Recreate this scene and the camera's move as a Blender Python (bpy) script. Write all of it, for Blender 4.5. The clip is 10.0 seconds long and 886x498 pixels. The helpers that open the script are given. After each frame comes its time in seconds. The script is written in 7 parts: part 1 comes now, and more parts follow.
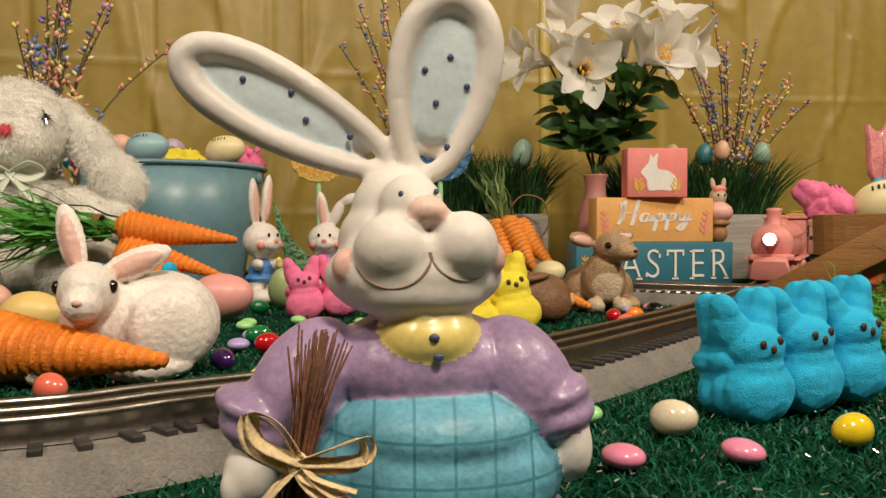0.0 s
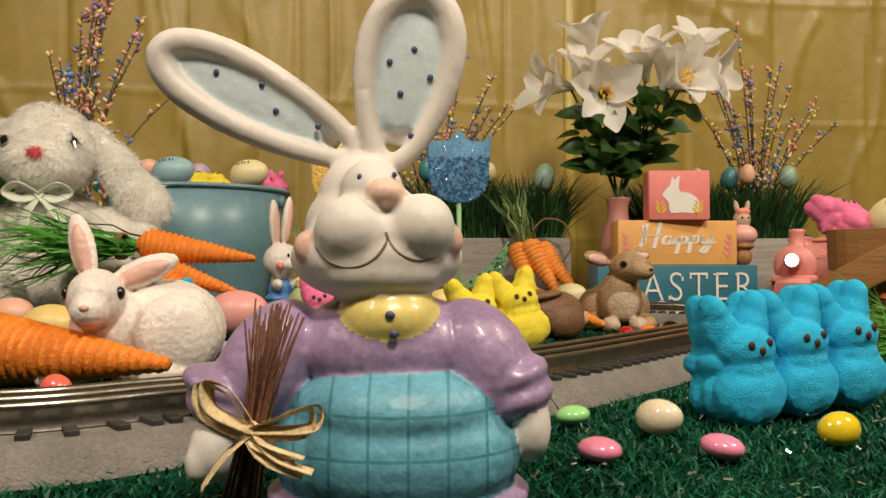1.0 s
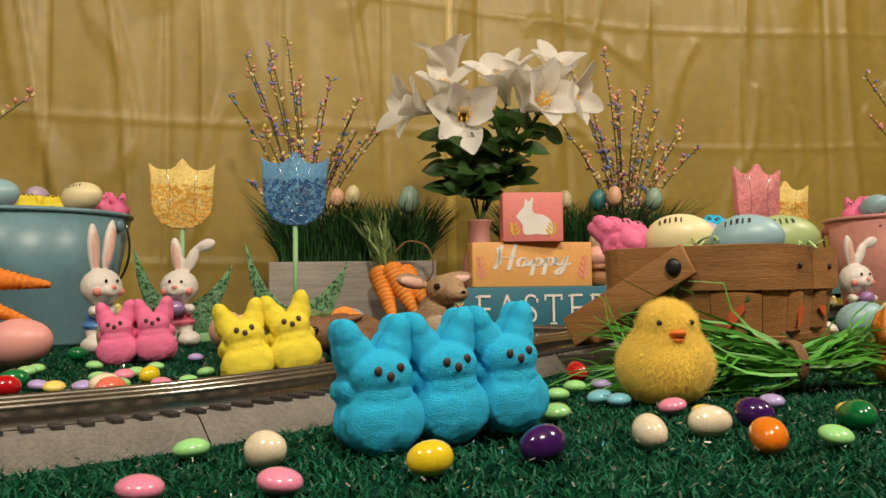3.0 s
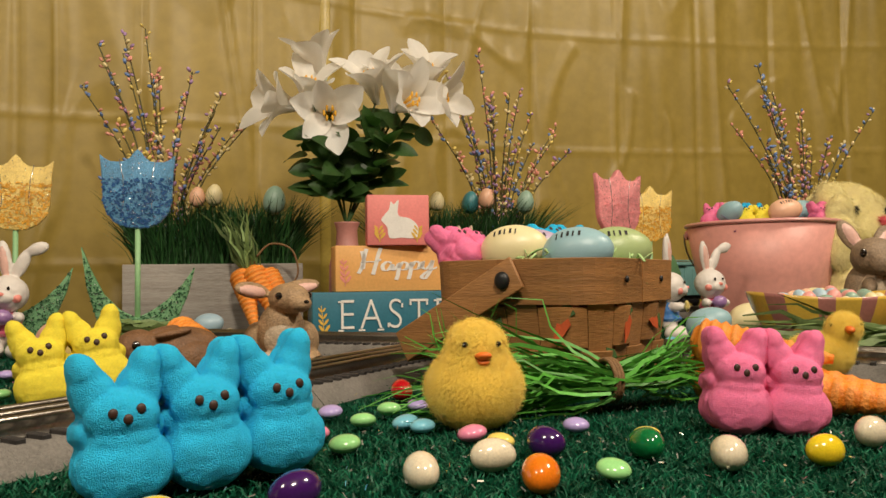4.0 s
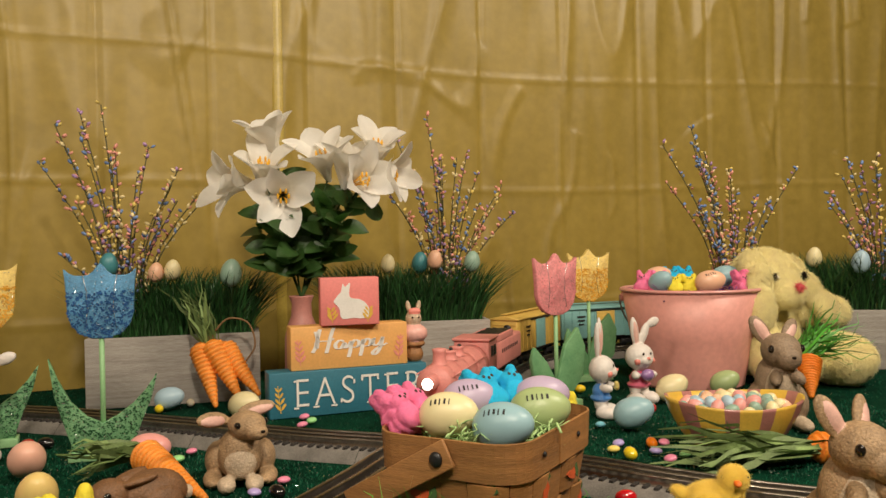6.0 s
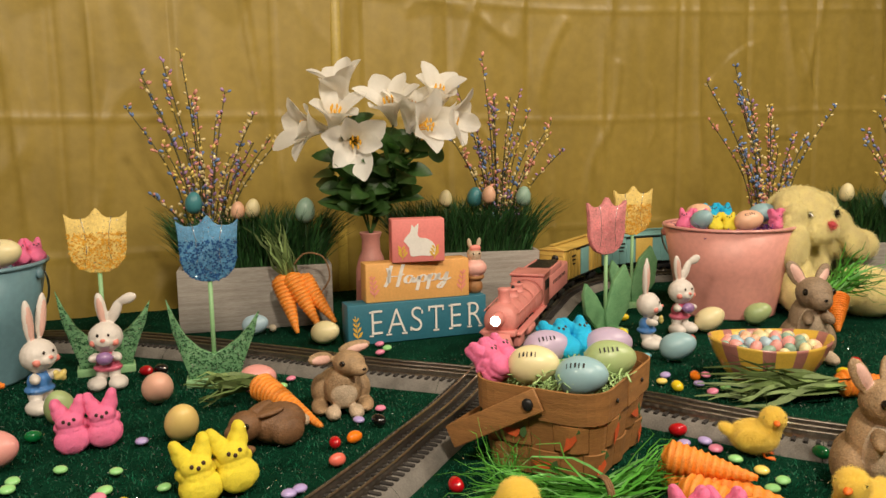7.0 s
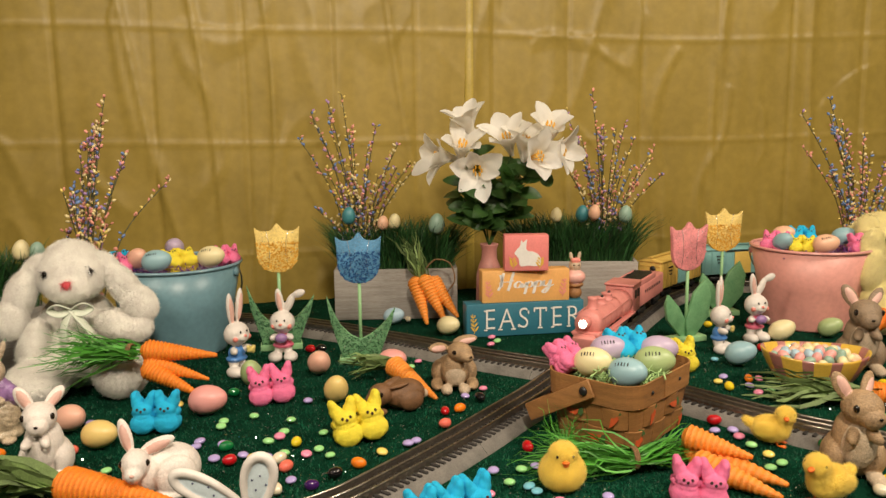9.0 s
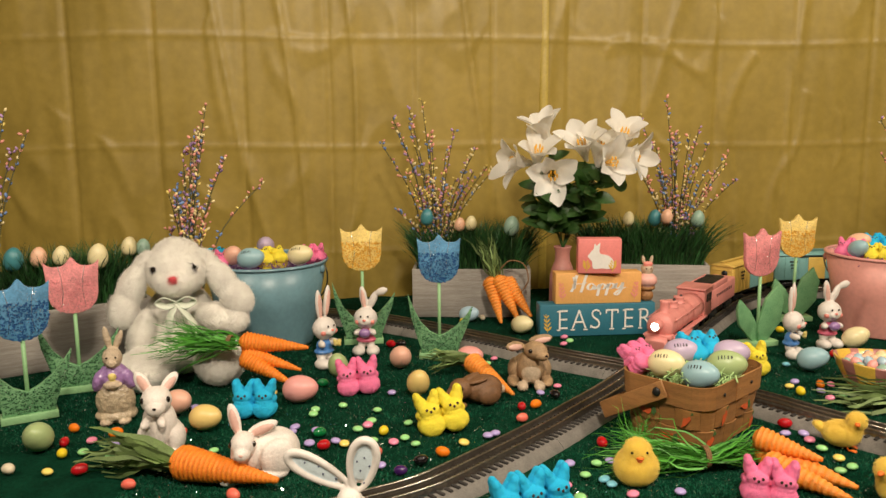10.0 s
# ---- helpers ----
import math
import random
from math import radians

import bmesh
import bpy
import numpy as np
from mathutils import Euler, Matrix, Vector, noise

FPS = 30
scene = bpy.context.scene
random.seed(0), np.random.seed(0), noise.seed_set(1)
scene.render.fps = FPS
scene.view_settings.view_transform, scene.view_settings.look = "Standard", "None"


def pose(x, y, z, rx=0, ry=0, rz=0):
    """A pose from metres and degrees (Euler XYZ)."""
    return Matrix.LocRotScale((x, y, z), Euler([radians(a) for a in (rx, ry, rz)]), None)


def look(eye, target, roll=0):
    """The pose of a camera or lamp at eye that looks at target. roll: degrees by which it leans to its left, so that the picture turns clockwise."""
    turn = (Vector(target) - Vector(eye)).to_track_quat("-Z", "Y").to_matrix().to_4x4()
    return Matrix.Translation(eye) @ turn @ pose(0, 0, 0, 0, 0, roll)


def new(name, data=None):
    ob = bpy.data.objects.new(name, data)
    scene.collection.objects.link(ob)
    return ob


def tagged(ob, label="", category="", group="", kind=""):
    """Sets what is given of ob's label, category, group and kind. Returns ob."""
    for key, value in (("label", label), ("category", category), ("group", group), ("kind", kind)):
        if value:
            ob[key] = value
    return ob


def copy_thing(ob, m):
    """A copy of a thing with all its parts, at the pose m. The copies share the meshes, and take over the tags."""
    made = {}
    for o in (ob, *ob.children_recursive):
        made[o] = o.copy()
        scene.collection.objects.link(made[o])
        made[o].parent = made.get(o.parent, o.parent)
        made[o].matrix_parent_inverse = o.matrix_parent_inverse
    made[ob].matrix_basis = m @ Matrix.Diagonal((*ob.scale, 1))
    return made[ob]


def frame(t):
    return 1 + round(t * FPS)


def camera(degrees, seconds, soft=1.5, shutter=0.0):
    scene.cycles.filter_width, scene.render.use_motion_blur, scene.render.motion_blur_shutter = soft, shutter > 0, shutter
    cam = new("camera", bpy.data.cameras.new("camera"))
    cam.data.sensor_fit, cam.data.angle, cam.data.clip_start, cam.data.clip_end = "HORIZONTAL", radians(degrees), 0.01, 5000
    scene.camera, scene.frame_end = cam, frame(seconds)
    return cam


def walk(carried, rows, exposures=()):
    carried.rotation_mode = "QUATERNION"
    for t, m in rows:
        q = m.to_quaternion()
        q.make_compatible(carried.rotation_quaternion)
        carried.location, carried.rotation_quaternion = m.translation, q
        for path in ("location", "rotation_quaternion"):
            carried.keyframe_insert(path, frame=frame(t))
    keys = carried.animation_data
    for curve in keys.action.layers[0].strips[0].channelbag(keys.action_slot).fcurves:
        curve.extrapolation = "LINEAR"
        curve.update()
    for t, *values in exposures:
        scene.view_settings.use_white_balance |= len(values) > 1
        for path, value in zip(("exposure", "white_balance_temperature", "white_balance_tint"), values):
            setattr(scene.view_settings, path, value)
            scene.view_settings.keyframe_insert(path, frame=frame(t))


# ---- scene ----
cam = camera(58.1, 10.0)
PATH = [
    (0, (0.018, 0.002, 0.082), (-0.021, 2.001, 0.038), -0.1),
    (0.5, (0.022, -0.001, 0.078), (-0.086, 1.996, 0.067), 0.1),
    (1, (0.038, -0.003, 0.069), (-0.088, 1.993, 0.105), -0.1),
    (1.5, (0.068, 0.001, 0.068), (-0.057, 1.995, 0.142), -0.1),
    (2, (0.096, 0.004, 0.063), (-0.025, 1.998, 0.152), -0.1),
    (2.5, (0.129, 0.008, 0.068), (0.044, 2.004, 0.157), -0.2),
    (3, (0.17, 0.017, 0.068), (0.177, 2.015, 0.162), -0.7),
    (3.2, (0.18, 0.021, 0.076), (0.232, 2.019, 0.155), -0.6),
    (4.3, (0.238, 0.044, 0.084), (0.54, 2.019, 0.165), -0.9),
    (4.5, (0.241, 0.045, 0.095), (0.565, 2.016, 0.177), -1.0),
    (5, (0.237, 0.034, 0.124), (0.585, 2.002, 0.205), -1.0),
    (5.5, (0.231, 0.001, 0.185), (0.583, 1.968, 0.267), -1.0),
    (6, (0.234, -0.037, 0.249), (0.583, 1.932, 0.235), -1.1),
    (6.2, (0.226, -0.064, 0.262), (0.549, 1.908, 0.163), -1.0),
    (7.3, (0.136, -0.152, 0.344), (0.419, 1.806, 0.055), -1.1),
    (7.5, (0.151, -0.177, 0.345), (0.402, 1.786, 0.054), -1.1),
    (8, (0.183, -0.266, 0.378), (0.345, 1.705, 0.076), -1.0),
    (8.5, (0.194, -0.351, 0.399), (0.225, 1.626, 0.094), -0.9),
    (9, (0.192, -0.401, 0.416), (0.124, 1.574, 0.11), -0.7),
    (9.5, (0.185, -0.437, 0.432), (0.033, 1.534, 0.125), -0.7),
    (10, (0.17, -0.466, 0.436), (-0.056, 1.496, 0.123), -0.5),
]
walk(cam, [(t, look(eye, target, roll)) for t, eye, target, roll in PATH], [(0, -0.12), (5.2, -0.14), (7.0, -0.05), (10, 0.0)])

# ---- world and light ----
world = bpy.data.worlds.new("room_glow")
scene.world = world
world.use_nodes = True
world.node_tree.nodes["Background"].inputs[0].default_value = (1.0, 0.84, 0.62, 1)
world.node_tree.nodes["Background"].inputs[1].default_value = 0.20
scene.view_settings.exposure = 0.0


def ceiling_lamp_light(x, y, z, size, watts, tint=(1.0, 0.86, 0.68)):
    data = bpy.data.lights.new("ceiling_lamp_light", "AREA")
    data.shape, data.size, data.energy, data.color = "DISK", size, watts, tint
    ob = new("ceiling_lamp_light", data)
    ob.matrix_world = look((x, y, z), (0.3, 0.9, 0.1))
    return ob


ceiling_lamp_light(0.40, -0.70, 1.50, 0.24, 32)
ceiling_lamp_light(-0.95, -0.55, 1.60, 0.30, 17)
ceiling_lamp_light(1.65, 0.30, 1.60, 0.30, 26)

# ---- materials ----


def mat(name, color, rough=0.5, var=0.12, scale=40, bump=0.0, bscale=200, metal=0.0, second=None, coat=0.0, sss=0.0, sheen=0.0, piece=0.0, stretch=(1, 1, 1), glow=None):
    m = bpy.data.materials.new(name)
    m.use_nodes = True
    nt = m.node_tree
    n, l = nt.nodes, nt.links
    b = n["Principled BSDF"]
    b.inputs["Roughness"].default_value, b.inputs["Metallic"].default_value = rough, metal
    b.inputs["Coat Weight"].default_value = coat
    b.inputs["Coat Roughness"].default_value = 0.12
    if sss:
        b.inputs["Subsurface Weight"].default_value = sss
        b.inputs["Subsurface Radius"].default_value = (0.004, 0.003, 0.002)
        b.inputs["Subsurface Scale"].default_value = 1.0
    if sheen:
        b.inputs["Sheen Weight"].default_value = sheen
        b.inputs["Sheen Roughness"].default_value = 0.5
    tc = n.new("ShaderNodeTexCoord")
    mp = n.new("ShaderNodeMapping")
    mp.inputs["Scale"].default_value = stretch
    l.new(tc.outputs["Object"], mp.inputs[0])
    big, fine = n.new("ShaderNodeTexNoise"), n.new("ShaderNodeTexNoise")
    big.inputs["Scale"].default_value, fine.inputs["Scale"].default_value = scale, scale * 9
    big.inputs["Detail"].default_value, fine.inputs["Detail"].default_value = 4, 3
    l.new(mp.outputs[0], big.inputs[0])
    l.new(mp.outputs[0], fine.inputs[0])
    add = n.new("ShaderNodeMath")
    add.operation = "ADD"
    l.new(big.outputs[0], add.inputs[0])
    l.new(fine.outputs[0], add.inputs[1])
    ramp = n.new("ShaderNodeMapRange")
    ramp.inputs[1].default_value, ramp.inputs[2].default_value = 0.7, 1.3
    l.new(add.outputs[0], ramp.inputs[0])
    mix = n.new("ShaderNodeMix")
    mix.data_type = "RGBA"
    dark = [c * (1 - var * 1.6) for c in color]
    light = [min(1, c * (1 + var)) for c in color]
    if second:
        dark, light = color, second
    mix.inputs[6].default_value, mix.inputs[7].default_value = (*dark, 1), (*light, 1)
    l.new(ramp.outputs[0], mix.inputs[0])
    out = mix.outputs[2]
    if piece:
        info = n.new("ShaderNodeObjectInfo")
        hsv = n.new("ShaderNodeHueSaturation")
        mr = n.new("ShaderNodeMapRange")
        mr.inputs[3].default_value, mr.inputs[4].default_value = 1 - piece, 1 + piece
        l.new(info.outputs["Random"], mr.inputs[0])
        l.new(mr.outputs[0], hsv.inputs["Value"])
        l.new(out, hsv.inputs["Color"])
        out = hsv.outputs[0]
    l.new(out, b.inputs["Base Color"])
    if bump:
        bn, bt = n.new("ShaderNodeBump"), n.new("ShaderNodeTexNoise")
        bt.inputs["Scale"].default_value, bt.inputs["Detail"].default_value = bscale, 5
        l.new(mp.outputs[0], bt.inputs[0])
        l.new(bt.outputs[0], bn.inputs["Height"])
        bn.inputs["Strength"].default_value, bn.inputs["Distance"].default_value = bump, 0.002
        l.new(bn.outputs[0], b.inputs["Normal"])
    if glow:
        b.inputs["Emission Color"].default_value, b.inputs["Emission Strength"].default_value = (*glow[:3], 1), glow[3]
    return m


def see_through(m, share, tint):
    """Thin cloth or leaf that lets part of the light through."""
    nt = m.node_tree
    b, out = nt.nodes["Principled BSDF"], nt.nodes["Material Output"]
    tr, mx = nt.nodes.new("ShaderNodeBsdfTranslucent"), nt.nodes.new("ShaderNodeMixShader")
    tr.inputs[0].default_value, mx.inputs[0].default_value = (*tint, 1), share
    nt.links.new(b.outputs[0], mx.inputs[1])
    nt.links.new(tr.outputs[0], mx.inputs[2])
    nt.links.new(mx.outputs[0], out.inputs[0])
    return m


def island(m, amount):
    """Each loose piece of a joined mesh gets its own brightness."""
    nt = m.node_tree
    b = nt.nodes["Principled BSDF"]
    src = b.inputs["Base Color"].links[0].from_socket
    geo, hsv, mr = nt.nodes.new("ShaderNodeNewGeometry"), nt.nodes.new("ShaderNodeHueSaturation"), nt.nodes.new("ShaderNodeMapRange")
    mr.inputs[3].default_value, mr.inputs[4].default_value = 1 - amount, 1 + amount
    nt.links.new(geo.outputs["Random Per Island"], mr.inputs[0])
    nt.links.new(mr.outputs[0], hsv.inputs["Value"])
    nt.links.new(src, hsv.inputs["Color"])
    nt.links.new(hsv.outputs[0], b.inputs["Base Color"])
    return m


M = {}
M["turf"] = mat("turf", (0.003, 0.035, 0.018), 1.0, 0.3, 25, 0.8, 500)
M["turf"].node_tree.nodes["Principled BSDF"].inputs["Specular IOR Level"].default_value = 0.05
M["blade"] = island(mat("turf_blade", (0.004, 0.088, 0.042), 0.5, 0.2, 20), 0.5)
M["blade"].node_tree.nodes["Principled BSDF"].inputs["Specular IOR Level"].default_value = 0.3
M["glint"] = mat("tinsel", (0.85, 0.9, 0.87), 0.12, 0.05, 50, metal=0.9)
M["sheet"] = mat("yellow_plastic", (0.300, 0.212, 0.041), 0.43, 0.10, 5, 0.12, 35, second=(0.385, 0.272, 0.055))
M["plaster"] = mat("plaster", (0.35, 0.30, 0.24), 0.9, 0.08, 4, 0.2, 60)
M["bed"] = mat("grey_roadbed", (0.20, 0.185, 0.165), 0.85, 0.18, 60, 0.7, 900)
M["tie"] = mat("dark_tie", (0.030, 0.026, 0.024), 0.7, 0.2, 100, 0.3, 600, piece=0.25)
M["rail"] = mat("rail_steel", (0.42, 0.38, 0.33), 0.28, 0.15, 60, metal=1.0)
M["coal"] = mat("coal", (0.012, 0.012, 0.012), 0.5, 0.4, 120, 1.0, 300)
M["loco_pink"] = mat("loco_pink", (0.72, 0.27, 0.24), 0.5, 0.07, 50, 0.1, 400)
M["black_metal"] = mat("black_metal", (0.012, 0.012, 0.013), 0.45, 0.2, 60)
M["car_yellow"] = mat("car_yellow", (0.66, 0.44, 0.10), 0.5, 0.06, 40, 0.1, 300)
M["car_teal"] = mat("car_teal", (0.20, 0.42, 0.41), 0.5, 0.06, 40, 0.1, 300)
M["car_blue"] = mat("car_blue", (0.14, 0.30, 0.40), 0.5, 0.06, 40, 0.1, 300)
M["lamp_on"] = mat("lit_lens", (1, 0.95, 0.85), 0.3, 0.0, 10, glow=(1, 0.9, 0.72, 9))
M["sign_blue"] = mat("sign_blue", (0.030, 0.165, 0.235), 0.55, 0.08, 30, 0.15, 150)
M["sign_gold"] = mat("sign_gold", (0.80, 0.42, 0.13), 0.55, 0.06, 30, 0.15, 150)
M["sign_pink"] = mat("sign_pink", (0.80, 0.24, 0.22), 0.55, 0.06, 30, 0.15, 150)
M["white"] = mat("white_paint", (0.82, 0.79, 0.74), 0.5, 0.05, 40, 0.1, 200)
M["leaf_gold"] = mat("gold_paint", (0.75, 0.46, 0.07), 0.5, 0.08, 60)
M["leaf_rose"] = mat("rose_paint", (0.80, 0.30, 0.24), 0.5, 0.08, 60)
M["grey_wood"] = mat("whitewashed_wood", (0.26, 0.23, 0.20), 0.8, 0.3, 14, 0.5, 120, second=(0.46, 0.43, 0.39), stretch=(0.6, 4, 12))
M["blue_pail"] = mat("blue_enamel", (0.15, 0.28, 0.33), 0.36, 0.08, 12, 0.04, 60)
M["pink_pail"] = mat("pink_enamel", (0.74, 0.34, 0.29), 0.46, 0.07, 12, 0.04, 60)
M["rim_pink"] = mat("pink_rim", (0.70, 0.32, 0.29), 0.3, 0.07, 20)
M["rim_blue"] = mat("blue_rim", (0.17, 0.30, 0.36), 0.3, 0.07, 20)
M["wire"] = mat("wire", (0.35, 0.33, 0.30), 0.3, 0.1, 50, metal=1.0)
M["tul_green"] = mat("glitter_green", (0.10, 0.27, 0.12), 0.45, 0.25, 60, 0.5, 900, second=(0.20, 0.42, 0.20))
M["tul_lightgreen"] = mat("painted_green", (0.27, 0.50, 0.24), 0.5, 0.08, 40, 0.1, 200)
M["tul_blue"] = mat("glitter_blue", (0.10, 0.30, 0.52), 0.42, 0.2, 40, 0.6, 900)
M["tul_yellow"] = mat("glitter_yellow", (0.92, 0.66, 0.20), 0.42, 0.15, 40, 0.6, 900)
M["tul_pink"] = mat("glitter_pink", (0.84, 0.30, 0.31), 0.42, 0.2, 40, 0.6, 900)
M["tul_blue_dark"] = mat("blue_flakes", (0.02, 0.09, 0.26), 0.35, 0.3, 60)
M["tul_yellow_dark"] = mat("orange_flakes", (0.88, 0.40, 0.04), 0.35, 0.3, 60)
M["tul_pink_dark"] = mat("rose_flakes", (0.80, 0.24, 0.27), 0.35, 0.3, 60)
M["tul_green_dark"] = mat("dark_green_flakes", (0.02, 0.09, 0.035), 0.4, 0.3, 60)
M["silver"] = mat("silver_flakes", (0.75, 0.75, 0.75), 0.2, 0.1, 60, metal=0.8)
M["grass_dark"] = island(mat("grass_dark", (0.026, 0.095, 0.024), 0.5, 0.2, 30, stretch=(1, 1, 0.3)), 0.6)
M["grass_bright"] = island(mat("raffia_green", (0.08, 0.32, 0.035), 0.5, 0.2, 40), 0.4)
M["leaf"] = island(mat("lily_leaf", (0.046, 0.115, 0.026), 0.45, 0.3, 40), 0.4)
M["husk"] = island(mat("husk_leaf", (0.17, 0.25, 0.08), 0.6, 0.2, 60, 0.3, 200), 0.35)
M["petal"] = mat("white_petal", (0.93, 0.91, 0.86), 0.6, 0.05, 60, 0.15, 150, sheen=0.2)
see_through(M["petal"], 0.4, (0.95, 0.92, 0.84))
see_through(M["leaf"], 0.25, (0.06, 0.20, 0.03))
M["stamen"] = mat("stamen", (0.80, 0.42, 0.02), 0.6, 0.1, 100)
M["twig"] = mat("twig", (0.10, 0.095, 0.035), 0.7, 0.2, 100)
M["orange"] = mat("carrot_orange", (0.86, 0.22, 0.012), 0.6, 0.12, 60, 0.6, 500, stretch=(1, 1, 4))
M["orange_light"] = mat("straw_orange", (0.90, 0.25, 0.018), 0.55, 0.2, 80, 0.6, 500)
M["straw_pale"] = mat("pale_straw", (0.91, 0.31, 0.05), 0.6, 0.2, 90, 0.6, 500)
M["twine"] = mat("twine", (0.22, 0.12, 0.05), 0.8, 0.2, 150, 0.6, 500)
M["raffia"] = mat("raffia", (0.78, 0.60, 0.34), 0.85, 0.2, 80, 0.4, 300)
M["broom"] = mat("broom_twig", (0.14, 0.055, 0.028), 0.8, 0.3, 150, 0.5, 400)
M["chip_wood"] = mat("chip_wood", (0.33, 0.155, 0.050), 0.55, 0.18, 20, 0.3, 120, piece=0.12, stretch=(1, 1, 9))
M["chip_dark"] = mat("chip_wood_dark", (0.26, 0.115, 0.035), 0.55, 0.2, 20, 0.3, 120, stretch=(1, 1, 9))
M["paint_red"] = mat("painted_carrot", (0.52, 0.085, 0.02), 0.6, 0.15, 80)
M["paint_green"] = mat("painted_leaf", (0.05, 0.11, 0.03), 0.6, 0.15, 80)
M["ink"] = mat("ink", (0.02, 0.018, 0.018), 0.6, 0.1, 80)
M["eye"] = mat("dark_eye", (0.012, 0.008, 0.006), 0.12, 0.1, 80, coat=0.6)
M["brown_eye"] = mat("candy_eye", (0.045, 0.018, 0.010), 0.5, 0.1, 80)
M["terracotta"] = mat("pink_vase", (0.46, 0.20, 0.17), 0.5, 0.06, 30, 0.1, 200)
EGGS = {"pink": (0.80, 0.36, 0.33), "yellow": (0.78, 0.57, 0.20), "pale": (0.80, 0.70, 0.40), "salmon": (0.82, 0.46, 0.34), "blue": (0.30, 0.48, 0.53),
        "green": (0.38, 0.48, 0.22), "lilac": (0.50, 0.40, 0.55), "teal": (0.06, 0.24, 0.27), "lightblue": (0.38, 0.53, 0.62), "mint": (0.28, 0.42, 0.33), "peach": (0.85, 0.50, 0.33)}
for k, c in EGGS.items():
    M["egg_" + k] = mat("egg_" + k, c, 0.38, 0.05, 60, 0.06, 200, sss=0.05)
PEEP = {"blue": (0.010, 0.50, 0.84), "yellow": (0.92, 0.76, 0.05), "pink": (0.94, 0.20, 0.40)}
for k, c in PEEP.items():
    M["peep_" + k] = mat("sugar_" + k, c, 0.7, 0.07, 90, 0.7, 1800, sss=0.15)
BEANS = {"red": (0.50, 0.006, 0.012), "orange": (0.86, 0.21, 0.01), "yellow": (0.82, 0.60, 0.02), "white": (0.78, 0.68, 0.50), "purple": (0.045, 0.008, 0.10),
         "black": (0.006, 0.005, 0.006), "green": (0.005, 0.17, 0.045), "salmon": (0.83, 0.17, 0.12)}
for k, c in BEANS.items():
    M["bean_" + k] = mat("bean_" + k, c, 0.16, 0.1, 120, coat=0.7, sss=0.1)
DROPS = {"mint": (0.33, 0.72, 0.27), "rose": (0.85, 0.27, 0.42), "lilac": (0.45, 0.36, 0.70), "lemon": (0.88, 0.68, 0.16), "sky": (0.22, 0.60, 0.75)}
for k, c in DROPS.items():
    M["drop_" + k] = mat("drop_" + k, c, 0.22, 0.06, 120, coat=0.5)

# ---- mesh helpers ----


def obj(name, bm, mats, parent=None, label="", smooth=True):
    me = bpy.data.meshes.new(name)
    bm.to_mesh(me)
    bm.free()
    for m in mats if isinstance(mats, (list, tuple)) else [mats]:
        me.materials.append(m)
    if smooth:
        me.shade_smooth()
    ob = new(name, me)
    ob.parent = parent
    if label:
        ob["label"] = label
    return ob


def part(name, bm, material, parent, label="", smooth=True):
    return obj(name, bm, material, parent, label, smooth)


def thing(name, m, label, category, group=""):
    ob = new(name)
    ob.empty_display_size = 0.02
    ob.matrix_world = m
    return tagged(ob, label, category, group)


def again(mesh_ob, name, parent, m, label=""):
    ob = new(name, mesh_ob.data)
    ob.parent = parent
    ob.matrix_basis = m
    if label:
        ob["label"] = label
    return ob


def raw(name, verts, faces, mats, parent=None, smooth=False):
    me = bpy.data.meshes.new(name)
    me.from_pydata([tuple(v) for v in verts], [], [tuple(f) for f in faces])
    for m in mats if isinstance(mats, (list, tuple)) else [mats]:
        me.materials.append(m)
    if smooth:
        me.shade_smooth()
    ob = new(name, me)
    ob.parent = parent
    return ob


def box(bm, x, y, z, sx, sy, sz, bevel=0.0015, m=None, mi=0, seg=2):
    """A bevelled box round (x, y, z)."""
    r = bmesh.ops.create_cube(bm, size=1, matrix=(m or Matrix()) @ pose(x, y, z) @ Matrix.Diagonal((sx, sy, sz, 1)))
    faces = {f for v in r["verts"] for f in v.link_faces}
    for f in faces:
        f.material_index = mi
    if bevel:
        edges = list({e for v in r["verts"] for e in v.link_edges})
        bmesh.ops.bevel(bm, geom=edges, offset=bevel, segments=seg, profile=0.5, affect="EDGES", clamp_overlap=True, material=mi)
    return bm


def ball(bm, c, r, mi=0, rot=(0, 0, 0), u=16, v=10):
    rx, ry, rz = (r, r, r) if isinstance(r, (int, float)) else r
    res = bmesh.ops.create_uvsphere(bm, u_segments=u, v_segments=v, radius=1, matrix=pose(*c, *rot) @ Matrix.Diagonal((rx, ry, rz, 1)))
    for f in {f for w in res["verts"] for f in w.link_faces}:
        f.material_index = mi
    return res["verts"]


def lathe(bm, profile, seg=32, m=None, mi=0):
    """Turns (radius, height) pairs round z."""
    m = m or Matrix()
    rings = []
    for r, z in profile:
        if r < 1e-6:
            rings.append([bm.verts.new(m @ Vector((0, 0, z)))])
        else:
            rings.append([bm.verts.new(m @ Vector((r * math.cos(2 * math.pi * i / seg), r * math.sin(2 * math.pi * i / seg), z))) for i in range(seg)])
    for a, b in zip(rings, rings[1:]):
        for i in range(seg):
            j = (i + 1) % seg
            if len(a) == 1 and len(b) == 1:
                continue
            if len(a) == 1:
                f = bm.faces.new((a[0], b[j], b[i]))
            elif len(b) == 1:
                f = bm.faces.new((a[i], a[j], b[0]))
            else:
                f = bm.faces.new((a[i], a[j], b[j], b[i]))
            f.material_index = mi
    return bm


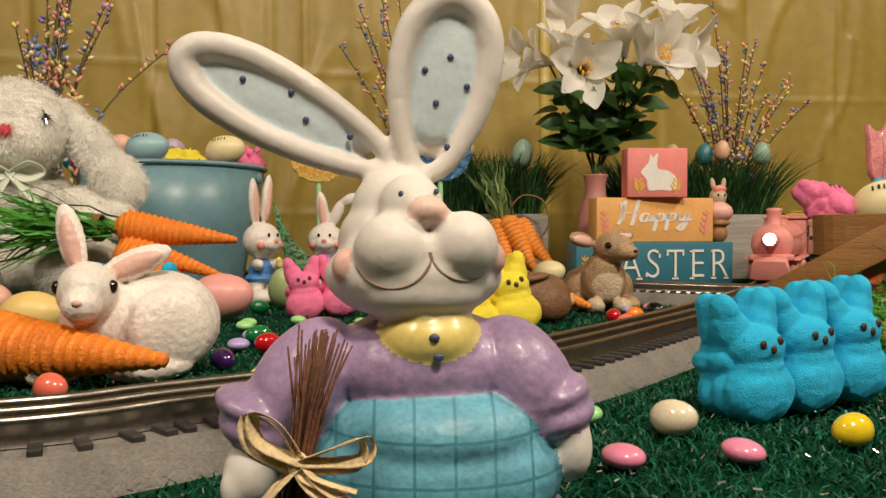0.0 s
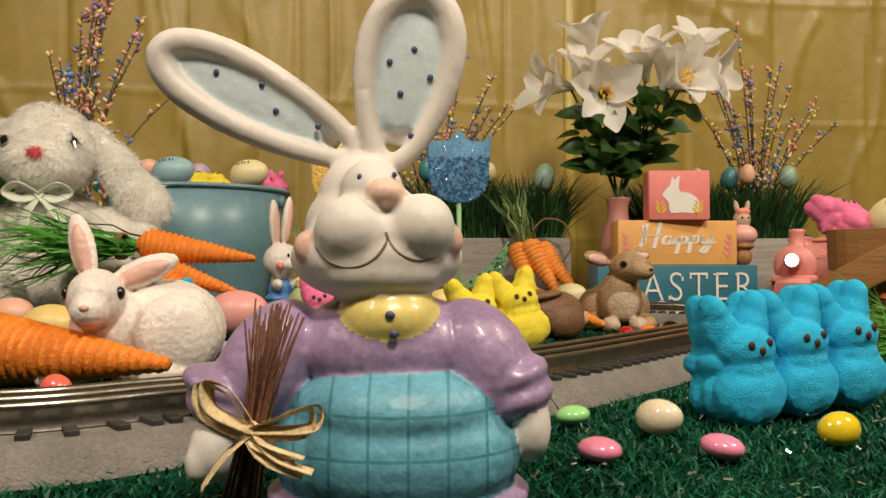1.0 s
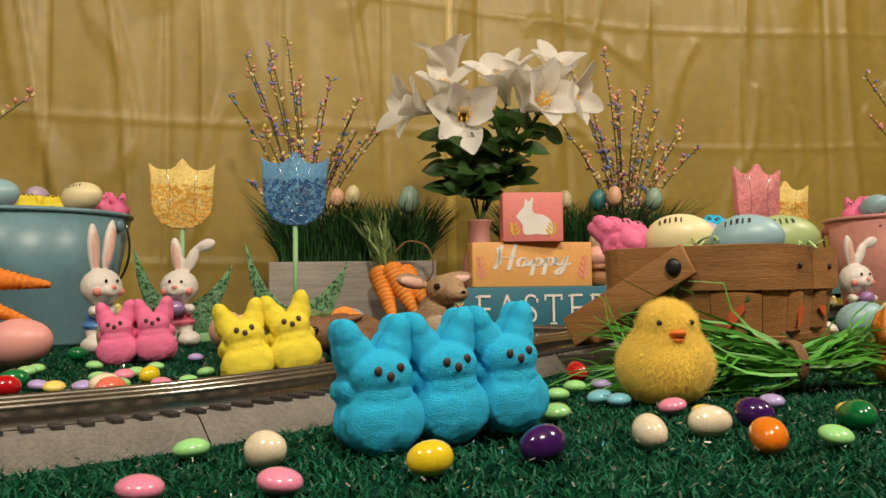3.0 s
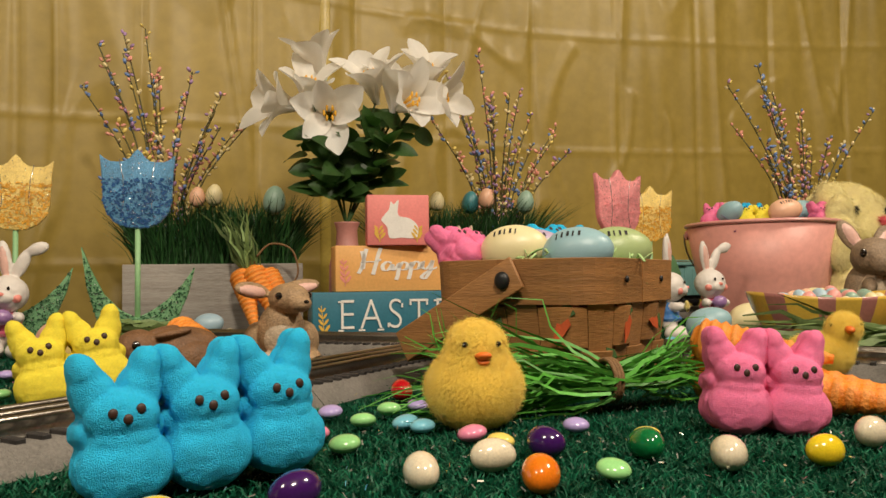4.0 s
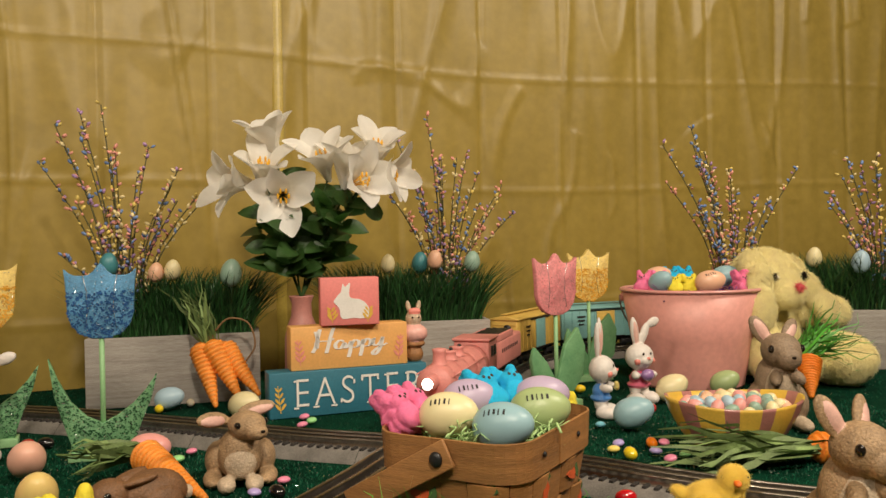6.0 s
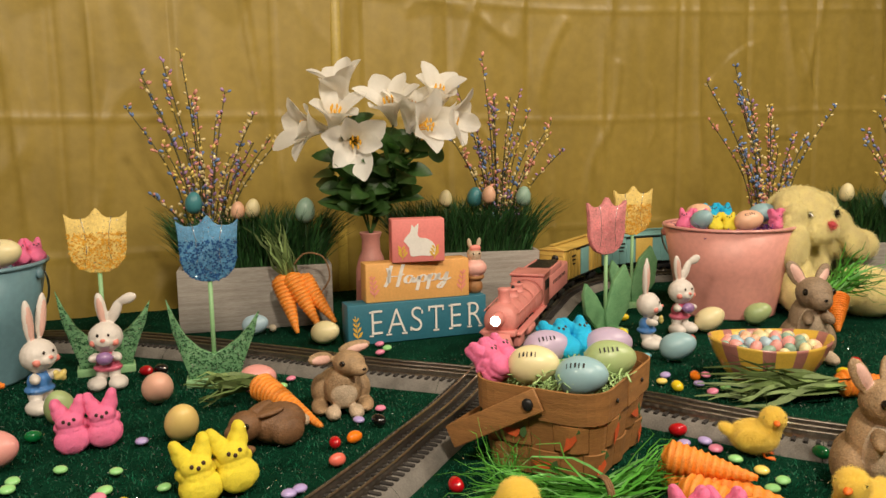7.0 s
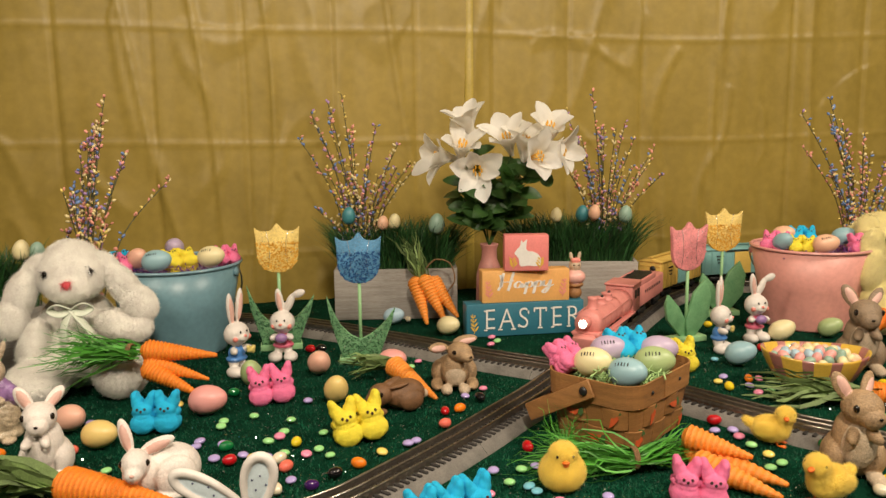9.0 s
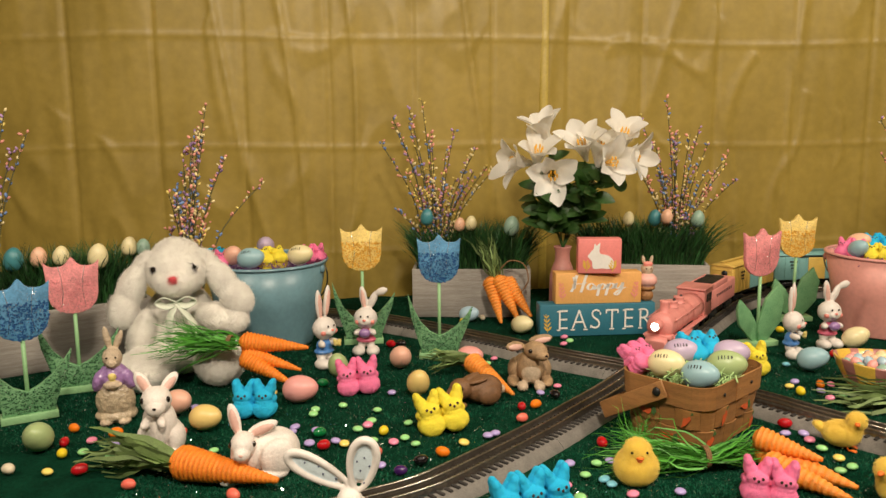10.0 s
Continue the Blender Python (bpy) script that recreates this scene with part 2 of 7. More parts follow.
def tube(bm, pts, radii, seg=8, mi=0, flat=1.0):
    """A tapering tube along pts; flat squeezes it into a band."""
    pts = [Vector(p) for p in pts]
    if isinstance(radii, (int, float)):
        radii = [radii] * len(pts)
    rings, up = [], None
    for i, p in enumerate(pts):
        t = (pts[min(i + 1, len(pts) - 1)] - pts[max(i - 1, 0)]).normalized()
        ref = up or (Vector((0, 0, 1)) if abs(t.z) < 0.9 else Vector((1, 0, 0)))
        a = t.cross(ref).normalized()
        b = a.cross(t).normalized()
        up = b
        rings.append([bm.verts.new(p + radii[i] * (math.cos(2 * math.pi * k / seg) * a + flat * math.sin(2 * math.pi * k / seg) * b)) for k in range(seg)])
    for r0, r1 in zip(rings, rings[1:]):
        for k in range(seg):
            bm.faces.new((r0[k], r0[(k + 1) % seg], r1[(k + 1) % seg], r1[k])).material_index = mi
    bm.faces.new(rings[0][::-1]).material_index = mi
    bm.faces.new(rings[-1]).material_index = mi
    return bm


def slab(bm, outline, thick, m=None, bevel=0.001, mi=0):
    """A flat shape cut from board: outline in x and z, thick along y, front at y = 0."""
    m = m or Matrix()
    front = [bm.verts.new(m @ Vector((x, 0, z))) for x, z in outline]
    back = [bm.verts.new(m @ Vector((x, thick, z))) for x, z in outline]
    n = len(front)
    faces = [bm.faces.new(front), bm.faces.new(back[::-1])]
    for i in range(n):
        j = (i + 1) % n
        faces.append(bm.faces.new((front[j], front[i], back[i], back[j])))
    for f in faces:
        f.material_index = mi
    bmesh.ops.recalc_face_normals(bm, faces=faces)
    if bevel:
        edges = list({e for f in faces[:2] for e in f.edges})
        bmesh.ops.bevel(bm, geom=edges, offset=bevel, segments=2, profile=0.5, affect="EDGES", clamp_overlap=True, material=mi)
    return bm


def spline(pts, n, closed=False):
    """Catmull-Rom through pts, n steps a span."""
    pts = [Vector(p) for p in pts]
    k = len(pts)
    out = []
    for i in range(k if closed else k - 1):
        p = [pts[(i + d) % k] if closed else pts[max(0, min(k - 1, i + d))] for d in (-1, 0, 1, 2)]
        for s in range(n):
            t = s / n
            out.append(0.5 * ((2 * p[1]) + (p[2] - p[0]) * t + (2 * p[0] - 5 * p[1] + 4 * p[2] - p[3]) * t * t + (3 * p[1] - p[0] - 3 * p[2] + p[3]) * t ** 3))
    if not closed:
        out.append(pts[-1])
    return out


def fuse(name, blobs, mats, voxel=0.0012, smooth=3, rough=0.0, rscale=120, parent=None, label="", extra=()):
    """One skin over many overlapping ellipsoids: (centre, radii, material, turn)."""
    one = bmesh.new()
    ball(one, (0, 0, 0), 1.0, 0, (0, 0, 0), 20, 14)
    unit_v = np.array([v.co[:] for v in one.verts])
    unit_f = [[v.index for v in f.verts] for f in one.faces]
    one.free()
    vs, fs = [], []
    for c, r, mi, *rot in blobs:
        w = np.array(pose(*c, *(rot[0] if rot else (0, 0, 0))) @ Matrix.Diagonal((*((r, r, r) if isinstance(r, (int, float)) else r), 1)))
        fs += [[k + len(vs) * len(unit_v) for k in f] for f in unit_f]
        vs.append(unit_v @ w[:3, :3].T + w[:3, 3])
    me = bpy.data.meshes.new("skin")
    me.from_pydata(np.concatenate(vs).tolist(), [], fs)
    tmp = bpy.data.objects.new("skin", me)
    scene.collection.objects.link(tmp)
    mod = tmp.modifiers.new("skin", "REMESH")
    mod.mode, mod.voxel_size = "VOXEL", voxel
    dg = bpy.context.evaluated_depsgraph_get()
    dg.update()
    done = bpy.data.meshes.new_from_object(tmp.evaluated_get(dg))
    bpy.data.objects.remove(tmp)
    bm = bmesh.new()
    bm.from_mesh(done)
    for _ in range(smooth):
        bmesh.ops.smooth_vert(bm, verts=bm.verts, factor=0.5, use_axis_x=True, use_axis_y=True, use_axis_z=True)
    bm.normal_update()
    if rough:
        for v in bm.verts:
            v.co += v.normal * rough * (noise.noise(v.co * rscale) + 0.5 * noise.noise(v.co * rscale * 2.7))
    inv = [(pose(*c, *(rot[0] if rot else (0, 0, 0))) @ Matrix.Diagonal((*((r, r, r) if isinstance(r, (int, float)) else r), 1))).inverted() for c, r, mi, *rot in blobs]
    scales = [min((r, r, r) if isinstance(r, (int, float)) else r) for c, r, mi, *rot in blobs]
    co = np.array([f.calc_center_median()[:] for f in bm.faces])
    h = np.c_[co, np.ones(len(co))]
    dist = np.array([(np.linalg.norm((h @ np.array(w).T)[:, :3], axis=1) - 1) * s for w, s in zip(inv, scales)])
    best = dist.argmin(0)
    for f, k in zip(bm.faces, best):
        f.material_index = blobs[k][2]
    if extra:
        small = bmesh.new()
        for c, r, mi, *rot in extra:
            ball(small, c, r, mi, rot[0] if rot else (0, 0, 0), 12, 8)
        tmp_me = bpy.data.meshes.new("small")
        small.to_mesh(tmp_me)
        small.free()
        bm.from_mesh(tmp_me)
        bpy.data.meshes.remove(tmp_me)
    ob = obj(name, bm, mats, parent, label)
    return ob


def fur(ob, count, length, droop=0.3, width=0.0008, lift=0.8, seed=1):
    """Short hairs over a skin, in the same mesh."""
    rng = np.random.default_rng(seed)
    me = ob.data
    polys = len(me.polygons)
    ctr, nrm, area = np.zeros(polys * 3), np.zeros(polys * 3), np.zeros(polys)
    me.polygons.foreach_get("center", ctr)
    me.polygons.foreach_get("normal", nrm)
    me.polygons.foreach_get("area", area)
    mids = np.zeros(polys, int)
    me.polygons.foreach_get("material_index", mids)
    pick = rng.choice(polys, count, p=area / area.sum())
    c, nn = ctr.reshape(-1, 3)[pick], nrm.reshape(-1, 3)[pick]
    c = c + rng.normal(0, 0.001, c.shape)
    tang = rng.normal(0, 1, nn.shape)
    tang[:, 2] -= droop * 3
    tang -= (tang * nn).sum(1)[:, None] * nn
    tang /= np.linalg.norm(tang, axis=1)[:, None]
    d = tang + nn * rng.uniform(0.15, lift, (count, 1))
    d /= np.linalg.norm(d, axis=1)[:, None]
    side = np.cross(nn, d)
    side /= np.linalg.norm(side, axis=1)[:, None]
    ln = length * rng.uniform(0.5, 1.2, (count, 1))
    a, b = c - nn * 0.0006 + side * width, c - nn * 0.0006 - side * width
    tip = c + d * ln
    nv, nl = len(me.vertices), len(me.loops)
    hairs = np.stack([a, b, tip], 1).reshape(-1, 3)
    old = np.zeros(nv * 3)
    me.vertices.foreach_get("co", old)
    me.vertices.add(count * 3)
    me.vertices.foreach_set("co", np.r_[old, hairs.ravel()])
    me.loops.add(count * 3)
    loops = np.zeros(len(me.loops), int)
    me.loops.foreach_get("vertex_index", loops)
    loops[nl:] = np.arange(nv, nv + count * 3)
    me.loops.foreach_set("vertex_index", loops)
    me.polygons.add(count)
    starts = np.zeros(len(me.polygons), int)
    me.polygons.foreach_get("loop_start", starts)
    starts[polys:] = nl + 3 * np.arange(count)
    me.polygons.foreach_set("loop_start", starts)
    me.polygons.foreach_set("material_index", np.r_[mids, mids[pick]])
    me.update(calc_edges=True)
    me.shade_smooth()
    return ob


def blades(rng, roots, heights, lean, width, out_dir=None, segs=2):
    """Verts and faces of bent grass blades."""
    p, h = np.array(roots, float), np.array(heights, float)[:, None]
    n = len(p)
    a, b = rng.uniform(0, 2 * math.pi, n), rng.uniform(0, 2 * math.pi, n)
    d = np.c_[np.cos(a), np.sin(a), np.zeros(n)] * lean * rng.uniform(0.2, 1, (n, 1))
    if out_dir is not None:
        d = d * 0.6 + np.c_[out_dir, np.zeros(n)]
    s = np.c_[np.cos(b), np.sin(b), np.zeros(n)] * width
    rows = []
    for k in range(segs):
        t = k / segs
        q = p + d * h * t * t + np.array([0, 0, 1]) * h * (t - 0.25 * lean * t * t)
        rows += [q - s * (1 - 0.5 * t), q + s * (1 - 0.5 * t)]
    rows.append(p + d * h + np.array([0, 0, 1]) * h * (1 - 0.25 * lean))
    m = len(rows)
    verts = np.stack(rows, 1).reshape(-1, 3)
    faces = []
    for i in range(n):
        o = i * m
        faces += [(o + 2 * k, o + 2 * k + 1, o + 2 * k + 3, o + 2 * k + 2) for k in range(segs - 1)]
        faces.append((o + m - 3, o + m - 2, o + m - 1))
    return verts, faces


# ---- the room, the table and the backdrop ----
rng = np.random.default_rng(3)


def wall_box(name, x, y, z, sx, sy, sz, m, label, category):
    bm = bmesh.new()
    box(bm, x, y, z, sx, sy, sz, 0)
    return tagged(obj(name, bm, m, smooth=False), label, category, kind="structure")


wall_box("floor", 0.4, 0.2, -0.8, 7, 7, 0.1, M["plaster"], "plain room floor below the table", "floor")
wall_box("ceiling", 0.4, 0.2, 1.75, 7, 7, 0.1, M["plaster"], "plain plaster ceiling", "ceiling")
wall_box("wall_north", 0.4, 3.65, 0.475, 7, 0.1, 2.45, M["plaster"], "plain plaster wall behind the backdrop", "wall")
wall_box("wall_south", 0.4, -3.25, 0.475, 7, 0.1, 2.45, M["plaster"], "plain plaster wall", "wall")
wall_box("wall_west", -3.05, 0.2, 0.475, 0.1, 6.8, 2.45, M["plaster"], "plain plaster wall", "wall")
wall_box("wall_east", 3.85, 0.2, 0.475, 0.1, 6.8, 2.45, M["plaster"], "plain plaster wall", "wall")

# the yellow plastic sheet, with its folds
PLAN = spline([(-2.6, 1.25, 0), (-1.2, 1.33, 0), (-0.45, 1.44, 0), (0.05, 1.58, 0), (0.4, 1.71, 0), (0.9, 1.80, 0), (1.7, 1.88, 0), (3.2, 1.9, 0)], 60)


def sheet_depth(s, z):
    """How far the sheet stands off its plane: fold lines, hanging waves and wrinkles."""
    q = Vector((s * 1.0, z * 0.5, 3.1))
    d = 0.018 * noise.noise(q * 2.2) + 0.006 * noise.noise(Vector((s * 9, z * 1.6, 1.0))) + 0.003 * noise.noise(Vector((s * 26, z * 3, 4.0)))
    w = noise.noise(Vector((s * 7 + 1.5 * z, z * 3.2, 7.0)))
    d += 0.0045 * max(0.0, 1 - abs(w) * 7) * (1 if noise.noise(Vector((s * 2, z * 2, 20))) > -0.1 else 0.2)
    r = noise.noise(Vector((s * 6.5, z * 1.2, 31.0)))
    d += 0.007 * max(0.0, 1 - abs(r) * 5) ** 2
    for k, (step, off) in enumerate(((0.205, 0.03), (0.262, 0.115))):
        v = (s if k == 0 else z + 0.02 * noise.noise(Vector((s * 1.3, 0, 5)))) - off
        g = (v / step + 0.5) % 1 - 0.5
        d += (0.0022 if k else -0.0045) * math.exp(-(g * step / 0.006) ** 2) + (0.006 * abs(g) if k == 0 else 0)
    return d


verts, faces = [], []
cols, rows_z = len(PLAN), 190
seg_len = [0.0]
for a, b in zip(PLAN, PLAN[1:]):
    seg_len.append(seg_len[-1] + (b - a).length)
total = seg_len[-1]
cols = 900
for i in range(cols):
    s = total * i / (cols - 1)
    x = np.interp(s, seg_len, [p.x for p in PLAN])
    y = np.interp(s, seg_len, [p.y for p in PLAN])
    for j in range(rows_z):
        z = -0.02 + 1.25 * j / (rows_z - 1)
        verts.append((x, y - sheet_depth(s, z), z))
for i in range(cols - 1):
    for j in range(rows_z - 1):
        o = i * rows_z + j
        faces.append((o, o + rows_z, o + rows_z + 1, o + 1))
backdrop = raw("backdrop", verts, faces, M["sheet"], smooth=True)
tagged(backdrop, "creased glossy yellow plastic sheet hung behind the table", "backdrop", kind="structure")

# ---- the table and its turf ----
bm = bmesh.new()
box(bm, 0.4, 1.0, -0.031, 5.6, 2.1, 0.05, 0.004)
tagged(obj("table_top", bm, M["plaster"], smooth=False), "large table under the display", "table", kind="structure")

TRACK_PTS = [(-0.149, 0.266), (-0.092, 0.304), (-0.03, 0.349), (0.044, 0.407), (0.103, 0.483), (0.184, 0.599), (0.229, 0.671), (0.295, 0.778), (0.373, 0.927), (0.465, 1.112),
             (0.555, 1.29), (0.640, 1.44), (0.745, 1.545), (0.90, 1.60), (1.15, 1.58), (1.42, 1.40), (1.52, 1.02), (1.40, 0.66), (1.12, 0.46), (0.86, 0.49), (0.665, 0.612), (0.59, 0.68), (0.515, 0.755),
             (0.43, 0.825), (0.36, 0.878), (0.308, 0.911), (0.237, 0.95), (0.16, 1.0), (0.119, 1.032), (0.03, 1.09), (-0.08, 1.16), (-0.22, 1.225), (-0.40, 1.245), (-0.62, 1.15), (-0.80, 0.96),
             (-0.84, 0.70), (-0.77, 0.44), (-0.60, 0.26), (-0.36, 0.205)]
curve_pts = spline([(x, y, 0) for x, y in TRACK_PTS], 40, closed=True)
arc = [0.0]
for a, b in zip(curve_pts, curve_pts[1:] + curve_pts[:1]):
    arc.append(arc[-1] + (b - a).length)
LOOP = arc[-1]
AX, AY = [p.x for p in curve_pts] + [curve_pts[0].x], [p.y for p in curve_pts] + [curve_pts[0].y]


def on_track(s):
    """Place and heading at s metres along the loop."""
    s %= LOOP
    e = 0.004
    p = Vector((np.interp(s, arc, AX), np.interp(s, arc, AY), 0))
    q = Vector((np.interp((s + e) % LOOP, arc, AX), np.interp((s + e) % LOOP, arc, AY), 0))
    r = Vector((np.interp((s - e) % LOOP, arc, AX), np.interp((s - e) % LOOP, arc, AY), 0))
    d = (q - r).normalized()
    return p, d


CURVE = np.array([(p.x, p.y) for p in curve_pts[::8]])


def near_track(x, y):
    """Whether a place, or each of many, lies on the roadbed."""
    x, y = np.atleast_1d(x), np.atleast_1d(y)
    best = np.full(len(x), 9.0)
    for cx, cy in CURVE:
        best = np.minimum(best, (x - cx) ** 2 + (y - cy) ** 2)
    return best < 0.049 ** 2


bm = bmesh.new()
bmesh.ops.create_grid(bm, x_segments=120, y_segments=60, size=1, matrix=pose(0.4, 1.02, 0) @ Matrix.Diagonal((2.75, 0.98, 1, 1)))
for v in bm.verts:
    v.co.z = 0.0012 * noise.noise(v.co * 9) - 0.001
tagged(obj("ground", bm, M["turf"]), "dark green artificial grass mat on the table", "turf", kind="structure")
roots, hs = [], []
for n, x0, x1, y0, y1 in ((60000, -0.32, 0.62, 0.16, 0.48), (60000, -0.8, 1.05, 0.48, 1.05), (14000, -0.9, 1.5, 1.05, 1.7)):
    px, py = rng.uniform(x0, x1, n), rng.uniform(y0, y1, n)
    keep = ~near_track(px, py)
    roots.append(np.c_[px, py, np.full(n, -0.001)][keep])
    hs.append(rng.uniform(0.003, 0.0065, n)[keep])
roots, hs = np.concatenate(roots), np.concatenate(hs)
v, f = blades(rng, roots, hs, 1.3, 0.00055)
tagged(raw("turf_blades", v, f, M["blade"]), "short dark green plastic grass blades", "grass", kind="stuff")
verts, faces = [], []
for n, x0, x1, y0, y1 in ((2600, -0.32, 0.62, 0.16, 0.48), (5200, -0.8, 1.05, 0.48, 1.05), (1500, -0.9, 1.5, 1.05, 1.7)):
    gx, gy = rng.uniform(x0, x1, n), rng.uniform(y0, y1, n)
    keep = ~near_track(gx, gy)
    for x, y in zip(gx[keep], gy[keep]):
        c = Vector((x, y, rng.uniform(0.002, 0.0055)))
        t = Euler(rng.uniform(-0.9, 0.9, 3).tolist()).to_matrix() @ Matrix.Rotation(rng.uniform(0, 6.28), 3, "Z")
        w, l = rng.uniform(0.00022, 0.0004), rng.uniform(0.0005, 0.0014)
        o = len(verts)
        verts += [c + t @ Vector(q) for q in ((-l, -w, 0), (l, -w, 0), (l, w, 0), (-l, w, 0))]
        faces.append((o, o + 1, o + 2, o + 3))
tagged(raw("turf_tinsel", verts, faces, M["glint"]), "tiny silver tinsel flecks in the grass mat", "glitter", kind="stuff")

# ---- the toy track ----
track = thing("toy_railway_track", Matrix(), "three-rail toy train track on grey ballast roadbed", "track")


def sweep(bm, profile, s0, s1, step):
    n = int((s1 - s0) / step)
    last = None
    for i in range(n + 1):
        p, d = on_track(s0 + (s1 - s0) * i / n)
        side = Vector((d.y, -d.x, 0))
        ring = [bm.verts.new(p + side * a + Vector((0, 0, z))) for a, z in profile]
        if last:
            for k in range(len(ring) - 1):
                bm.faces.new((last[k], last[k + 1], ring[k + 1], ring[k]))
        last = ring


BED = [(-0.044, -0.002), (-0.043, 0.001), (-0.033, 0.0105), (-0.031, 0.0115), (0.031, 0.0115), (0.033, 0.0105), (0.043, 0.001), (0.044, -0.002)]
pieces = 30
for i in range(pieces):
    bm = bmesh.new()
    lift = 0.0015 if 0.9 < (i + 0.5) / pieces * LOOP < 1.2 else 0.0
    sweep(bm, [(a, z + lift) for a, z in BED], LOOP * i / pieces, LOOP * (i + 1) / pieces - 0.0006, 0.012)
    part("roadbed", bm, M["bed"], track, "grey ballast roadbed section")
for off in (-0.0165, 0.0, 0.0165):
    bm = bmesh.new()
    w = 0.0018
    sweep(bm, [(off - w, 0.012), (off - 0.0007, 0.0145), (off - 0.0007, 0.0185), (off - w, 0.0200), (off - w * 0.6, 0.0218), (off, 0.0223), (off + w * 0.6, 0.0218), (off + w, 0.0200),
               (off + 0.0007, 0.0185), (off + 0.0007, 0.0145), (off + w, 0.012)], 0, LOOP, 0.010)
    part("rail", bm, M["rail"], track, "worn steel rail")
tie_bm = bmesh.new()
box(tie_bm, 0, 0, 0.0122, 0.0046, 0.060, 0.0032, 0.0005, seg=1)
first_tie = None
far = bmesh.new()
steps = int(LOOP / 0.0112)
for i in range(steps):
    s = LOOP * i / steps
    p, d = on_track(s)
    m = Matrix.Translation(p) @ Matrix.Rotation(math.atan2(d.y, d.x), 4, "Z")
    if s < 1.35:
        if first_tie is None:
            first_tie = part("tie", tie_bm, M["tie"], track, smooth=False)
            first_tie.matrix_basis = m
        else:
            again(first_tie, "tie", track, m)
    else:
        o = [far.verts.new(m @ Vector((a, b, c))) for a, b, c in ((-0.0023, -0.03, 0.0106), (0.0023, -0.03, 0.0106), (0.0023, 0.03, 0.0106), (-0.0023, 0.03, 0.0106),
                                                                   (-0.002, -0.0297, 0.0138), (0.002, -0.0297, 0.0138), (0.002, 0.0297, 0.0138), (-0.002, 0.0297, 0.0138))]
        for q in ((4, 5, 6, 7), (0, 1, 5, 4), (1, 2, 6, 5), (2, 3, 7, 6), (3, 0, 4, 7)):
            far.faces.new([o[k] for k in q])
rest = part("tie_rest", far, M["tie"], track, "rest of the dark plastic ties", smooth=False)
rest["kind"] = "stuff"

# ---- the stacked sign blocks ----


def text_mesh(body, size, depth=0.0006, shear=0.0):
    cu = bpy.data.curves.new("lettering", "FONT")
    cu.body, cu.size, cu.extrude, cu.offset, cu.align_x, cu.align_y, cu.shear = body, size, depth, -0.0009, "CENTER", "CENTER", shear
    tmp = new("lettering", cu)
    dg = bpy.context.evaluated_depsgraph_get()
    dg.update()
    me = bpy.data.meshes.new_from_object(tmp.evaluated_get(dg))
    bpy.data.objects.remove(tmp)
    return me


def letters(parent, body, size, x, y, z, material, sx=1.0, sz=1.0, shear=0.0):
    me = text_mesh(body, size, 0.0006, shear)
    me.materials.append(material)
    ob = new("lettering", me)
    ob.parent = parent
    ob.matrix_basis = pose(x, y, z, 90) @ Matrix.Diagonal((sx, sz, 1, 1))
    ob["label"] = "white painted lettering"
    return ob


def spray(parent, x, y, z, h, mirror, material, n=4):
    """A painted twig with leaves."""
    bm = bmesh.new()
    for i in range(n):
        for side in (-1, 1):
            zz = z + h * i / n
            pts = [(0.0, 0.0), (0.004, 0.002), (0.0075, 0.007), (0.0078, 0.0105), (0.004, 0.0085), (0.0012, 0.004)]
            k = 1.0 - 0.12 * i
            slab(bm, [(mirror * (x + side * a * k + 0.001 * i), zz + b * k) for a, b in pts], 0.0006, pose(0, y, 0), 0)
    slab(bm, [(mirror * (x - 0.0006), z - 0.004), (mirror * (x + 0.0006), z - 0.004), (mirror * (x + 0.0045), z + h), (mirror * (x + 0.0035), z + h)], 0.0006, pose(0, y, 0), 0)
    part("painted_sprig", bm, material, parent, "painted leafy sprig", smooth=False)


def sign_block(name, m, w, d, h, material, label):
    t = thing(name, m, label, "sign", "stacked sign blocks")
    bm = bmesh.new()
    box(bm, 0, d / 2, h / 2, w, d, h, 0.0012)
    part("block", bm, material, t)
    return t


E0 = pose(0.302, 1.155, 0.0, 0, 0, 11)
blk = sign_block("sign_block_easter", E0, 0.240, 0.042, 0.066, M["sign_blue"], "blue wooden block lettered EASTER under the other blocks")
for k, ch in enumerate("EASTER"):
    cx = -0.073 + 0.0342 * k
    lt = letters(blk, ch, 0.058, cx, -0.0008, 0.033, M["white"], 0.86, 1.04)
    for dx, dz, w in {"E": ((-0.0072, -0.0195, 0.007), (-0.0072, 0.0195, 0.007)), "A": ((-0.0115, -0.0195, 0.009), (0.0115, -0.0195, 0.009)), "S": ((0.0085, 0.0135, 0.0025), (-0.0085, -0.0135, 0.0025)),
                      "T": ((0.0, -0.0195, 0.010), (-0.0105, 0.0165, 0.0026), (0.0105, 0.0165, 0.0026)), "R": ((-0.0075, -0.0195, 0.008), (0.0095, -0.0195, 0.007), (-0.0085, 0.0195, 0.006))}[ch]:
        bm = bmesh.new()
        box(bm, cx + dx * 1.16, -0.0008, 0.033 + dz, w, 0.0012, 0.0024 if w > 0.003 else 0.006, 0)
        part("serif", bm, M["white"], blk, "white painted serif", smooth=False)
spray(blk, 0.104, -0.0008, 0.012, 0.036, -1, M["leaf_gold"])
E1 = pose(0.303, 1.162, 0.0662, 0, 0, 10)
blk = sign_block("sign_block_happy", E1, 0.178, 0.036, 0.064, M["sign_gold"], "golden wooden block lettered Happy on the blue block")
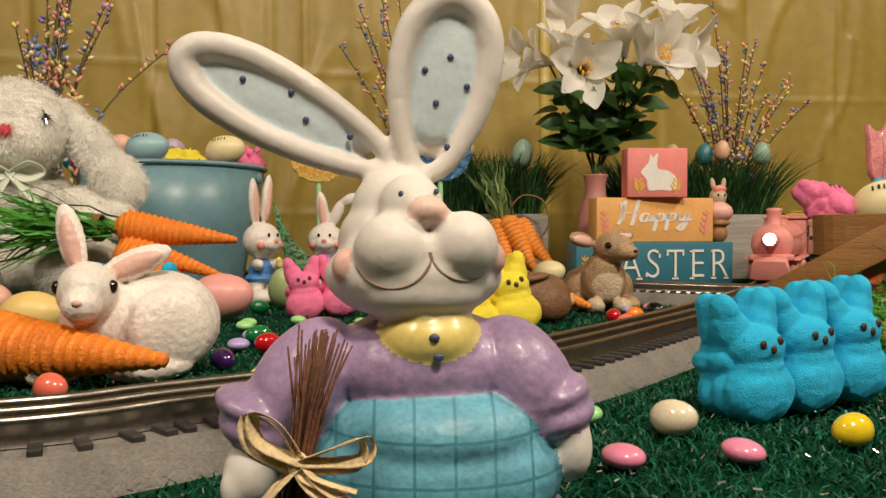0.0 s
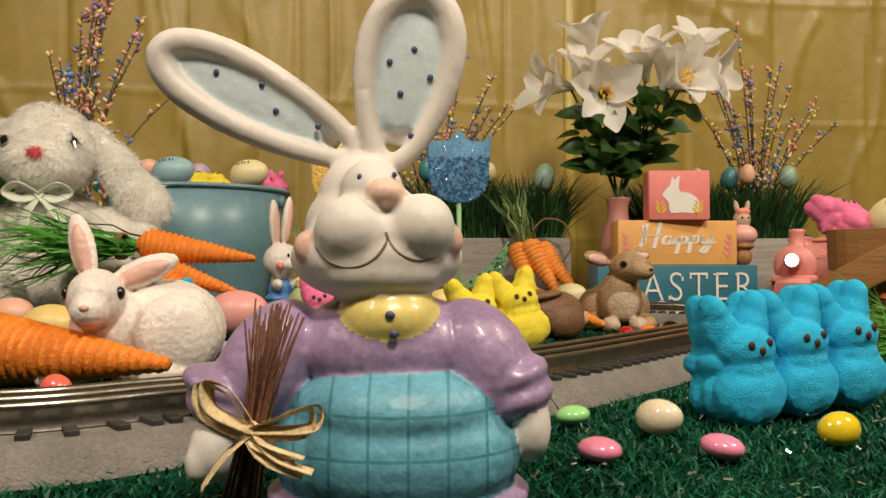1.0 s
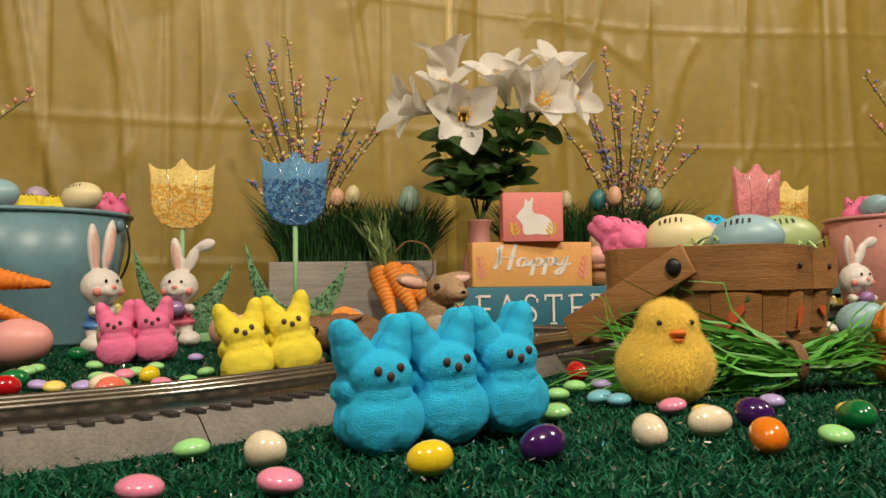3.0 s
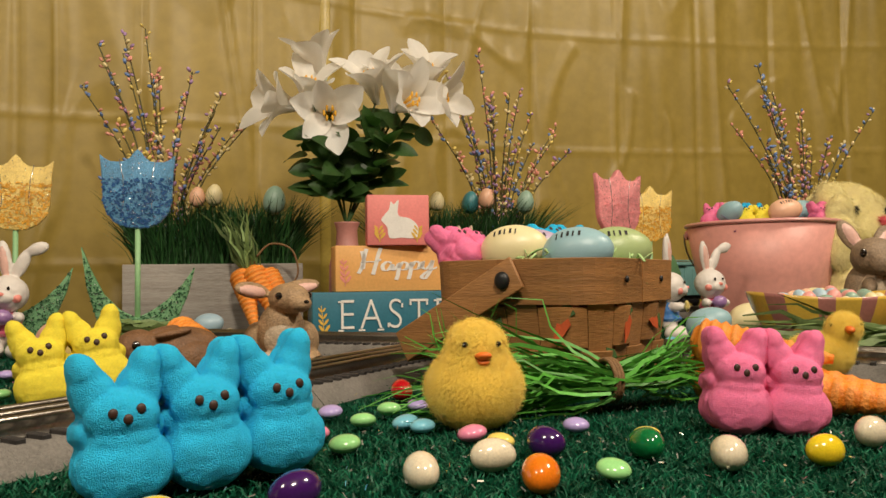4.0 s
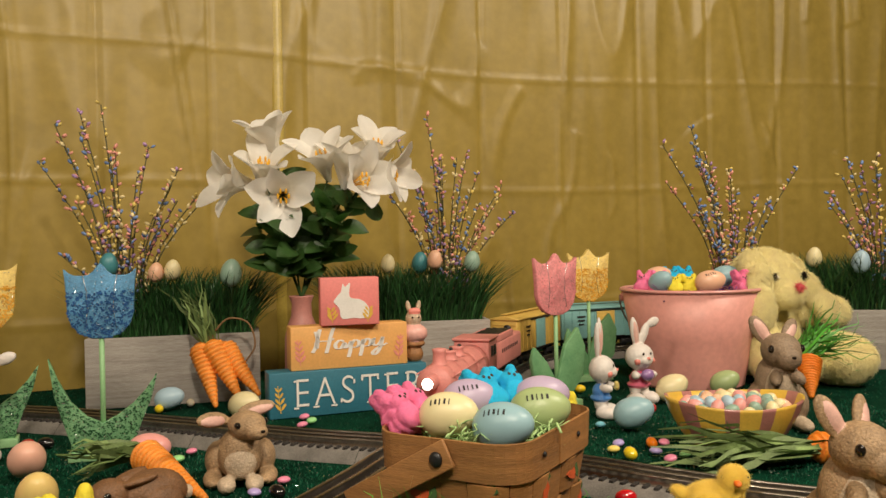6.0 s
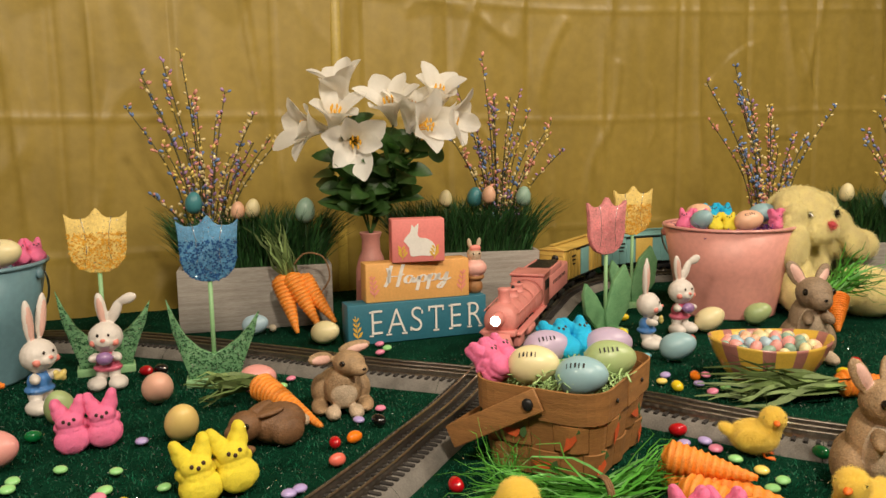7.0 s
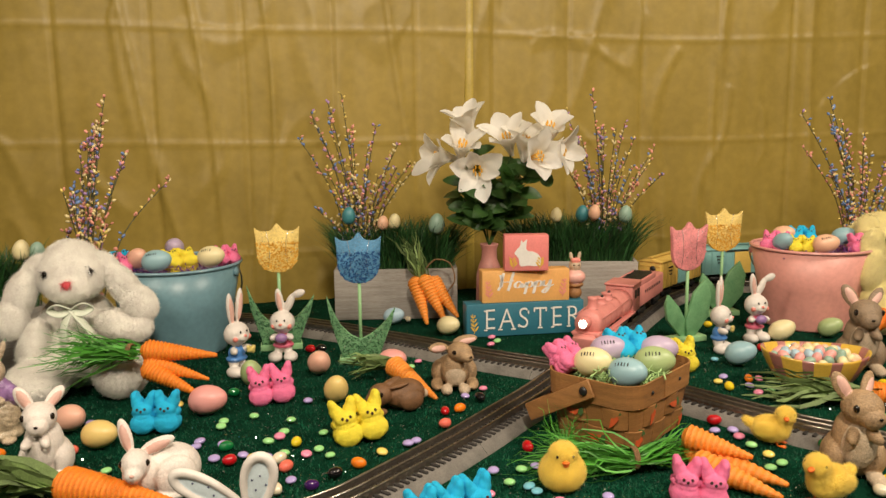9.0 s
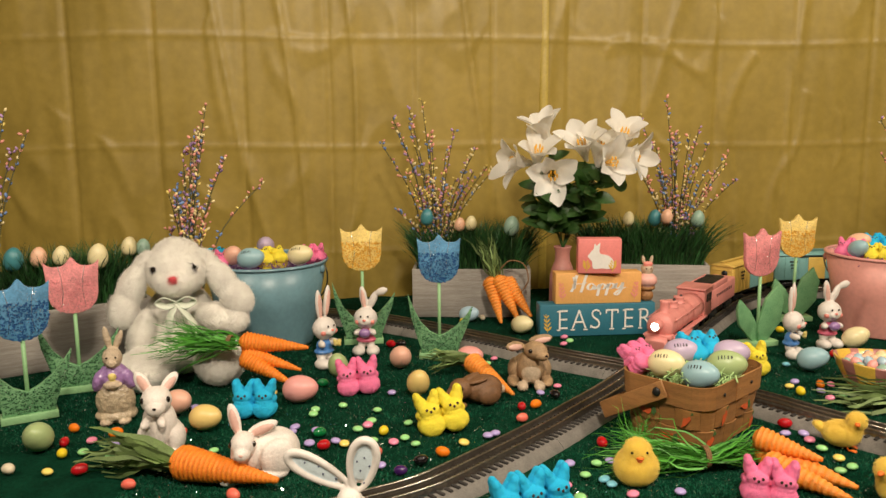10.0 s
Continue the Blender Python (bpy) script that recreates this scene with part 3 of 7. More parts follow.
HAPPY = [((-42, 16), (-41, 34), (-43, 48)), ((-47, 8), (-43, 20), (-40, 40), (-38, 52)), ((-31, 6), (-28, 22), (-25, 40), (-22, 54)), ((-45, 26), (-37, 29), (-28, 29), (-22, 33)),
         ((-10, 26), (-15, 29), (-20, 22), (-19, 14), (-14, 14), (-9, 24), (-9, 14), (-5, 16)), ((-5, 16), (-1, 26), (-3, 6), (-5, -4)), ((-2, 18), (3, 28), (8, 24), (6, 15), (0, 14)), ((6, 15), (11, 19), (13, 28), (11, 8), (9, -3)), ((12, 18), (17, 29), (22, 25), (20, 16), (14, 15)),
         ((20, 16), (24, 20), (26, 29), (25, 19), (29, 15), (34, 22), (37, 31)), ((37, 31), (34, 12), (28, -2), (24, 1), (30, 10), (42, 18))]
for stroke in HAPPY:
    line = spline([(x, z, 0) for x, z in stroke], 6)
    bm, last = bmesh.new(), None
    for k, q in enumerate(line):
        d = (line[min(k + 1, len(line) - 1)] - line[max(k - 1, 0)]).normalized()
        w = 0.75 + 1.55 * abs(d.y) ** 1.5
        sd = Vector((-d.y, d.x, 0)) * w
        row = [bm.verts.new((a.x * 0.00128 + 0.003, yy, 0.019 + a.y * 0.00078)) for a, yy in ((q - sd, -0.0002), (q - sd, -0.0009), (q + sd, -0.0009), (q + sd, -0.0002))]
        if last:
            for j in range(3):
                bm.faces.new((last[j], last[j + 1], row[j + 1], row[j]))
        last = row
    part("lettering", bm, M["white"], blk, "white brush-script stroke", smooth=False)
for mir in (-1, 1):
    spray(blk, 0.075, -0.0008, 0.012, 0.034, mir, M["leaf_rose"])
E2 = pose(0.303, 1.152, 0.1305, 0, 0, 3)
blk = sign_block("sign_block_rabbit", E2, 0.087, 0.034, 0.0705, M["sign_pink"], "pink wooden block with a white rabbit shape on top")
bm = bmesh.new()
SHAPE = [(-0.024, 0.036), (-0.0165, 0.046), (-0.013, 0.050), (-0.0105, 0.0615), (-0.0065, 0.057), (0.0005, 0.063), (-0.0010, 0.046), (0.003, 0.040), (0.0145, 0.038), (0.0245, 0.031), (0.029, 0.021), (0.0295, 0.0135), (0.0195, 0.0095), (0.0045, 0.0105), (-0.0105, 0.0095), (-0.0145, 0.015), (-0.0155, 0.024), (-0.0205, 0.0310)]
slab(bm, [(q.x, q.z) for q in spline([(x, 0, z) for x, z in SHAPE], 3, closed=True)], 0.0006, pose(0, -0.0007, 0), 0)
part("rabbit_shape", bm, M["white"], blk, "flat white rabbit silhouette", smooth=False)
for mir in (-1, 1):
    spray(blk, 0.026, -0.0008, 0.008, 0.018, mir, M["leaf_gold"], 3)

# ---- eggs and marshmallow bunnies ----
bm = bmesh.new()
for v in ball(bm, (0, 0, 0), 1, u=24, v=16):
    v.co.x *= 0.74 - 0.09 * v.co.z
    v.co.y *= 0.74 - 0.09 * v.co.z
egg_mesh = bpy.data.meshes.new("egg")
bm.to_mesh(egg_mesh)
bm.free()
egg_mesh.shade_smooth()
EGG_BY = {}


def egg(x, y, z, half, kind, lay=75, turn=0, label="", bars=0, group="painted eggs"):
    """An egg of that half length; z is where its underside rests."""
    me = EGG_BY.get(kind)
    if me is None:
        me = EGG_BY[kind] = egg_mesh.copy()
        me.materials.append(M["egg_" + kind])
    ob = new("egg", me)
    drop = half * (0.74 * abs(math.sin(radians(lay))) + 1.0 * abs(math.cos(radians(lay))) * 0.93)
    ob.matrix_world = pose(x, y, z + min(drop, half) - 0.002, lay, 0, turn) @ Matrix.Diagonal((half, half, half, 1))
    tagged(ob, label or f"smooth {kind} easter egg lying on the grass", "egg", group)
    for i in range(5 if bars else 0):
        bb = bmesh.new()
        z0, grid = -0.36 + 0.155 * i, []
        slim = 0.5 + 0.5 * ((i * 7 + len(label)) % 5) / 4
        for q in range(4):
            z = z0 + 0.075 * slim * q / 3
            r = math.sqrt(1 - z * z) * (0.74 - 0.09 * z) * 1.008 + 0.004
            grid.append([bb.verts.new((r * math.cos(a), r * math.sin(a), z)) for a in (math.pi - 0.94, math.pi - 0.86, math.pi - 0.76, math.pi - 0.58 - 0.1 * slim)])
        for r0, r1 in zip(grid, grid[1:]):
            for k in range(3):
                bb.faces.new((r0[k], r0[k + 1], r1[k + 1], r1[k]))
        part("writing_bar", bb, M["ink"], ob, "dark hand-written bar")
    return ob


bm_kind = {}


def one_peep(cx, cy, lean):
    """Blobs of a single sugar bunny that looks along -y."""
    out = []
    for dy in (-0.004, 0.004, 0.012):
        out += [((cx, cy + dy, 0.0140), (0.0176, 0.0105, 0.0145), 0), ((cx, cy + dy, 0.0245), (0.0125, 0.0095, 0.0065), 0), ((cx, cy + dy, 0.0328), (0.0136, 0.0105, 0.0098), 0)]
    for dy in (0.001, 0.009):
        for sd in (-1, 1):
            out += [((cx + sd * 0.0080, cy + dy, 0.0410), (0.0080, 0.0084, 0.0110), 0, (0, sd * 16, 0)), ((cx + sd * 0.0106, cy + dy, 0.0485), (0.0056, 0.0074, 0.0092), 0, (0, sd * 16, 0)),
                    ((cx + sd * 0.0128, cy + dy + 0.004, 0.0270), (0.0040, 0.0080, 0.0052), 0)]
    return out


def peeps(kind, n, m, where, scale=1.0):
    ob = thing("marshmallow_candy", m @ Matrix.Scale(scale, 4), f"{kind} marshmallow bunnies stuck side by side {where}", "candy", "marshmallow bunnies")
    for i in range(n):
        cx = (i - (n - 1) / 2) * 0.0305
        if kind not in bm_kind:
            b = fuse("sugar_bunny", one_peep(0, 0.0, 0), [M["peep_" + kind]], 0.0009, 3, 0.0006, 140, ob)
            bm_kind[kind] = b
        else:
            b = again(bm_kind[kind], "sugar_bunny", ob, Matrix())
        b.matrix_basis = pose(cx, 0, 0)
        for dx, dz in ((-0.0048, 0.0348), (0.0048, 0.0352), (0.0, 0.0322)):
            mm = pose(dx, -0.0141 + abs(dx) * 0.13, dz)
            if "eye" not in bm_kind:
                e = bmesh.new()
                ball(e, (0, 0, 0), (0.0018, 0.0009, 0.0020), u=8, v=6)
                bm_kind["eye"] = part("eye", e, M["brown_eye"], b)
                bm_kind["eye"].matrix_basis = mm
            else:
                again(bm_kind["eye"], "eye", b, mm)
    return ob


peeps("blue", 3, pose(0.1740, 0.362, 0.0015, -4, -4, 26), "beside the track", 1.0)
peeps("yellow", 2, pose(0.049, 0.604, 0.001, -14, -9, 20), "on the grass", 1.12)
peeps("pink", 2, pose(-0.109, 0.755, 0, -10, -5, 14), "on the grass", 1.07)
peeps("blue", 2, pose(-0.245, 0.638, 0, -8, 0, 8), "on the grass", 1.02)
peeps("pink", 2, pose(0.439, 0.425, 0, -6, 3, -8), "on the grass", 0.95)
peeps("yellow", 2, pose(0.543, 0.905, 0, -8, -8, 4), "behind the basket", 1.03)
ON = "on the grass mat"
egg(-0.193, 0.707, 0, 0.029, "pink", 80, 85, f"large pink egg {ON}")
egg(-0.297, 0.584, 0, 0.025, "yellow", 80, 80, f"yellow egg {ON}")
egg(-0.362, 0.636, 0, 0.025, "salmon", 70, 60, f"salmon egg {ON}")
egg(-0.166, 0.842, 0, 0.024, "green", 30, 0, f"green egg {ON}")
egg(-0.064, 0.893, 0, 0.026, "salmon", 60, 20, f"round rosy egg {ON}")
egg(-0.013, 0.759, 0, 0.025, "yellow", 40, 20, f"round yellow egg {ON}")
egg(0.057, 0.921, 0, 0.025, "pink", 82, 90, f"pink egg {ON}")
egg(0.148, 1.150, 0, 0.025, "pale", 75, 60, f"pale yellow egg {ON}")
egg(0.030, 1.240, 0, 0.023, "lightblue", 75, 80, f"light blue egg {ON}")
egg(0.655, 0.94, 0, 0.027, "blue", 70, 70, f"blue egg {ON}")
egg(0.784, 1.095, 0, 0.026, "pale", 60, 80, f"pale yellow egg {ON}")
egg(0.888, 1.125, 0, 0.024, "green", 60, 60, f"green egg {ON}")
egg(-0.49, 0.485, 0, 0.026, "green", 55, 20, f"pale green egg {ON}")

# ---- the pails ----


def pail(m, r0, r1, h, enamel, rim, label, contents):
    t = thing("pail", m, label, "bucket", "tin pails")
    bm = bmesh.new()
    lathe(bm, [(0, 0.002), (r0 - 0.004, 0.002), (r0, 0.0), (r0 + 0.001, 0.004), (r0 + (r1 - r0) * 0.5, h * 0.5), (r1, h), (r1 - 0.002, h), (r0 + (r1 - r0) * 0.5 - 0.002, h * 0.5), (r0 - 0.001, 0.006), (0, 0.006)], 64)
    part("body", bm, enamel, t)
    bm = bmesh.new()
    lathe(bm, [(r1 + 0.0032 * math.cos(a * math.pi / 5), h + 0.0032 * math.sin(a * math.pi / 5)) for a in range(11)], 64)
    part("rim", bm, rim, t)
    bm = bmesh.new()
    pts = [(r1 * 1.02 * math.cos(a), -0.012 - r1 * 0.55 * math.sin(a), h - 0.012 - r1 * 0.85 * math.sin(a)) for a in [math.pi * i / 24 for i in range(25)]]
    tube(bm, pts, 0.0016, 6)
    part("handle", bm, M["wire"], t)
    for s in (-1, 1):
        bm = bmesh.new()
        ball(bm, (s * (r1 - 0.001), -0.004, h - 0.014), (0.004, 0.008, 0.008), u=10, v=8)
        part("ear", bm, rim, t)
    bm = bmesh.new()
    lathe(bm, [(0, h - 0.012), (r1 - 0.012, h - 0.02), (r1 - 0.006, h - 0.03)], 24)
    part("filling", bm, M["egg_lilac"], t, "purple paper shreds filling the pail")
    return t


def shred(name, cx, cy, z, rx, ry, n, material, label, h=0.012, seed=5, width=0.0011, strand=0.03):
    """A heap of curly paper strips."""
    g = np.random.default_rng(seed)
    bm = bmesh.new()
    for _ in range(n):
        a, r = g.uniform(0, 2 * math.pi), math.sqrt(g.uniform(0, 1))
        p = Vector((cx + rx * r * math.cos(a), cy + ry * r * math.sin(a), z + g.uniform(0, h)))
        d = Vector(g.normal(0, 1, 3))
        d.z *= 0.35
        d.normalize()
        pts = [p + d * strand * (k / 4 - 0.5) + Vector(g.normal(0, 0.004, 3)) for k in range(5)]
        tube(bm, spline(pts, 2), width, 4, flat=0.3)
    return tagged(obj(name, bm, material), label, "paper grass", kind="stuff")


M["shred_purple"] = mat("purple_shred", (0.20, 0.05, 0.28), 0.4, 0.2, 80)
M["shred_green"] = mat("green_shred", (0.45, 0.66, 0.27), 0.5, 0.15, 80)
BLUE_PAIL, PINK_PAIL = (-0.364, 1.062), (0.893, 1.245)
pail(pose(*BLUE_PAIL, 0, 0, 0, 172), 0.088, 0.121, 0.166, M["blue_pail"], M["rim_blue"], "blue enamelled tin pail full of candy and eggs", None)
pail(pose(*PINK_PAIL, 0, 0, 0, 160), 0.086, 0.116, 0.163, M["pink_pail"], M["rim_pink"], "pink enamelled tin pail full of candy and eggs", None)
for (cx, cy), h in ((BLUE_PAIL, 0.15), (PINK_PAIL, 0.147)):
    shred("paper_shred_nest", cx, cy, h, 0.098, 0.098, 150, M["shred_purple"], "purple paper shreds in the pail", 0.018, 7)
IN = "in the tin pail"
bx, by = BLUE_PAIL
egg(bx + 0.000, by - 0.085, 0.162, 0.027, "blue", 78, 88, f"blue egg with dark writing {IN}", 1)
egg(bx + 0.085, by - 0.045, 0.164, 0.026, "pale", 78, 80, f"yellow egg with dark writing {IN}", 1)
egg(bx - 0.045, by - 0.060, 0.164, 0.024, "salmon", 60, 40, f"salmon egg {IN}")
egg(bx - 0.01, by + 0.03, 0.170, 0.024, "lilac", 70, 20, f"lilac egg {IN}")
peeps("yellow", 2, pose(bx + 0.03, by - 0.03, 0.164, -58, 0, 40), IN, 0.95)
peeps("pink", 2, pose(bx - 0.072, by - 0.082, 0.162, -35, 0, 20), IN, 0.75)
peeps("pink", 2, pose(bx + 0.105, by - 0.0, 0.164, -30, 0, 40), IN, 0.7)
peeps("blue", 2, pose(bx - 0.085, by - 0.01, 0.162, -65, 0, 60), IN, 0.95)
bx, by = PINK_PAIL
egg(bx - 0.005, by - 0.080, 0.158, 0.025, "peach", 78, 80, f"peach egg with dark writing {IN}", 1)
egg(bx - 0.075, by - 0.045, 0.158, 0.023, "blue", 60, 20, f"blue egg {IN}")
egg(bx + 0.06, by - 0.01, 0.162, 0.024, "blue", 70, 60, f"blue egg {IN}")
egg(bx - 0.05, by + 0.02, 0.162, 0.024, "peach", 70, 60, f"peach egg {IN}")
peeps("pink", 2, pose(bx - 0.092, by - 0.035, 0.158, -30, 0, -40), IN, 0.8)
peeps("yellow", 2, pose(bx - 0.045, by - 0.065, 0.158, -40, 0, -20), IN, 0.75)
peeps("blue", 2, pose(bx - 0.01, by - 0.0, 0.164, -40, 0, 0), IN, 0.85)
peeps("pink", 2, pose(bx + 0.075, by - 0.065, 0.156, -20, 0, 10), IN, 0.75)

# ---- wooden tulips ----
TULIP = [(-0.0415, 0.086), (-0.036, 0.081), (-0.030, 0.078), (-0.022, 0.0775), (-0.014, 0.0785), (-0.008, 0.083), (-0.004, 0.089), (0.0, 0.0925), (0.004, 0.089), (0.008, 0.083), (0.014, 0.0785),
         (0.022, 0.0775), (0.030, 0.078), (0.036, 0.081), (0.0415, 0.086), (0.040, 0.070), (0.0385, 0.050), (0.038, 0.032), (0.034, 0.018), (0.025, 0.007), (0.012, 0.001), (0.0, 0.0),
         (-0.012, 0.001), (-0.025, 0.007), (-0.034, 0.018), (-0.038, 0.032), (-0.0385, 0.050), (-0.040, 0.070)]
LEAVES = [(-0.036, 0.0), (-0.036, 0.010), (-0.044, 0.036), (-0.054, 0.070), (-0.060, 0.116), (-0.050, 0.090), (-0.036, 0.062), (-0.018, 0.043), (0.0, 0.034), (0.016, 0.042), (0.034, 0.055), (0.050, 0.072),
          (0.064, 0.092), (0.057, 0.062), (0.045, 0.032), (0.037, 0.010), (0.036, 0.0)]


def inside(pt, poly):
    x, z = pt
    hit = False
    for (x0, z0), (x1, z1) in zip(poly, poly[1:] + poly[:1]):
        if (z0 > z) != (z1 > z) and x < (x1 - x0) * (z - z0) / (z1 - z0) + x0:
            hit = not hit
    return hit


def flakes(parent, poly, z0, n, size, material, low, high, seed, y=-0.0005):
    """Glitter crumbs on the front of a board, between two heights."""
    g = np.random.default_rng(seed)
    verts, faces = [], []
    while len(faces) < n:
        x, z = g.uniform(-0.066, 0.066), g.uniform(low, high)
        if not inside((x, z), poly) or noise.noise(Vector((x * 190, z * 190, seed))) < -0.22:
            continue
        a, r = g.uniform(0, 6.28), size * g.uniform(0.5, 1.3)
        o = len(verts)
        k = 4
        verts += [(x + r * math.cos(a + 6.283 * i / k) * 1.3, y - 0.0003 * g.uniform(0.2, 1.5), z0 + z + r * math.sin(a + 6.283 * i / k)) for i in range(k)]
        faces.append(tuple(range(o, o + k)))
    ob = raw("glitter", verts, faces, material, parent)
    ob["label"] = "glitter flakes"


def tulip(m, h, color, label, scale=1.0, plain=False, seed=1):
    t = thing("wooden_tulip", m @ Matrix.Scale(scale, 4), label, "decoration", "wooden tulips")
    z0 = h / scale - 0.0925
    bm = bmesh.new()
    slab(bm, [(x, z0 + z) for x, z in TULIP], 0.009, pose(0, -0.0045, 0), 0.0012)
    fl = part("flower", bm, M["tul_" + color], t, f"{color} glittered tulip flower")
    flakes(fl, TULIP, z0, 750 if color != "pink" else 130, 0.0011, M["tul_" + color + "_dark"], 0.0, 0.058, seed, -0.0052)
    flakes(fl, TULIP, z0, 160, 0.0005, M["silver"], 0.0, 0.093, seed + 9, -0.0053)
    for s in (-1, 1):
        bm = bmesh.new()
        tube(bm, [(s * 0.020, -0.0048, z0 + 0.080), (s * 0.016, -0.0048, z0 + 0.060), (s * 0.0145, -0.0048, z0 + 0.035), (s * 0.018, -0.0048, z0 + 0.012)], 0.0005, 5)
        part("petal_line", bm, M["silver"], fl, "silver glitter petal outline")
    bm = bmesh.new()
    tube(bm, [(0, 0, 0.012), (0, 0, z0 + 0.01)], 0.0032, 10)
    part("stem", bm, M["tul_lightgreen"], t)
    bm = bmesh.new()
    if plain:
        for x0, z1, w in ((-0.028, 0.094, 0.0215), (0.026, 0.118, 0.0245)):
            slab(bm, [(x0 * 0.2 - w * 0.3, 0.01), (x0 * 0.8 - w, 0.045), (x0 * 1.2 - w * 0.7, z1 * 0.8), (x0 * 1.5, z1), (x0 * 1.3 + w * 0.8, z1 * 0.75), (x0 * 0.9 + w, 0.045), (x0 * 0.2 + w * 0.5, 0.01)], 0.008, pose(0, -0.007 if x0 > 0 else -0.002, 0), 0.001)
        part("leaves", bm, M["tul_green"], t)
    else:
        slab(bm, [(x, z + 0.010) for x, z in LEAVES], 0.009, pose(0, -0.0085, 0), 0.001)
        lv = part("leaves", bm, M["tul_green"], t)
        flakes(lv, LEAVES, 0.010, 800, 0.0009, M["tul_green_dark"], 0.0, 0.11, seed + 3, -0.0092)
        flakes(lv, LEAVES, 0.010, 200, 0.0005, M["silver"], 0.0, 0.09, seed + 5, -0.0093)
    bm = bmesh.new()
    box(bm, 0, 0, 0.0055, 0.078, 0.030, 0.011, 0.001)
    part("base", bm, M["tul_lightgreen"], t)
    return t


tulip(pose(-0.004, 0.975, 0, 0, 0, 6), 0.233, "blue", "blue glittered wooden tulip standing on a green base", 0.97, seed=1)
tulip(pose(-0.168, 1.062, 0, 0, 0, 14), 0.240, "yellow", "yellow glittered wooden tulip standing on a green base", seed=2)
tulip(pose(0.605, 1.105, 0, 0, 0, 24), 0.231, "pink", "pink wooden tulip with broad green leaves on a base", plain=True, seed=3)
tulip(pose(0.736, 1.318, 0, 0, 0, 10), 0.234, "yellow", "yellow glittered wooden tulip behind the pink one", plain=True, seed=4)
tulip(pose(-0.582, 0.603, 0, 0, 0, 38), 0.215, "blue", "blue glittered wooden tulip beside a white rabbit", seed=5)
tulip(pose(-0.578, 0.735, 0, 0, 0, 30), 0.225, "pink", "pink glittered wooden tulip beside a plush rabbit", seed=6)

# ---- planters with grass, eggs and bud branches ----


def planter(m, length, label, seed, eggs, deep=0.10, h=0.110):
    t = thing("planter", m, label, "planter", "wooden planters")
    for name, x, y, sx, sy in (("front_board", 0, 0.004, length, 0.008), ("back_board", 0, deep - 0.004, length, 0.008), ("end_board", -length / 2 + 0.004, deep / 2, 0.008, deep - 0.0165), ("end_board", length / 2 - 0.004, deep / 2, 0.008, deep - 0.0165)):
        bm = bmesh.new()
        box(bm, x, y, h / 2, sx, sy, h, 0.001)
        part(name, bm, M["grey_wood"], t)
    bm = bmesh.new()
    box(bm, 0, deep / 2, h * 0.42, length - 0.017, deep - 0.017, h * 0.8, 0)
    part("soil", bm, M["coal"], t)
    g = np.random.default_rng(seed)
    n = 2600
    xs, ys = g.uniform(-length / 2 + 0.014, length / 2 - 0.014, n), g.uniform(0.012, deep - 0.012, n)
    out = np.c_[np.clip(xs / (length / 2), -1, 1) ** 3 * 0.42, (ys - deep / 2) / deep * 0.7]
    v, f = blades(g, np.c_[xs, ys, np.full(n, h * 0.8)], g.uniform(0.075, 0.165, n), 0.75, 0.0015, out, 4)
    tuft = raw("plastic_grass", v, f, M["grass_dark"])
    tuft.matrix_world = m
    tagged(tuft, "tall dark green artificial grass in a planter", "grass")
    for x, y, z, kind, half in eggs:
        e = egg(0, 0, 0, half, kind, 0, 0, f"{kind} egg on a pick in the planter grass", group="eggs on picks")
        e.matrix_world = m @ pose(x, y, z, 8, 6, 0) @ Matrix.Diagonal((half, half, half, 1))
        bm = bmesh.new()
        tube(bm, [(x, max(y, 0.014), h * 0.8), (x, y, z - half * 0.8)], 0.0008, 5)
        o = part("pick", bm, M["grass_dark"], t)
    return t


BUDS = [island(mat("bud_" + k, c, 0.5, 0.15, 100), 0.2) for k, c in (("rose", (0.78, 0.34, 0.26)), ("blue", (0.16, 0.26, 0.52)), ("cream", (0.80, 0.66, 0.34)), ("lilac", (0.40, 0.24, 0.46)), ("yellow", (0.78, 0.60, 0.16)))]


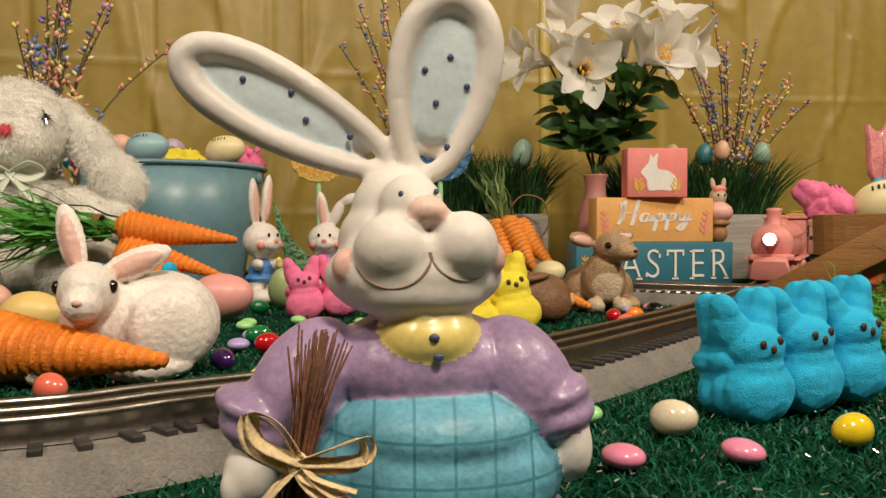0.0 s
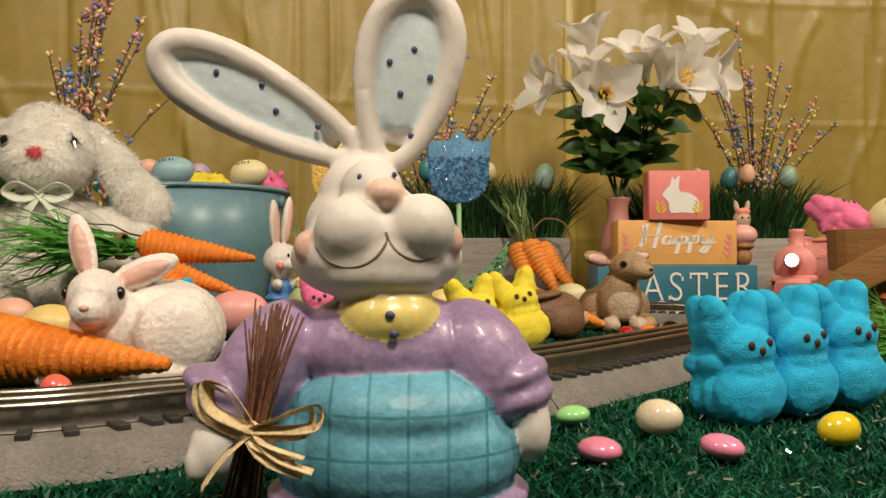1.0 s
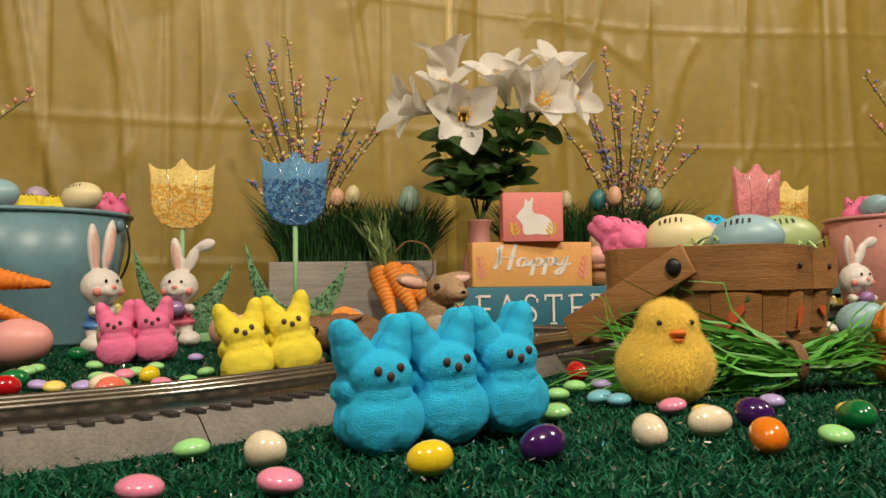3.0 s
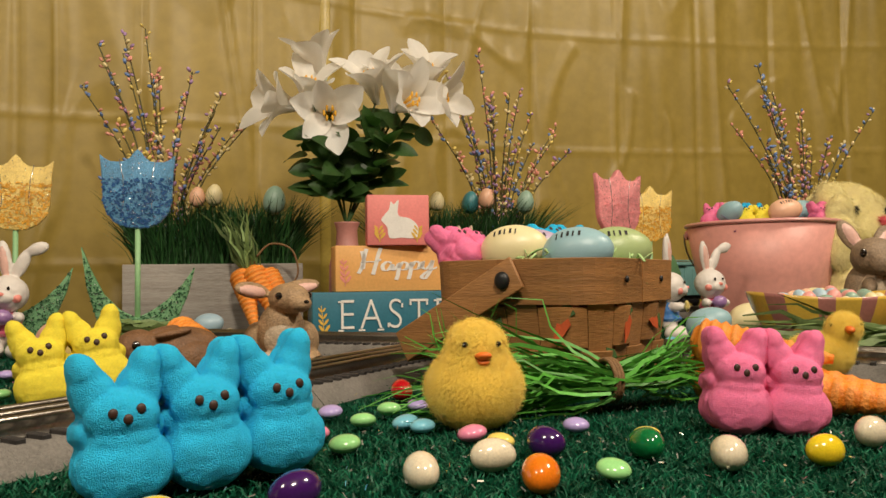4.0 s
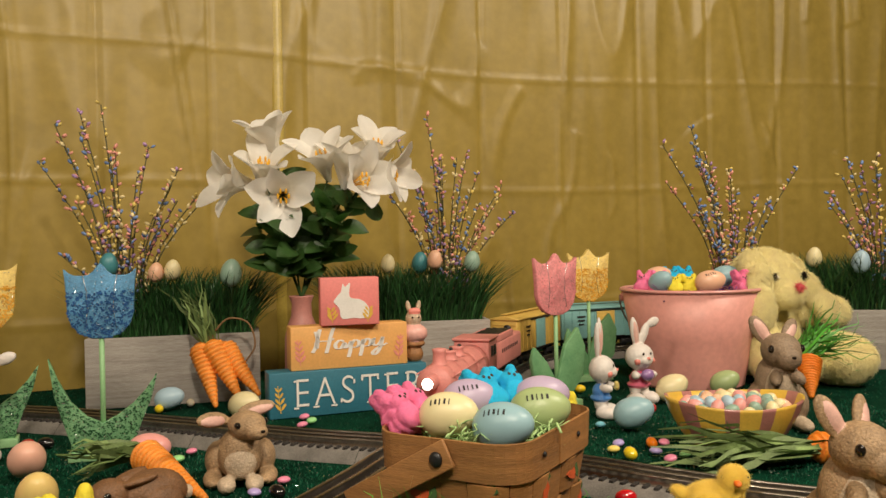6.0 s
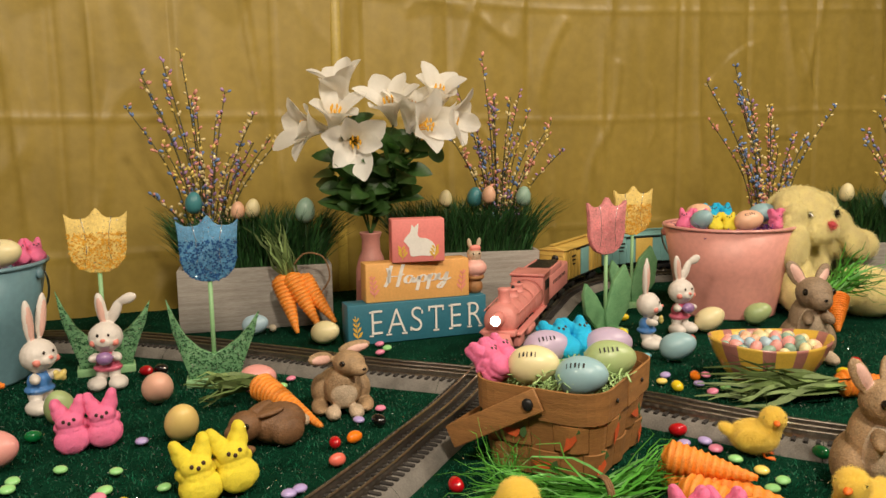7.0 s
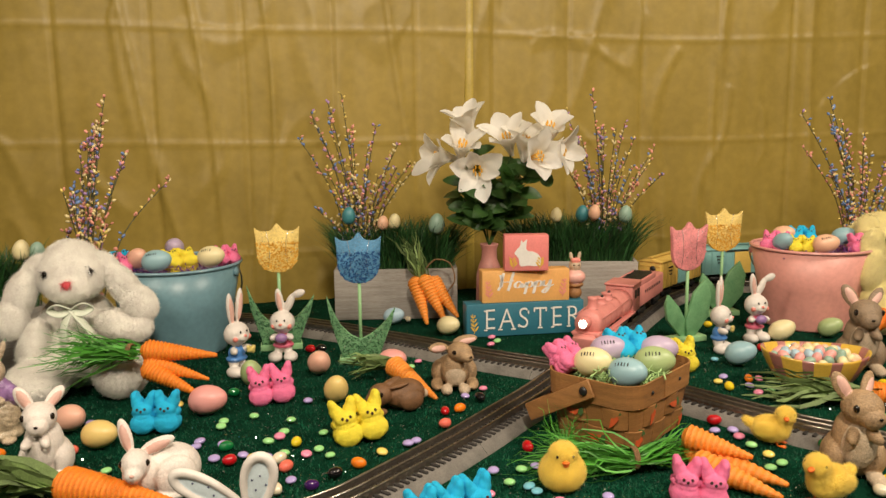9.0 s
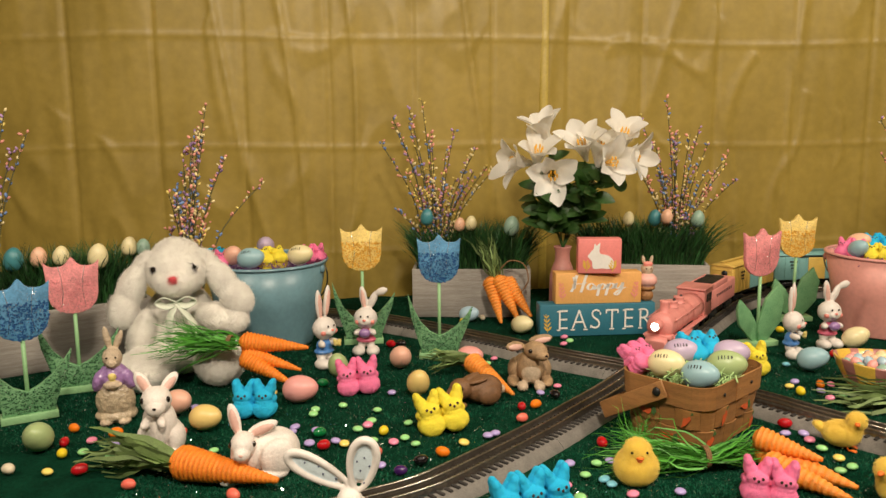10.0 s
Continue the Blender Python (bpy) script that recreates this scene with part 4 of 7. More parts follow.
def bouquet(m, h, left, right, apex, seed, side_branch=None, stems=13):
    """Upright budded stems that fan from one foot; apex is where the tallest stands."""
    t = thing("bud_branches", m, "thin branches with small pastel buds in a planter", "branches", "bud branches")
    g = np.random.default_rng(seed)
    spots = [[], [], [], [], []]
    tips = []
    for i in range(stems):
        x = -left + (left + right) * i / (stems - 1)
        off = abs(x - apex) / max(left + apex, right - apex, 0.02)
        tips.append(Vector((x + g.normal(0, 0.008), g.uniform(-0.045, 0.045), h * (1 - 0.34 * off ** 1.3) * g.uniform(0.74, 1.0))))
    for i in range(stems - 4):
        x = (-left + (left + right) * (i + 0.5) / (stems - 4)) * 0.75
        tips.append(Vector((x, g.uniform(-0.05, 0.05), h * g.uniform(0.34, 0.60))))
    tips.append(Vector((apex, 0, h)))
    if side_branch:
        tips.append(Vector((side_branch[0], -0.02, side_branch[1])))
    for top in tips:
        foot = Vector((top.x * 0.10, top.y * 0.2, -0.02))
        mid = Vector((top.x * 0.42, top.y * 0.5, top.z * 0.55))
        pts = spline([foot, mid, top], 14)
        bm = bmesh.new()
        tube(bm, pts, [0.0017 - 0.0008 * k / len(pts) for k in range(len(pts))], 5)
        tone = int(g.integers(0, 5))
        for k in range(5, len(pts)):
            u = k / (len(pts) - 1)
            for _ in range(1 + (1 if u < 0.45 or g.uniform() < 0.3 else 0)):
                if g.uniform() < 0.12 and u < 0.97:
                    continue
                c = tone if g.uniform() < 0.35 else int(g.choice(5, p=[0.30, 0.20, 0.26, 0.12, 0.12]))
                q = pts[k - 1].lerp(pts[k], g.uniform(0, 1))
                d = Vector((g.normal(0, 0.6), g.normal(0, 0.6), g.uniform(0.3, 1.0))).normalized() * g.uniform(0.003, 0.010)
                tube(bm, [q, q + d], 0.0005, 4)
                spots[c].append((q + d, d.normalized()))
        part("branch", bm, M["twig"], t)
    for k in range(5):
        bm = bmesh.new()
        for q, d in spots[k]:
            turn = d.to_track_quat("Z", "Y").to_matrix().to_4x4()
            r = g.uniform(0.0026, 0.0041)
            bmesh.ops.create_icosphere(bm, subdivisions=1, radius=1, matrix=Matrix.Translation(q) @ turn @ Matrix.Diagonal((r * 0.82, r * 0.82, r * 1.45, 1)))
        o = part("bud_rest", bm, BUDS[k], t, ("rosy", "blue", "cream", "lilac", "yellow")[k] + " buds")
        o["kind"] = "stuff"
    return t


PL, PR = pose(0.031, 1.290, 0, 0, 0, 4), pose(0.425, 1.375, 0, 0, 0, -2)
PLL, PRR = pose(-0.66, 0.86, 0, 0, 0, 41), pose(1.23, 1.30, 0, 0, 0, -25)
planter(PL, 0.266, "whitewashed wooden planter box full of artificial grass", 11, [(-0.10, 0.03, 0.225, "teal", 0.020), (-0.025, 0.0, 0.212, "peach", 0.016), (0.0, -0.002, 0.215, "pale", 0.017), (0.090, 0.0, 0.208, "mint", 0.023)])
planter(PR, 0.285, "whitewashed wooden planter box beside the sign blocks", 12, [(-0.04, 0.01, 0.215, "pale", 0.017), (0.02, 0.03, 0.215, "teal", 0.020), (0.045, 0.012, 0.220, "peach", 0.018), (0.115, 0.02, 0.215, "mint", 0.020)])
planter(PLL, 0.285, "whitewashed wooden planter box behind the plush rabbit", 13, [(-0.13, 0.0, 0.195, "mint", 0.022), (-0.085, 0.02, 0.205, "teal", 0.022), (-0.045, 0.02, 0.205, "peach", 0.019), (-0.01, 0.01, 0.205, "pale", 0.019), (0.05, 0.0, 0.20, "pale", 0.024), (0.11, 0.02, 0.21, "pale", 0.019), (0.135, 0.02, 0.205, "mint", 0.018)])
planter(PRR, 0.285, "whitewashed wooden planter box behind the yellow plush rabbit", 14, [(-0.05, 0.0, 0.21, "pale", 0.019), (0.03, 0.0, 0.20, "lightblue", 0.022), (-0.12, 0.0, 0.20, "teal", 0.020)])
bouquet(PL @ pose(-0.080, 0.055, 0.11), 0.375, 0.130, 0.130, -0.030, 21)
bouquet(PR @ pose(0.072, 0.06, 0.11), 0.375, 0.105, 0.125, -0.030, 22)
bouquet(pose(1.065, 1.40, 0.10), 0.365, 0.135, 0.060, -0.085, 23, (0.130, 0.285))
bouquet(PRR @ pose(0.08, 0.05, 0.10), 0.36, 0.105, 0.105, 0.02, 24)
bouquet(PLL @ pose(0.20, -0.04, 0.11), 0.365, 0.030, 0.075, 0.052, 25, (0.150, 0.215))
bouquet(PLL @ pose(-0.13, 0.05, 0.10), 0.410, 0.085, 0.070, 0.02, 26)

# ---- the seam of the backdrop ----
bm = bmesh.new()
sx, sy = 0.192, float(np.interp(0.192, [p.x for p in PLAN], [p.y for p in PLAN]))
ss = float(np.interp(sx, [p.x for p in PLAN], seg_len))
last = None
for z in np.linspace(0.0, 1.22, 120):
    off = 0.0015 * noise.noise(Vector((0, 0, z * 4)))
    hang = max(sheet_depth(ss + k * 0.003, z) for k in (-4, -2, 0, 2, 4))
    row = [bm.verts.new((sx + off + a, sy - hang - b, z)) for a, b in ((-0.011, 0.000), (-0.0095, 0.0020), (-0.004, 0.0030), (0.004, 0.0034), (0.0095, 0.0020), (0.011, 0.000))]
    if last:
        for k in range(5):
            bm.faces.new((last[k], last[k + 1], row[k + 1], row[k]))
    last = row
M["seam"] = mat("yellow_seam", (0.47, 0.345, 0.065), 0.36, 0.08, 20, 0.12, 60)
tagged(obj("trim", bm, M["seam"]), "folded seam of the yellow plastic sheet", "trim", kind="structure")

# ---- lilies in their vase ----
VASE = (0.232, 1.255)
t = thing("vase", pose(*VASE, 0), "slim pink bottle vase behind the sign blocks", "vase")
bm = bmesh.new()
lathe(bm, [(0, 0.001), (0.024, 0.001), (0.027, 0.004), (0.028, 0.05), (0.027, 0.105), (0.022, 0.125), (0.0165, 0.138), (0.0155, 0.158), (0.019, 0.168), (0.0195, 0.170), (0.017, 0.170), (0.014, 0.155), (0.014, 0.14), (0, 0.138)], 32)
part("body", bm, M["terracotta"], t)


def leaf_blade(bm, root, way, length, width, curl, mi=0, fold=0.25, n=8, up=None, wave=0.0):
    """A curved blade of leaf or petal with a folded midrib."""
    way = Vector(way).normalized()
    up = Vector(up or (0, 0, 1))
    side = way.cross(up)
    side = side.normalized() if side.length > 1e-4 else Vector((1, 0, 0))
    nrm = side.cross(way).normalized()
    prev = None
    for i in range(n + 1):
        u = i / n
        c = Vector(root) + way * length * (u - 0.25 * abs(curl) * u * u) - nrm * length * curl * u * u
        w = width * (math.sin(math.pi * min(1, 0.06 + 0.94 * u ** 0.92)) ** 0.68 if i < n else 0.03)
        row = [bm.verts.new(c + side * w * k + nrm * (k * k + wave * math.sin(9 * u + 3 * k)) * w * fold) for k in (-1, -0.66, -0.33, 0, 0.33, 0.66, 1)]
        if prev:
            for k in range(6):
                f = bm.faces.new((prev[k], prev[k + 1], row[k + 1], row[k]))
                f.material_index, f.smooth = mi, True
        prev = row


def lily(parent, c, way, size, seed):
    """A trumpet flower: six broad petals that flare and curl back at their tips."""
    g = np.random.default_rng(seed)
    way = Vector(way).normalized()
    q = way.to_track_quat("Z", "Y").to_matrix()
    base = Vector(c) - way * size * 0.62
    spin = g.uniform(0, 1)
    for i in range(6):
        a = math.pi / 3 * i + spin + g.uniform(-0.10, 0.10)
        rad, tan = Vector((math.cos(a), math.sin(a), 0)), Vector((-math.sin(a), math.cos(a), 0))
        L, W = size * g.uniform(0.95, 1.10), size * (0.235 if i % 2 else 0.295)
        flare, curl, lean = g.uniform(0.48, 0.72), g.uniform(0.06, 0.26), g.normal(0, 0.05)
        bm, prev = bmesh.new(), None
        for k in range(15):
            u = k / 14
            ax = L * (u - curl * max(0, u - 0.55) ** 1.5 * 2.2) + (0.006 if i % 2 else 0)
            r = L * (0.06 + flare * u ** 1.9)
            w = W * (0.22 + 0.78 * math.sin(math.pi * min(1.0, u ** 1.15) * 0.62)) * (1 if u < 0.72 else math.sqrt(max(0.0, 1 - ((u - 0.72) / 0.285) ** 2)))
            row = []
            for v in (-1, -0.66, -0.33, 0, 0.33, 0.66, 1):
                cup = w * 0.42 * v * v + 0.05 * w * math.sin(8 * u + 4 * v + i)
                rib = 0.06 * w if v == 0 else 0
                row.append(bm.verts.new(base + q @ (Vector((0, 0, ax + cup * 0.35 * u)) + rad * (r - cup + rib) + tan * (w * v + lean * L * u * u))))
            if prev:
                for j in range(6):
                    bm.faces.new((prev[j], prev[j + 1], row[j + 1], row[j])).smooth = True
            prev = row
        part("petal", bm, M["petal"], parent)
    bm = bmesh.new()
    for i in range(6):
        a = math.pi / 3 * i
        d = q @ Vector((math.cos(a) * 0.16, math.sin(a) * 0.16, 1))
        tube(bm, [base, base + d * size * 0.66], 0.0008, 5)
        ball(bm, base + d * size * 0.68, (0.0018, 0.0018, 0.0046), u=8, v=6)
    part("stamen_tuft", bm, M["stamen"], parent, "yellow stamens")


lilies = thing("lily_bunch", pose(0, 0, 0), "white artificial lilies with dark green leaves in a vase", "flowers")
top = Vector((VASE[0], VASE[1], 0.165))
HEADS = [((0.186, 1.255, 0.428), (-0.25, -0.30, 0.85)), ((0.178, 1.235, 0.378), (0.15, -0.55, 0.75)), ((0.208, 1.205, 0.326), (0.05, -0.92, -0.10)), ((0.125, 1.250, 0.352), (-0.85, -0.45, 0.10)),
         ((0.268, 1.240, 0.392), (-0.25, -0.50, 0.80)), ((0.306, 1.245, 0.384), (0.05, -0.35, 0.90)), ((0.358, 1.265, 0.412), (0.12, -0.55, 0.80)), ((0.382, 1.255, 0.362), (0.80, -0.50, -0.05)), ((0.332, 1.225, 0.352), (0.45, -0.80, 0.15))]
for i, (c, way) in enumerate(HEADS):
    c = Vector(c)
    base = c - Vector(way).normalized() * 0.040
    bm = bmesh.new()
    tube(bm, spline([top, top.lerp(base, 0.5) + Vector((0, 0, 0.012)), base], 8), 0.0018, 6)
    stem = part("stem", bm, M["leaf"], lilies)
    lily(stem, c, way, 0.076, 40 + i)
g = np.random.default_rng(8)
for i in range(96):
    k = g.uniform(0.30, 0.95)
    h = Vector(HEADS[int(g.integers(0, 9))][0])
    p = top.lerp(h, k * 0.78)
    a = g.uniform(0, 2 * math.pi)
    bm = bmesh.new()
    leaf_blade(bm, p, (math.cos(a), math.sin(a) * 0.8, g.uniform(0.0, 0.6)), g.uniform(0.040, 0.072), g.uniform(0.0105, 0.0170), g.uniform(0.05, 0.45), n=7, fold=0.2, up=(g.normal(0, 0.3), -1.0, g.uniform(0.1, 1.2)))
    part("leaf", bm, M["leaf"], lilies)

# ---- carrots ----


def carrot(parent, a, b, r, material, ridges=22, name="carrot_root"):
    """A ridged carrot of wound straw from its crown a to its tip b."""
    a, b = Vector(a), Vector(b)
    d = b - a
    q = Matrix.Translation(a) @ d.to_track_quat("Z", "Y").to_matrix().to_4x4()
    n = ridges * 4
    prof = [(0, 0)]
    for i in range(n + 1):
        u = i / n
        body = r * (min(1, u * 9) ** 0.5) * (1 - 0.86 * u ** 1.35) + 0.0006
        prof.append((body * (1 + 0.085 * math.sin(2 * math.pi * ridges * u)), d.length * u))
    prof.append((0, d.length * 1.004))
    bm = bmesh.new()
    lathe(bm, prof, 24, q)
    back = q.inverted()
    for f in bm.faces:
        w = (back @ f.calc_center_median()).z / d.length * ridges
        f.material_index = 1 if math.sin(2 * math.pi * w) > 0.15 else 0
    for v in bm.verts:
        v.co += Vector((noise.noise(v.co * 300), noise.noise(v.co * 300 + Vector((9, 0, 0))), noise.noise(v.co * 300 + Vector((0, 9, 0))))) * 0.0006
    return part(name, bm, [material, M["straw_pale"] if material == M["orange_light"] else M["orange_light"]], parent, "orange wound straw carrot")


def strands(name, parent, root, way, n, length, spread, width, material, seed, droop=0.6, floor_z=0.002, label=""):
    """A tied bunch of long thin leaves."""
    g = np.random.default_rng(seed)
    bm = bmesh.new()
    way = Vector(way).normalized()
    for _ in range(n):
        d = (way + Vector(g.normal(0, spread, 3))).normalized()
        L = length * g.uniform(0.5, 1.1)
        bend = Vector((g.normal(0, 0.009), g.normal(0, 0.009), g.normal(0, 0.003))) * (length / 0.12)
        pts = []
        for k in range(7):
            u = k / 6
            p = Vector(root) + d * L * u + Vector((0, 0, -droop * L * u * u * 0.5)) + Vector(g.normal(0, 0.0045, 3)) * u + bend * math.sin(3.0 * u + 1)
            p.z = max(p.z, floor_z + 0.002 * g.uniform(0, 1))
            pts.append(p)
        sd = Vector(g.normal(0, 1, 3)).cross(d).normalized() * width * g.uniform(0.5, 1.1)
        last = None
        for k, p in enumerate(pts):
            w = sd * (1.0 - 0.85 * (k / 6) ** 2)
            row = (bm.verts.new(p - w), bm.verts.new(p + w))
            if last:
                f = bm.faces.new((last[0], last[1], row[1], row[0]))
                f.smooth = True
            last = row
    return part(name, bm, material, parent, label)


def tie(parent, c, r, axis, material):
    bm = bmesh.new()
    q = Vector(axis).normalized().to_track_quat("Z", "Y").to_matrix().to_4x4()
    for k in range(3):
        pts = [Matrix.Translation(c) @ q @ Vector((r * math.cos(a), r * math.sin(a), (k - 1) * 0.0022)) for a in np.linspace(0, 2 * math.pi, 17)]
        tube(bm, pts, 0.0014, 6)
    part("tie", bm, material, parent, "brown twine tie")


# bundle that leans on the planter
t = thing("carrot_bunch", pose(0.004, -0.076, 0), "three orange straw carrots tied with twine against a planter", "carrots", "straw carrots")
for a, b in (((0.070, 1.335, 0.100), (0.098, 1.285, 0.008)), ((0.086, 1.326, 0.104), (0.136, 1.286, 0.014)), ((0.102, 1.334, 0.098), (0.162, 1.292, 0.022))):
    carrot(t, a, b, 0.0185, M["orange_light"], 16)
strands("leaf_tuft", t, (0.084, 1.335, 0.102), (-0.35, -0.05, 1), 46, 0.10, 0.16, 0.004, M["husk"], 3, 0.1, label="pale green husk leaves")
tie(t, (0.084, 1.334, 0.108), 0.008, (-0.2, 0, 1), M["twine"])
bm = bmesh.new()
tube(bm, spline([(0.095, 1.325, 0.12), (0.115, 1.325, 0.138), (0.145, 1.325, 0.130), (0.155, 1.325, 0.095), (0.140, 1.325, 0.070)], 8), 0.0016, 6)
part("twine_loop", bm, M["twine"], t, "brown twine loop")
# carrot by the brown rabbits
t = thing("carrot", Matrix(), "orange straw carrot with husk leaves lying on the grass", "carrot", "straw carrots")
carrot(t, (0.060, 0.855, 0.034), (0.140, 0.745, 0.012), 0.0165, M["orange_light"], 20)
strands("leaf_tuft", t, (0.060, 0.857, 0.034), (-1, 0.25, -0.05), 26, 0.080, 0.14, 0.005, M["husk"], 4, 0.3, label="pale green husk leaves")
# large carrot before the white rabbits
t = thing("carrot", Matrix(), "large orange straw carrot lying before the white rabbits", "carrot", "straw carrots")
carrot(t, (-0.275, 0.428, 0.024), (-0.130, 0.400, 0.017), 0.0215, M["orange"], 24)
strands("leaf_tuft", t, (-0.275, 0.43, 0.022), (-1, 0.15, 0.15), 55, 0.13, 0.16, 0.006, M["husk"], 5, 0.35, label="pale green husk leaves")
# bundle on the plush rabbit's lap
t = thing("carrot_bunch", Matrix(), "orange carrots with green raffia tops on the plush rabbit's lap", "carrots", "straw carrots")
carrot(t, (-0.305, 0.745, 0.088), (-0.195, 0.765, 0.074), 0.0165, M["orange"], 20)
carrot(t, (-0.300, 0.742, 0.072), (-0.205, 0.752, 0.040), 0.0130, M["orange"], 18)
carrot(t, (-0.300, 0.735, 0.066), (-0.215, 0.735, 0.022), 0.0150, M["orange"], 18)
strands("leaf_tuft", t, (-0.315, 0.74, 0.085), (-1, -0.12, 0.12), 150, 0.13, 0.24, 0.0020, M["grass_bright"], 6, 0.25, label="bright green raffia tops")
tie(t, (-0.318, 0.741, 0.086), 0.012, (1, 0, 0), M["twine"])
# bundle before the basket
t = thing("carrot_bunch", pose(0.004, -0.010, 0), "orange straw carrots with green raffia tops before the basket", "carrots", "straw carrots")
carrot(t, (0.448, 0.560, 0.020), (0.545, 0.470, 0.010), 0.0185, M["orange_light"], 15)
carrot(t, (0.450, 0.520, 0.018), (0.528, 0.440, 0.009), 0.0170, M["orange_light"], 15)
carrot(t, (0.445, 0.545, 0.040), (0.515, 0.500, 0.030), 0.0150, M["orange_light"], 13)
strands("leaf_tuft", t, (0.382, 0.525, 0.018), (-1, 0.02, 0.06), 210, 0.13, 0.20, 0.0014, M["grass_bright"], 9, 0.35, label="long green raffia strands")
strands("leaf_neck", t, (0.382, 0.525, 0.018), (1, 0.30, 0.12), 160, 0.085, 0.14, 0.0016, M["grass_bright"], 10, 0.1, label="green raffia neck")
tie(t, (0.383, 0.525, 0.018), 0.013, (1, 0.2, 0), M["twine"])
g = np.random.default_rng(18)
t2 = thing("raffia_tuft", Matrix(), "upright strands of green raffia before the chip basket", "raffia")
strands("strand_tuft", t2, (0.318, 0.560, 0.004), (-0.25, 0.05, 1), 70, 0.075, 0.42, 0.0010, M["grass_bright"], 19, 0.3)
# husk bundle by the bowl
t = thing("carrot", Matrix(), "orange straw carrot with long husk leaves beside the bowl", "carrot", "straw carrots")
carrot(t, (0.775, 0.755, 0.018), (0.905, 0.745, 0.009), 0.0165, M["orange"], 20)
strands("leaf_tuft", t, (0.772, 0.755, 0.018), (-1, 0.05, 0.05), 60, 0.155, 0.13, 0.005, M["husk"], 11, 0.2, label="pale green husk leaves")
# carrots and raffia by the yellow plush rabbit
t = thing("carrot_bunch", pose(-0.030, 0.02, 0.012), "orange carrots with green raffia tops on the yellow plush rabbit", "carrots", "straw carrots")
carrot(t, (0.985, 1.03, 0.055), (0.935, 1.00, 0.020), 0.018, M["orange"], 18)
carrot(t, (0.995, 1.005, 0.060), (0.972, 0.965, 0.008), 0.018, M["orange"], 18)
strands("leaf_tuft", t, (0.995, 1.022, 0.060), (0.8, 0.1, 0.65), 110, 0.11, 0.34, 0.0022, M["grass_bright"], 12, 0.4, label="bright green raffia tops")

# ---- the chip basket ----
BM = pose(0.395, 0.651, 0, 0, 0, 50)
t = thing("chip_basket", BM @ Matrix.Diagonal((1.08, 1.08, 1.14, 1)), "woven wood-chip basket with a lowered swing handle", "basket")
LX, LY, H = 0.158, 0.124, 0.082


def rim_point(u, z, out):
    """A place on the basket's rounded, tapering wall: u goes once round, out is off its face."""
    k = 0.86 + 0.14 * min(1.0, z / 0.062)
    hx, hy, r = LX / 2 * k, LY / 2 * k, 0.026
    runs = [2 * (hy - r), math.pi / 2 * r, 2 * (hx - r), math.pi / 2 * r] * 2
    w = (u % 1.0) * sum(runs)
    corner = [(hx - r, hy - r), (-hx + r, hy - r), (-hx + r, -hy + r), (hx - r, -hy + r)]
    for i, run in enumerate(runs):
        if w <= run or i == 7:
            break
        w -= run
    side, ang = i // 2, math.pi / 2 * (i // 2)
    if i % 2:
        ang += w / r
        cx, cy = corner[side]
        return Vector((cx + (r + out) * math.cos(ang), cy + (r + out) * math.sin(ang), z))
    cx, cy = corner[side]
    px, py = corner[side - 1]
    f = w / run
    return Vector((px + (cx - px) * f + (r + out) * math.cos(ang), py + (cy - py) * f + (r + out) * math.sin(ang), z))


def wall_strip(name, u0, u1, z0, z1, out, bulge=0.0, steps=6, material=None, label="", thick=0.0018):
    """A bent wood strip that lies on the wall between two places and two heights."""
    bm, last = bmesh.new(), None
    for k in range(steps + 1):
        f = k / steps
        o = out + bulge * math.sin(math.pi * f)
        u = u0 + (u1 - u0) * f
        row = [bm.verts.new(rim_point(u, z, o2)) for z, o2 in ((z0, o - thick), (z0 + 0.0004, o), (z1 - 0.0004, o), (z1, o - thick))]
        if last:
            for j in range(4):
                bm.faces.new((last[j], row[j], row[(j + 1) % 4], last[(j + 1) % 4]))
        else:
            bm.faces.new(row)
        last = row
    bm.faces.new(last[::-1])
    bmesh.ops.recalc_face_normals(bm, faces=bm.faces)
    return part(name, bm, material or M["chip_wood"], t, label, smooth=False)


wall_strip("liner", 0, 1, 0.002, 0.076, -0.003, steps=72, material=M["chip_dark"], label="thin inner wood layer")
bm = bmesh.new()
bm.faces.new([bm.verts.new(rim_point(k / 48, 0.003, -0.002)) for k in range(48)])
part("bottom", bm, M["chip_dark"], t)
for k in range(4):
    wall_strip("rim_band", k / 4 + 0.055, k / 4 + 0.305, 0.055, 0.083, 0.0022 + 0.0006 * (k % 2), steps=18, label="wide bent wood rim band")
CELLS = 18
for i in range(CELLS):
    wall_strip("upright_slat", (i + 0.10) / CELLS, (i + 0.90) / CELLS, 0.002, 0.056, -0.0004, steps=4)
    for r, (z0, z1) in enumerate(((0.003, 0.0275), (0.0295, 0.054))):
        if (i + r) % 2 == 0:
            wall_strip("woven_slat", (i - 0.08) / CELLS, (i + 1.08) / CELLS, z0, z1, -0.0002, 0.0030, 6)


def painted_carrot(m):
    bm = bmesh.new()
    slab(bm, [(-0.012, -0.001), (-0.004, -0.0042), (0.005, -0.0048), (0.008, 0.0), (0.006, 0.0045), (-0.001, 0.003)], 0.0005, m, 0)
    part("painted_carrot", bm, M["paint_red"], t, "faded painted orange carrot", smooth=False)
    bm = bmesh.new()
    slab(bm, [(0.007, -0.001), (0.012, -0.004), (0.0145, 0.001), (0.012, 0.007), (0.008, 0.004)], 0.0005, m, 0)
    part("painted_leaf", bm, M["paint_green"], t, "faded painted green leaves", smooth=False)


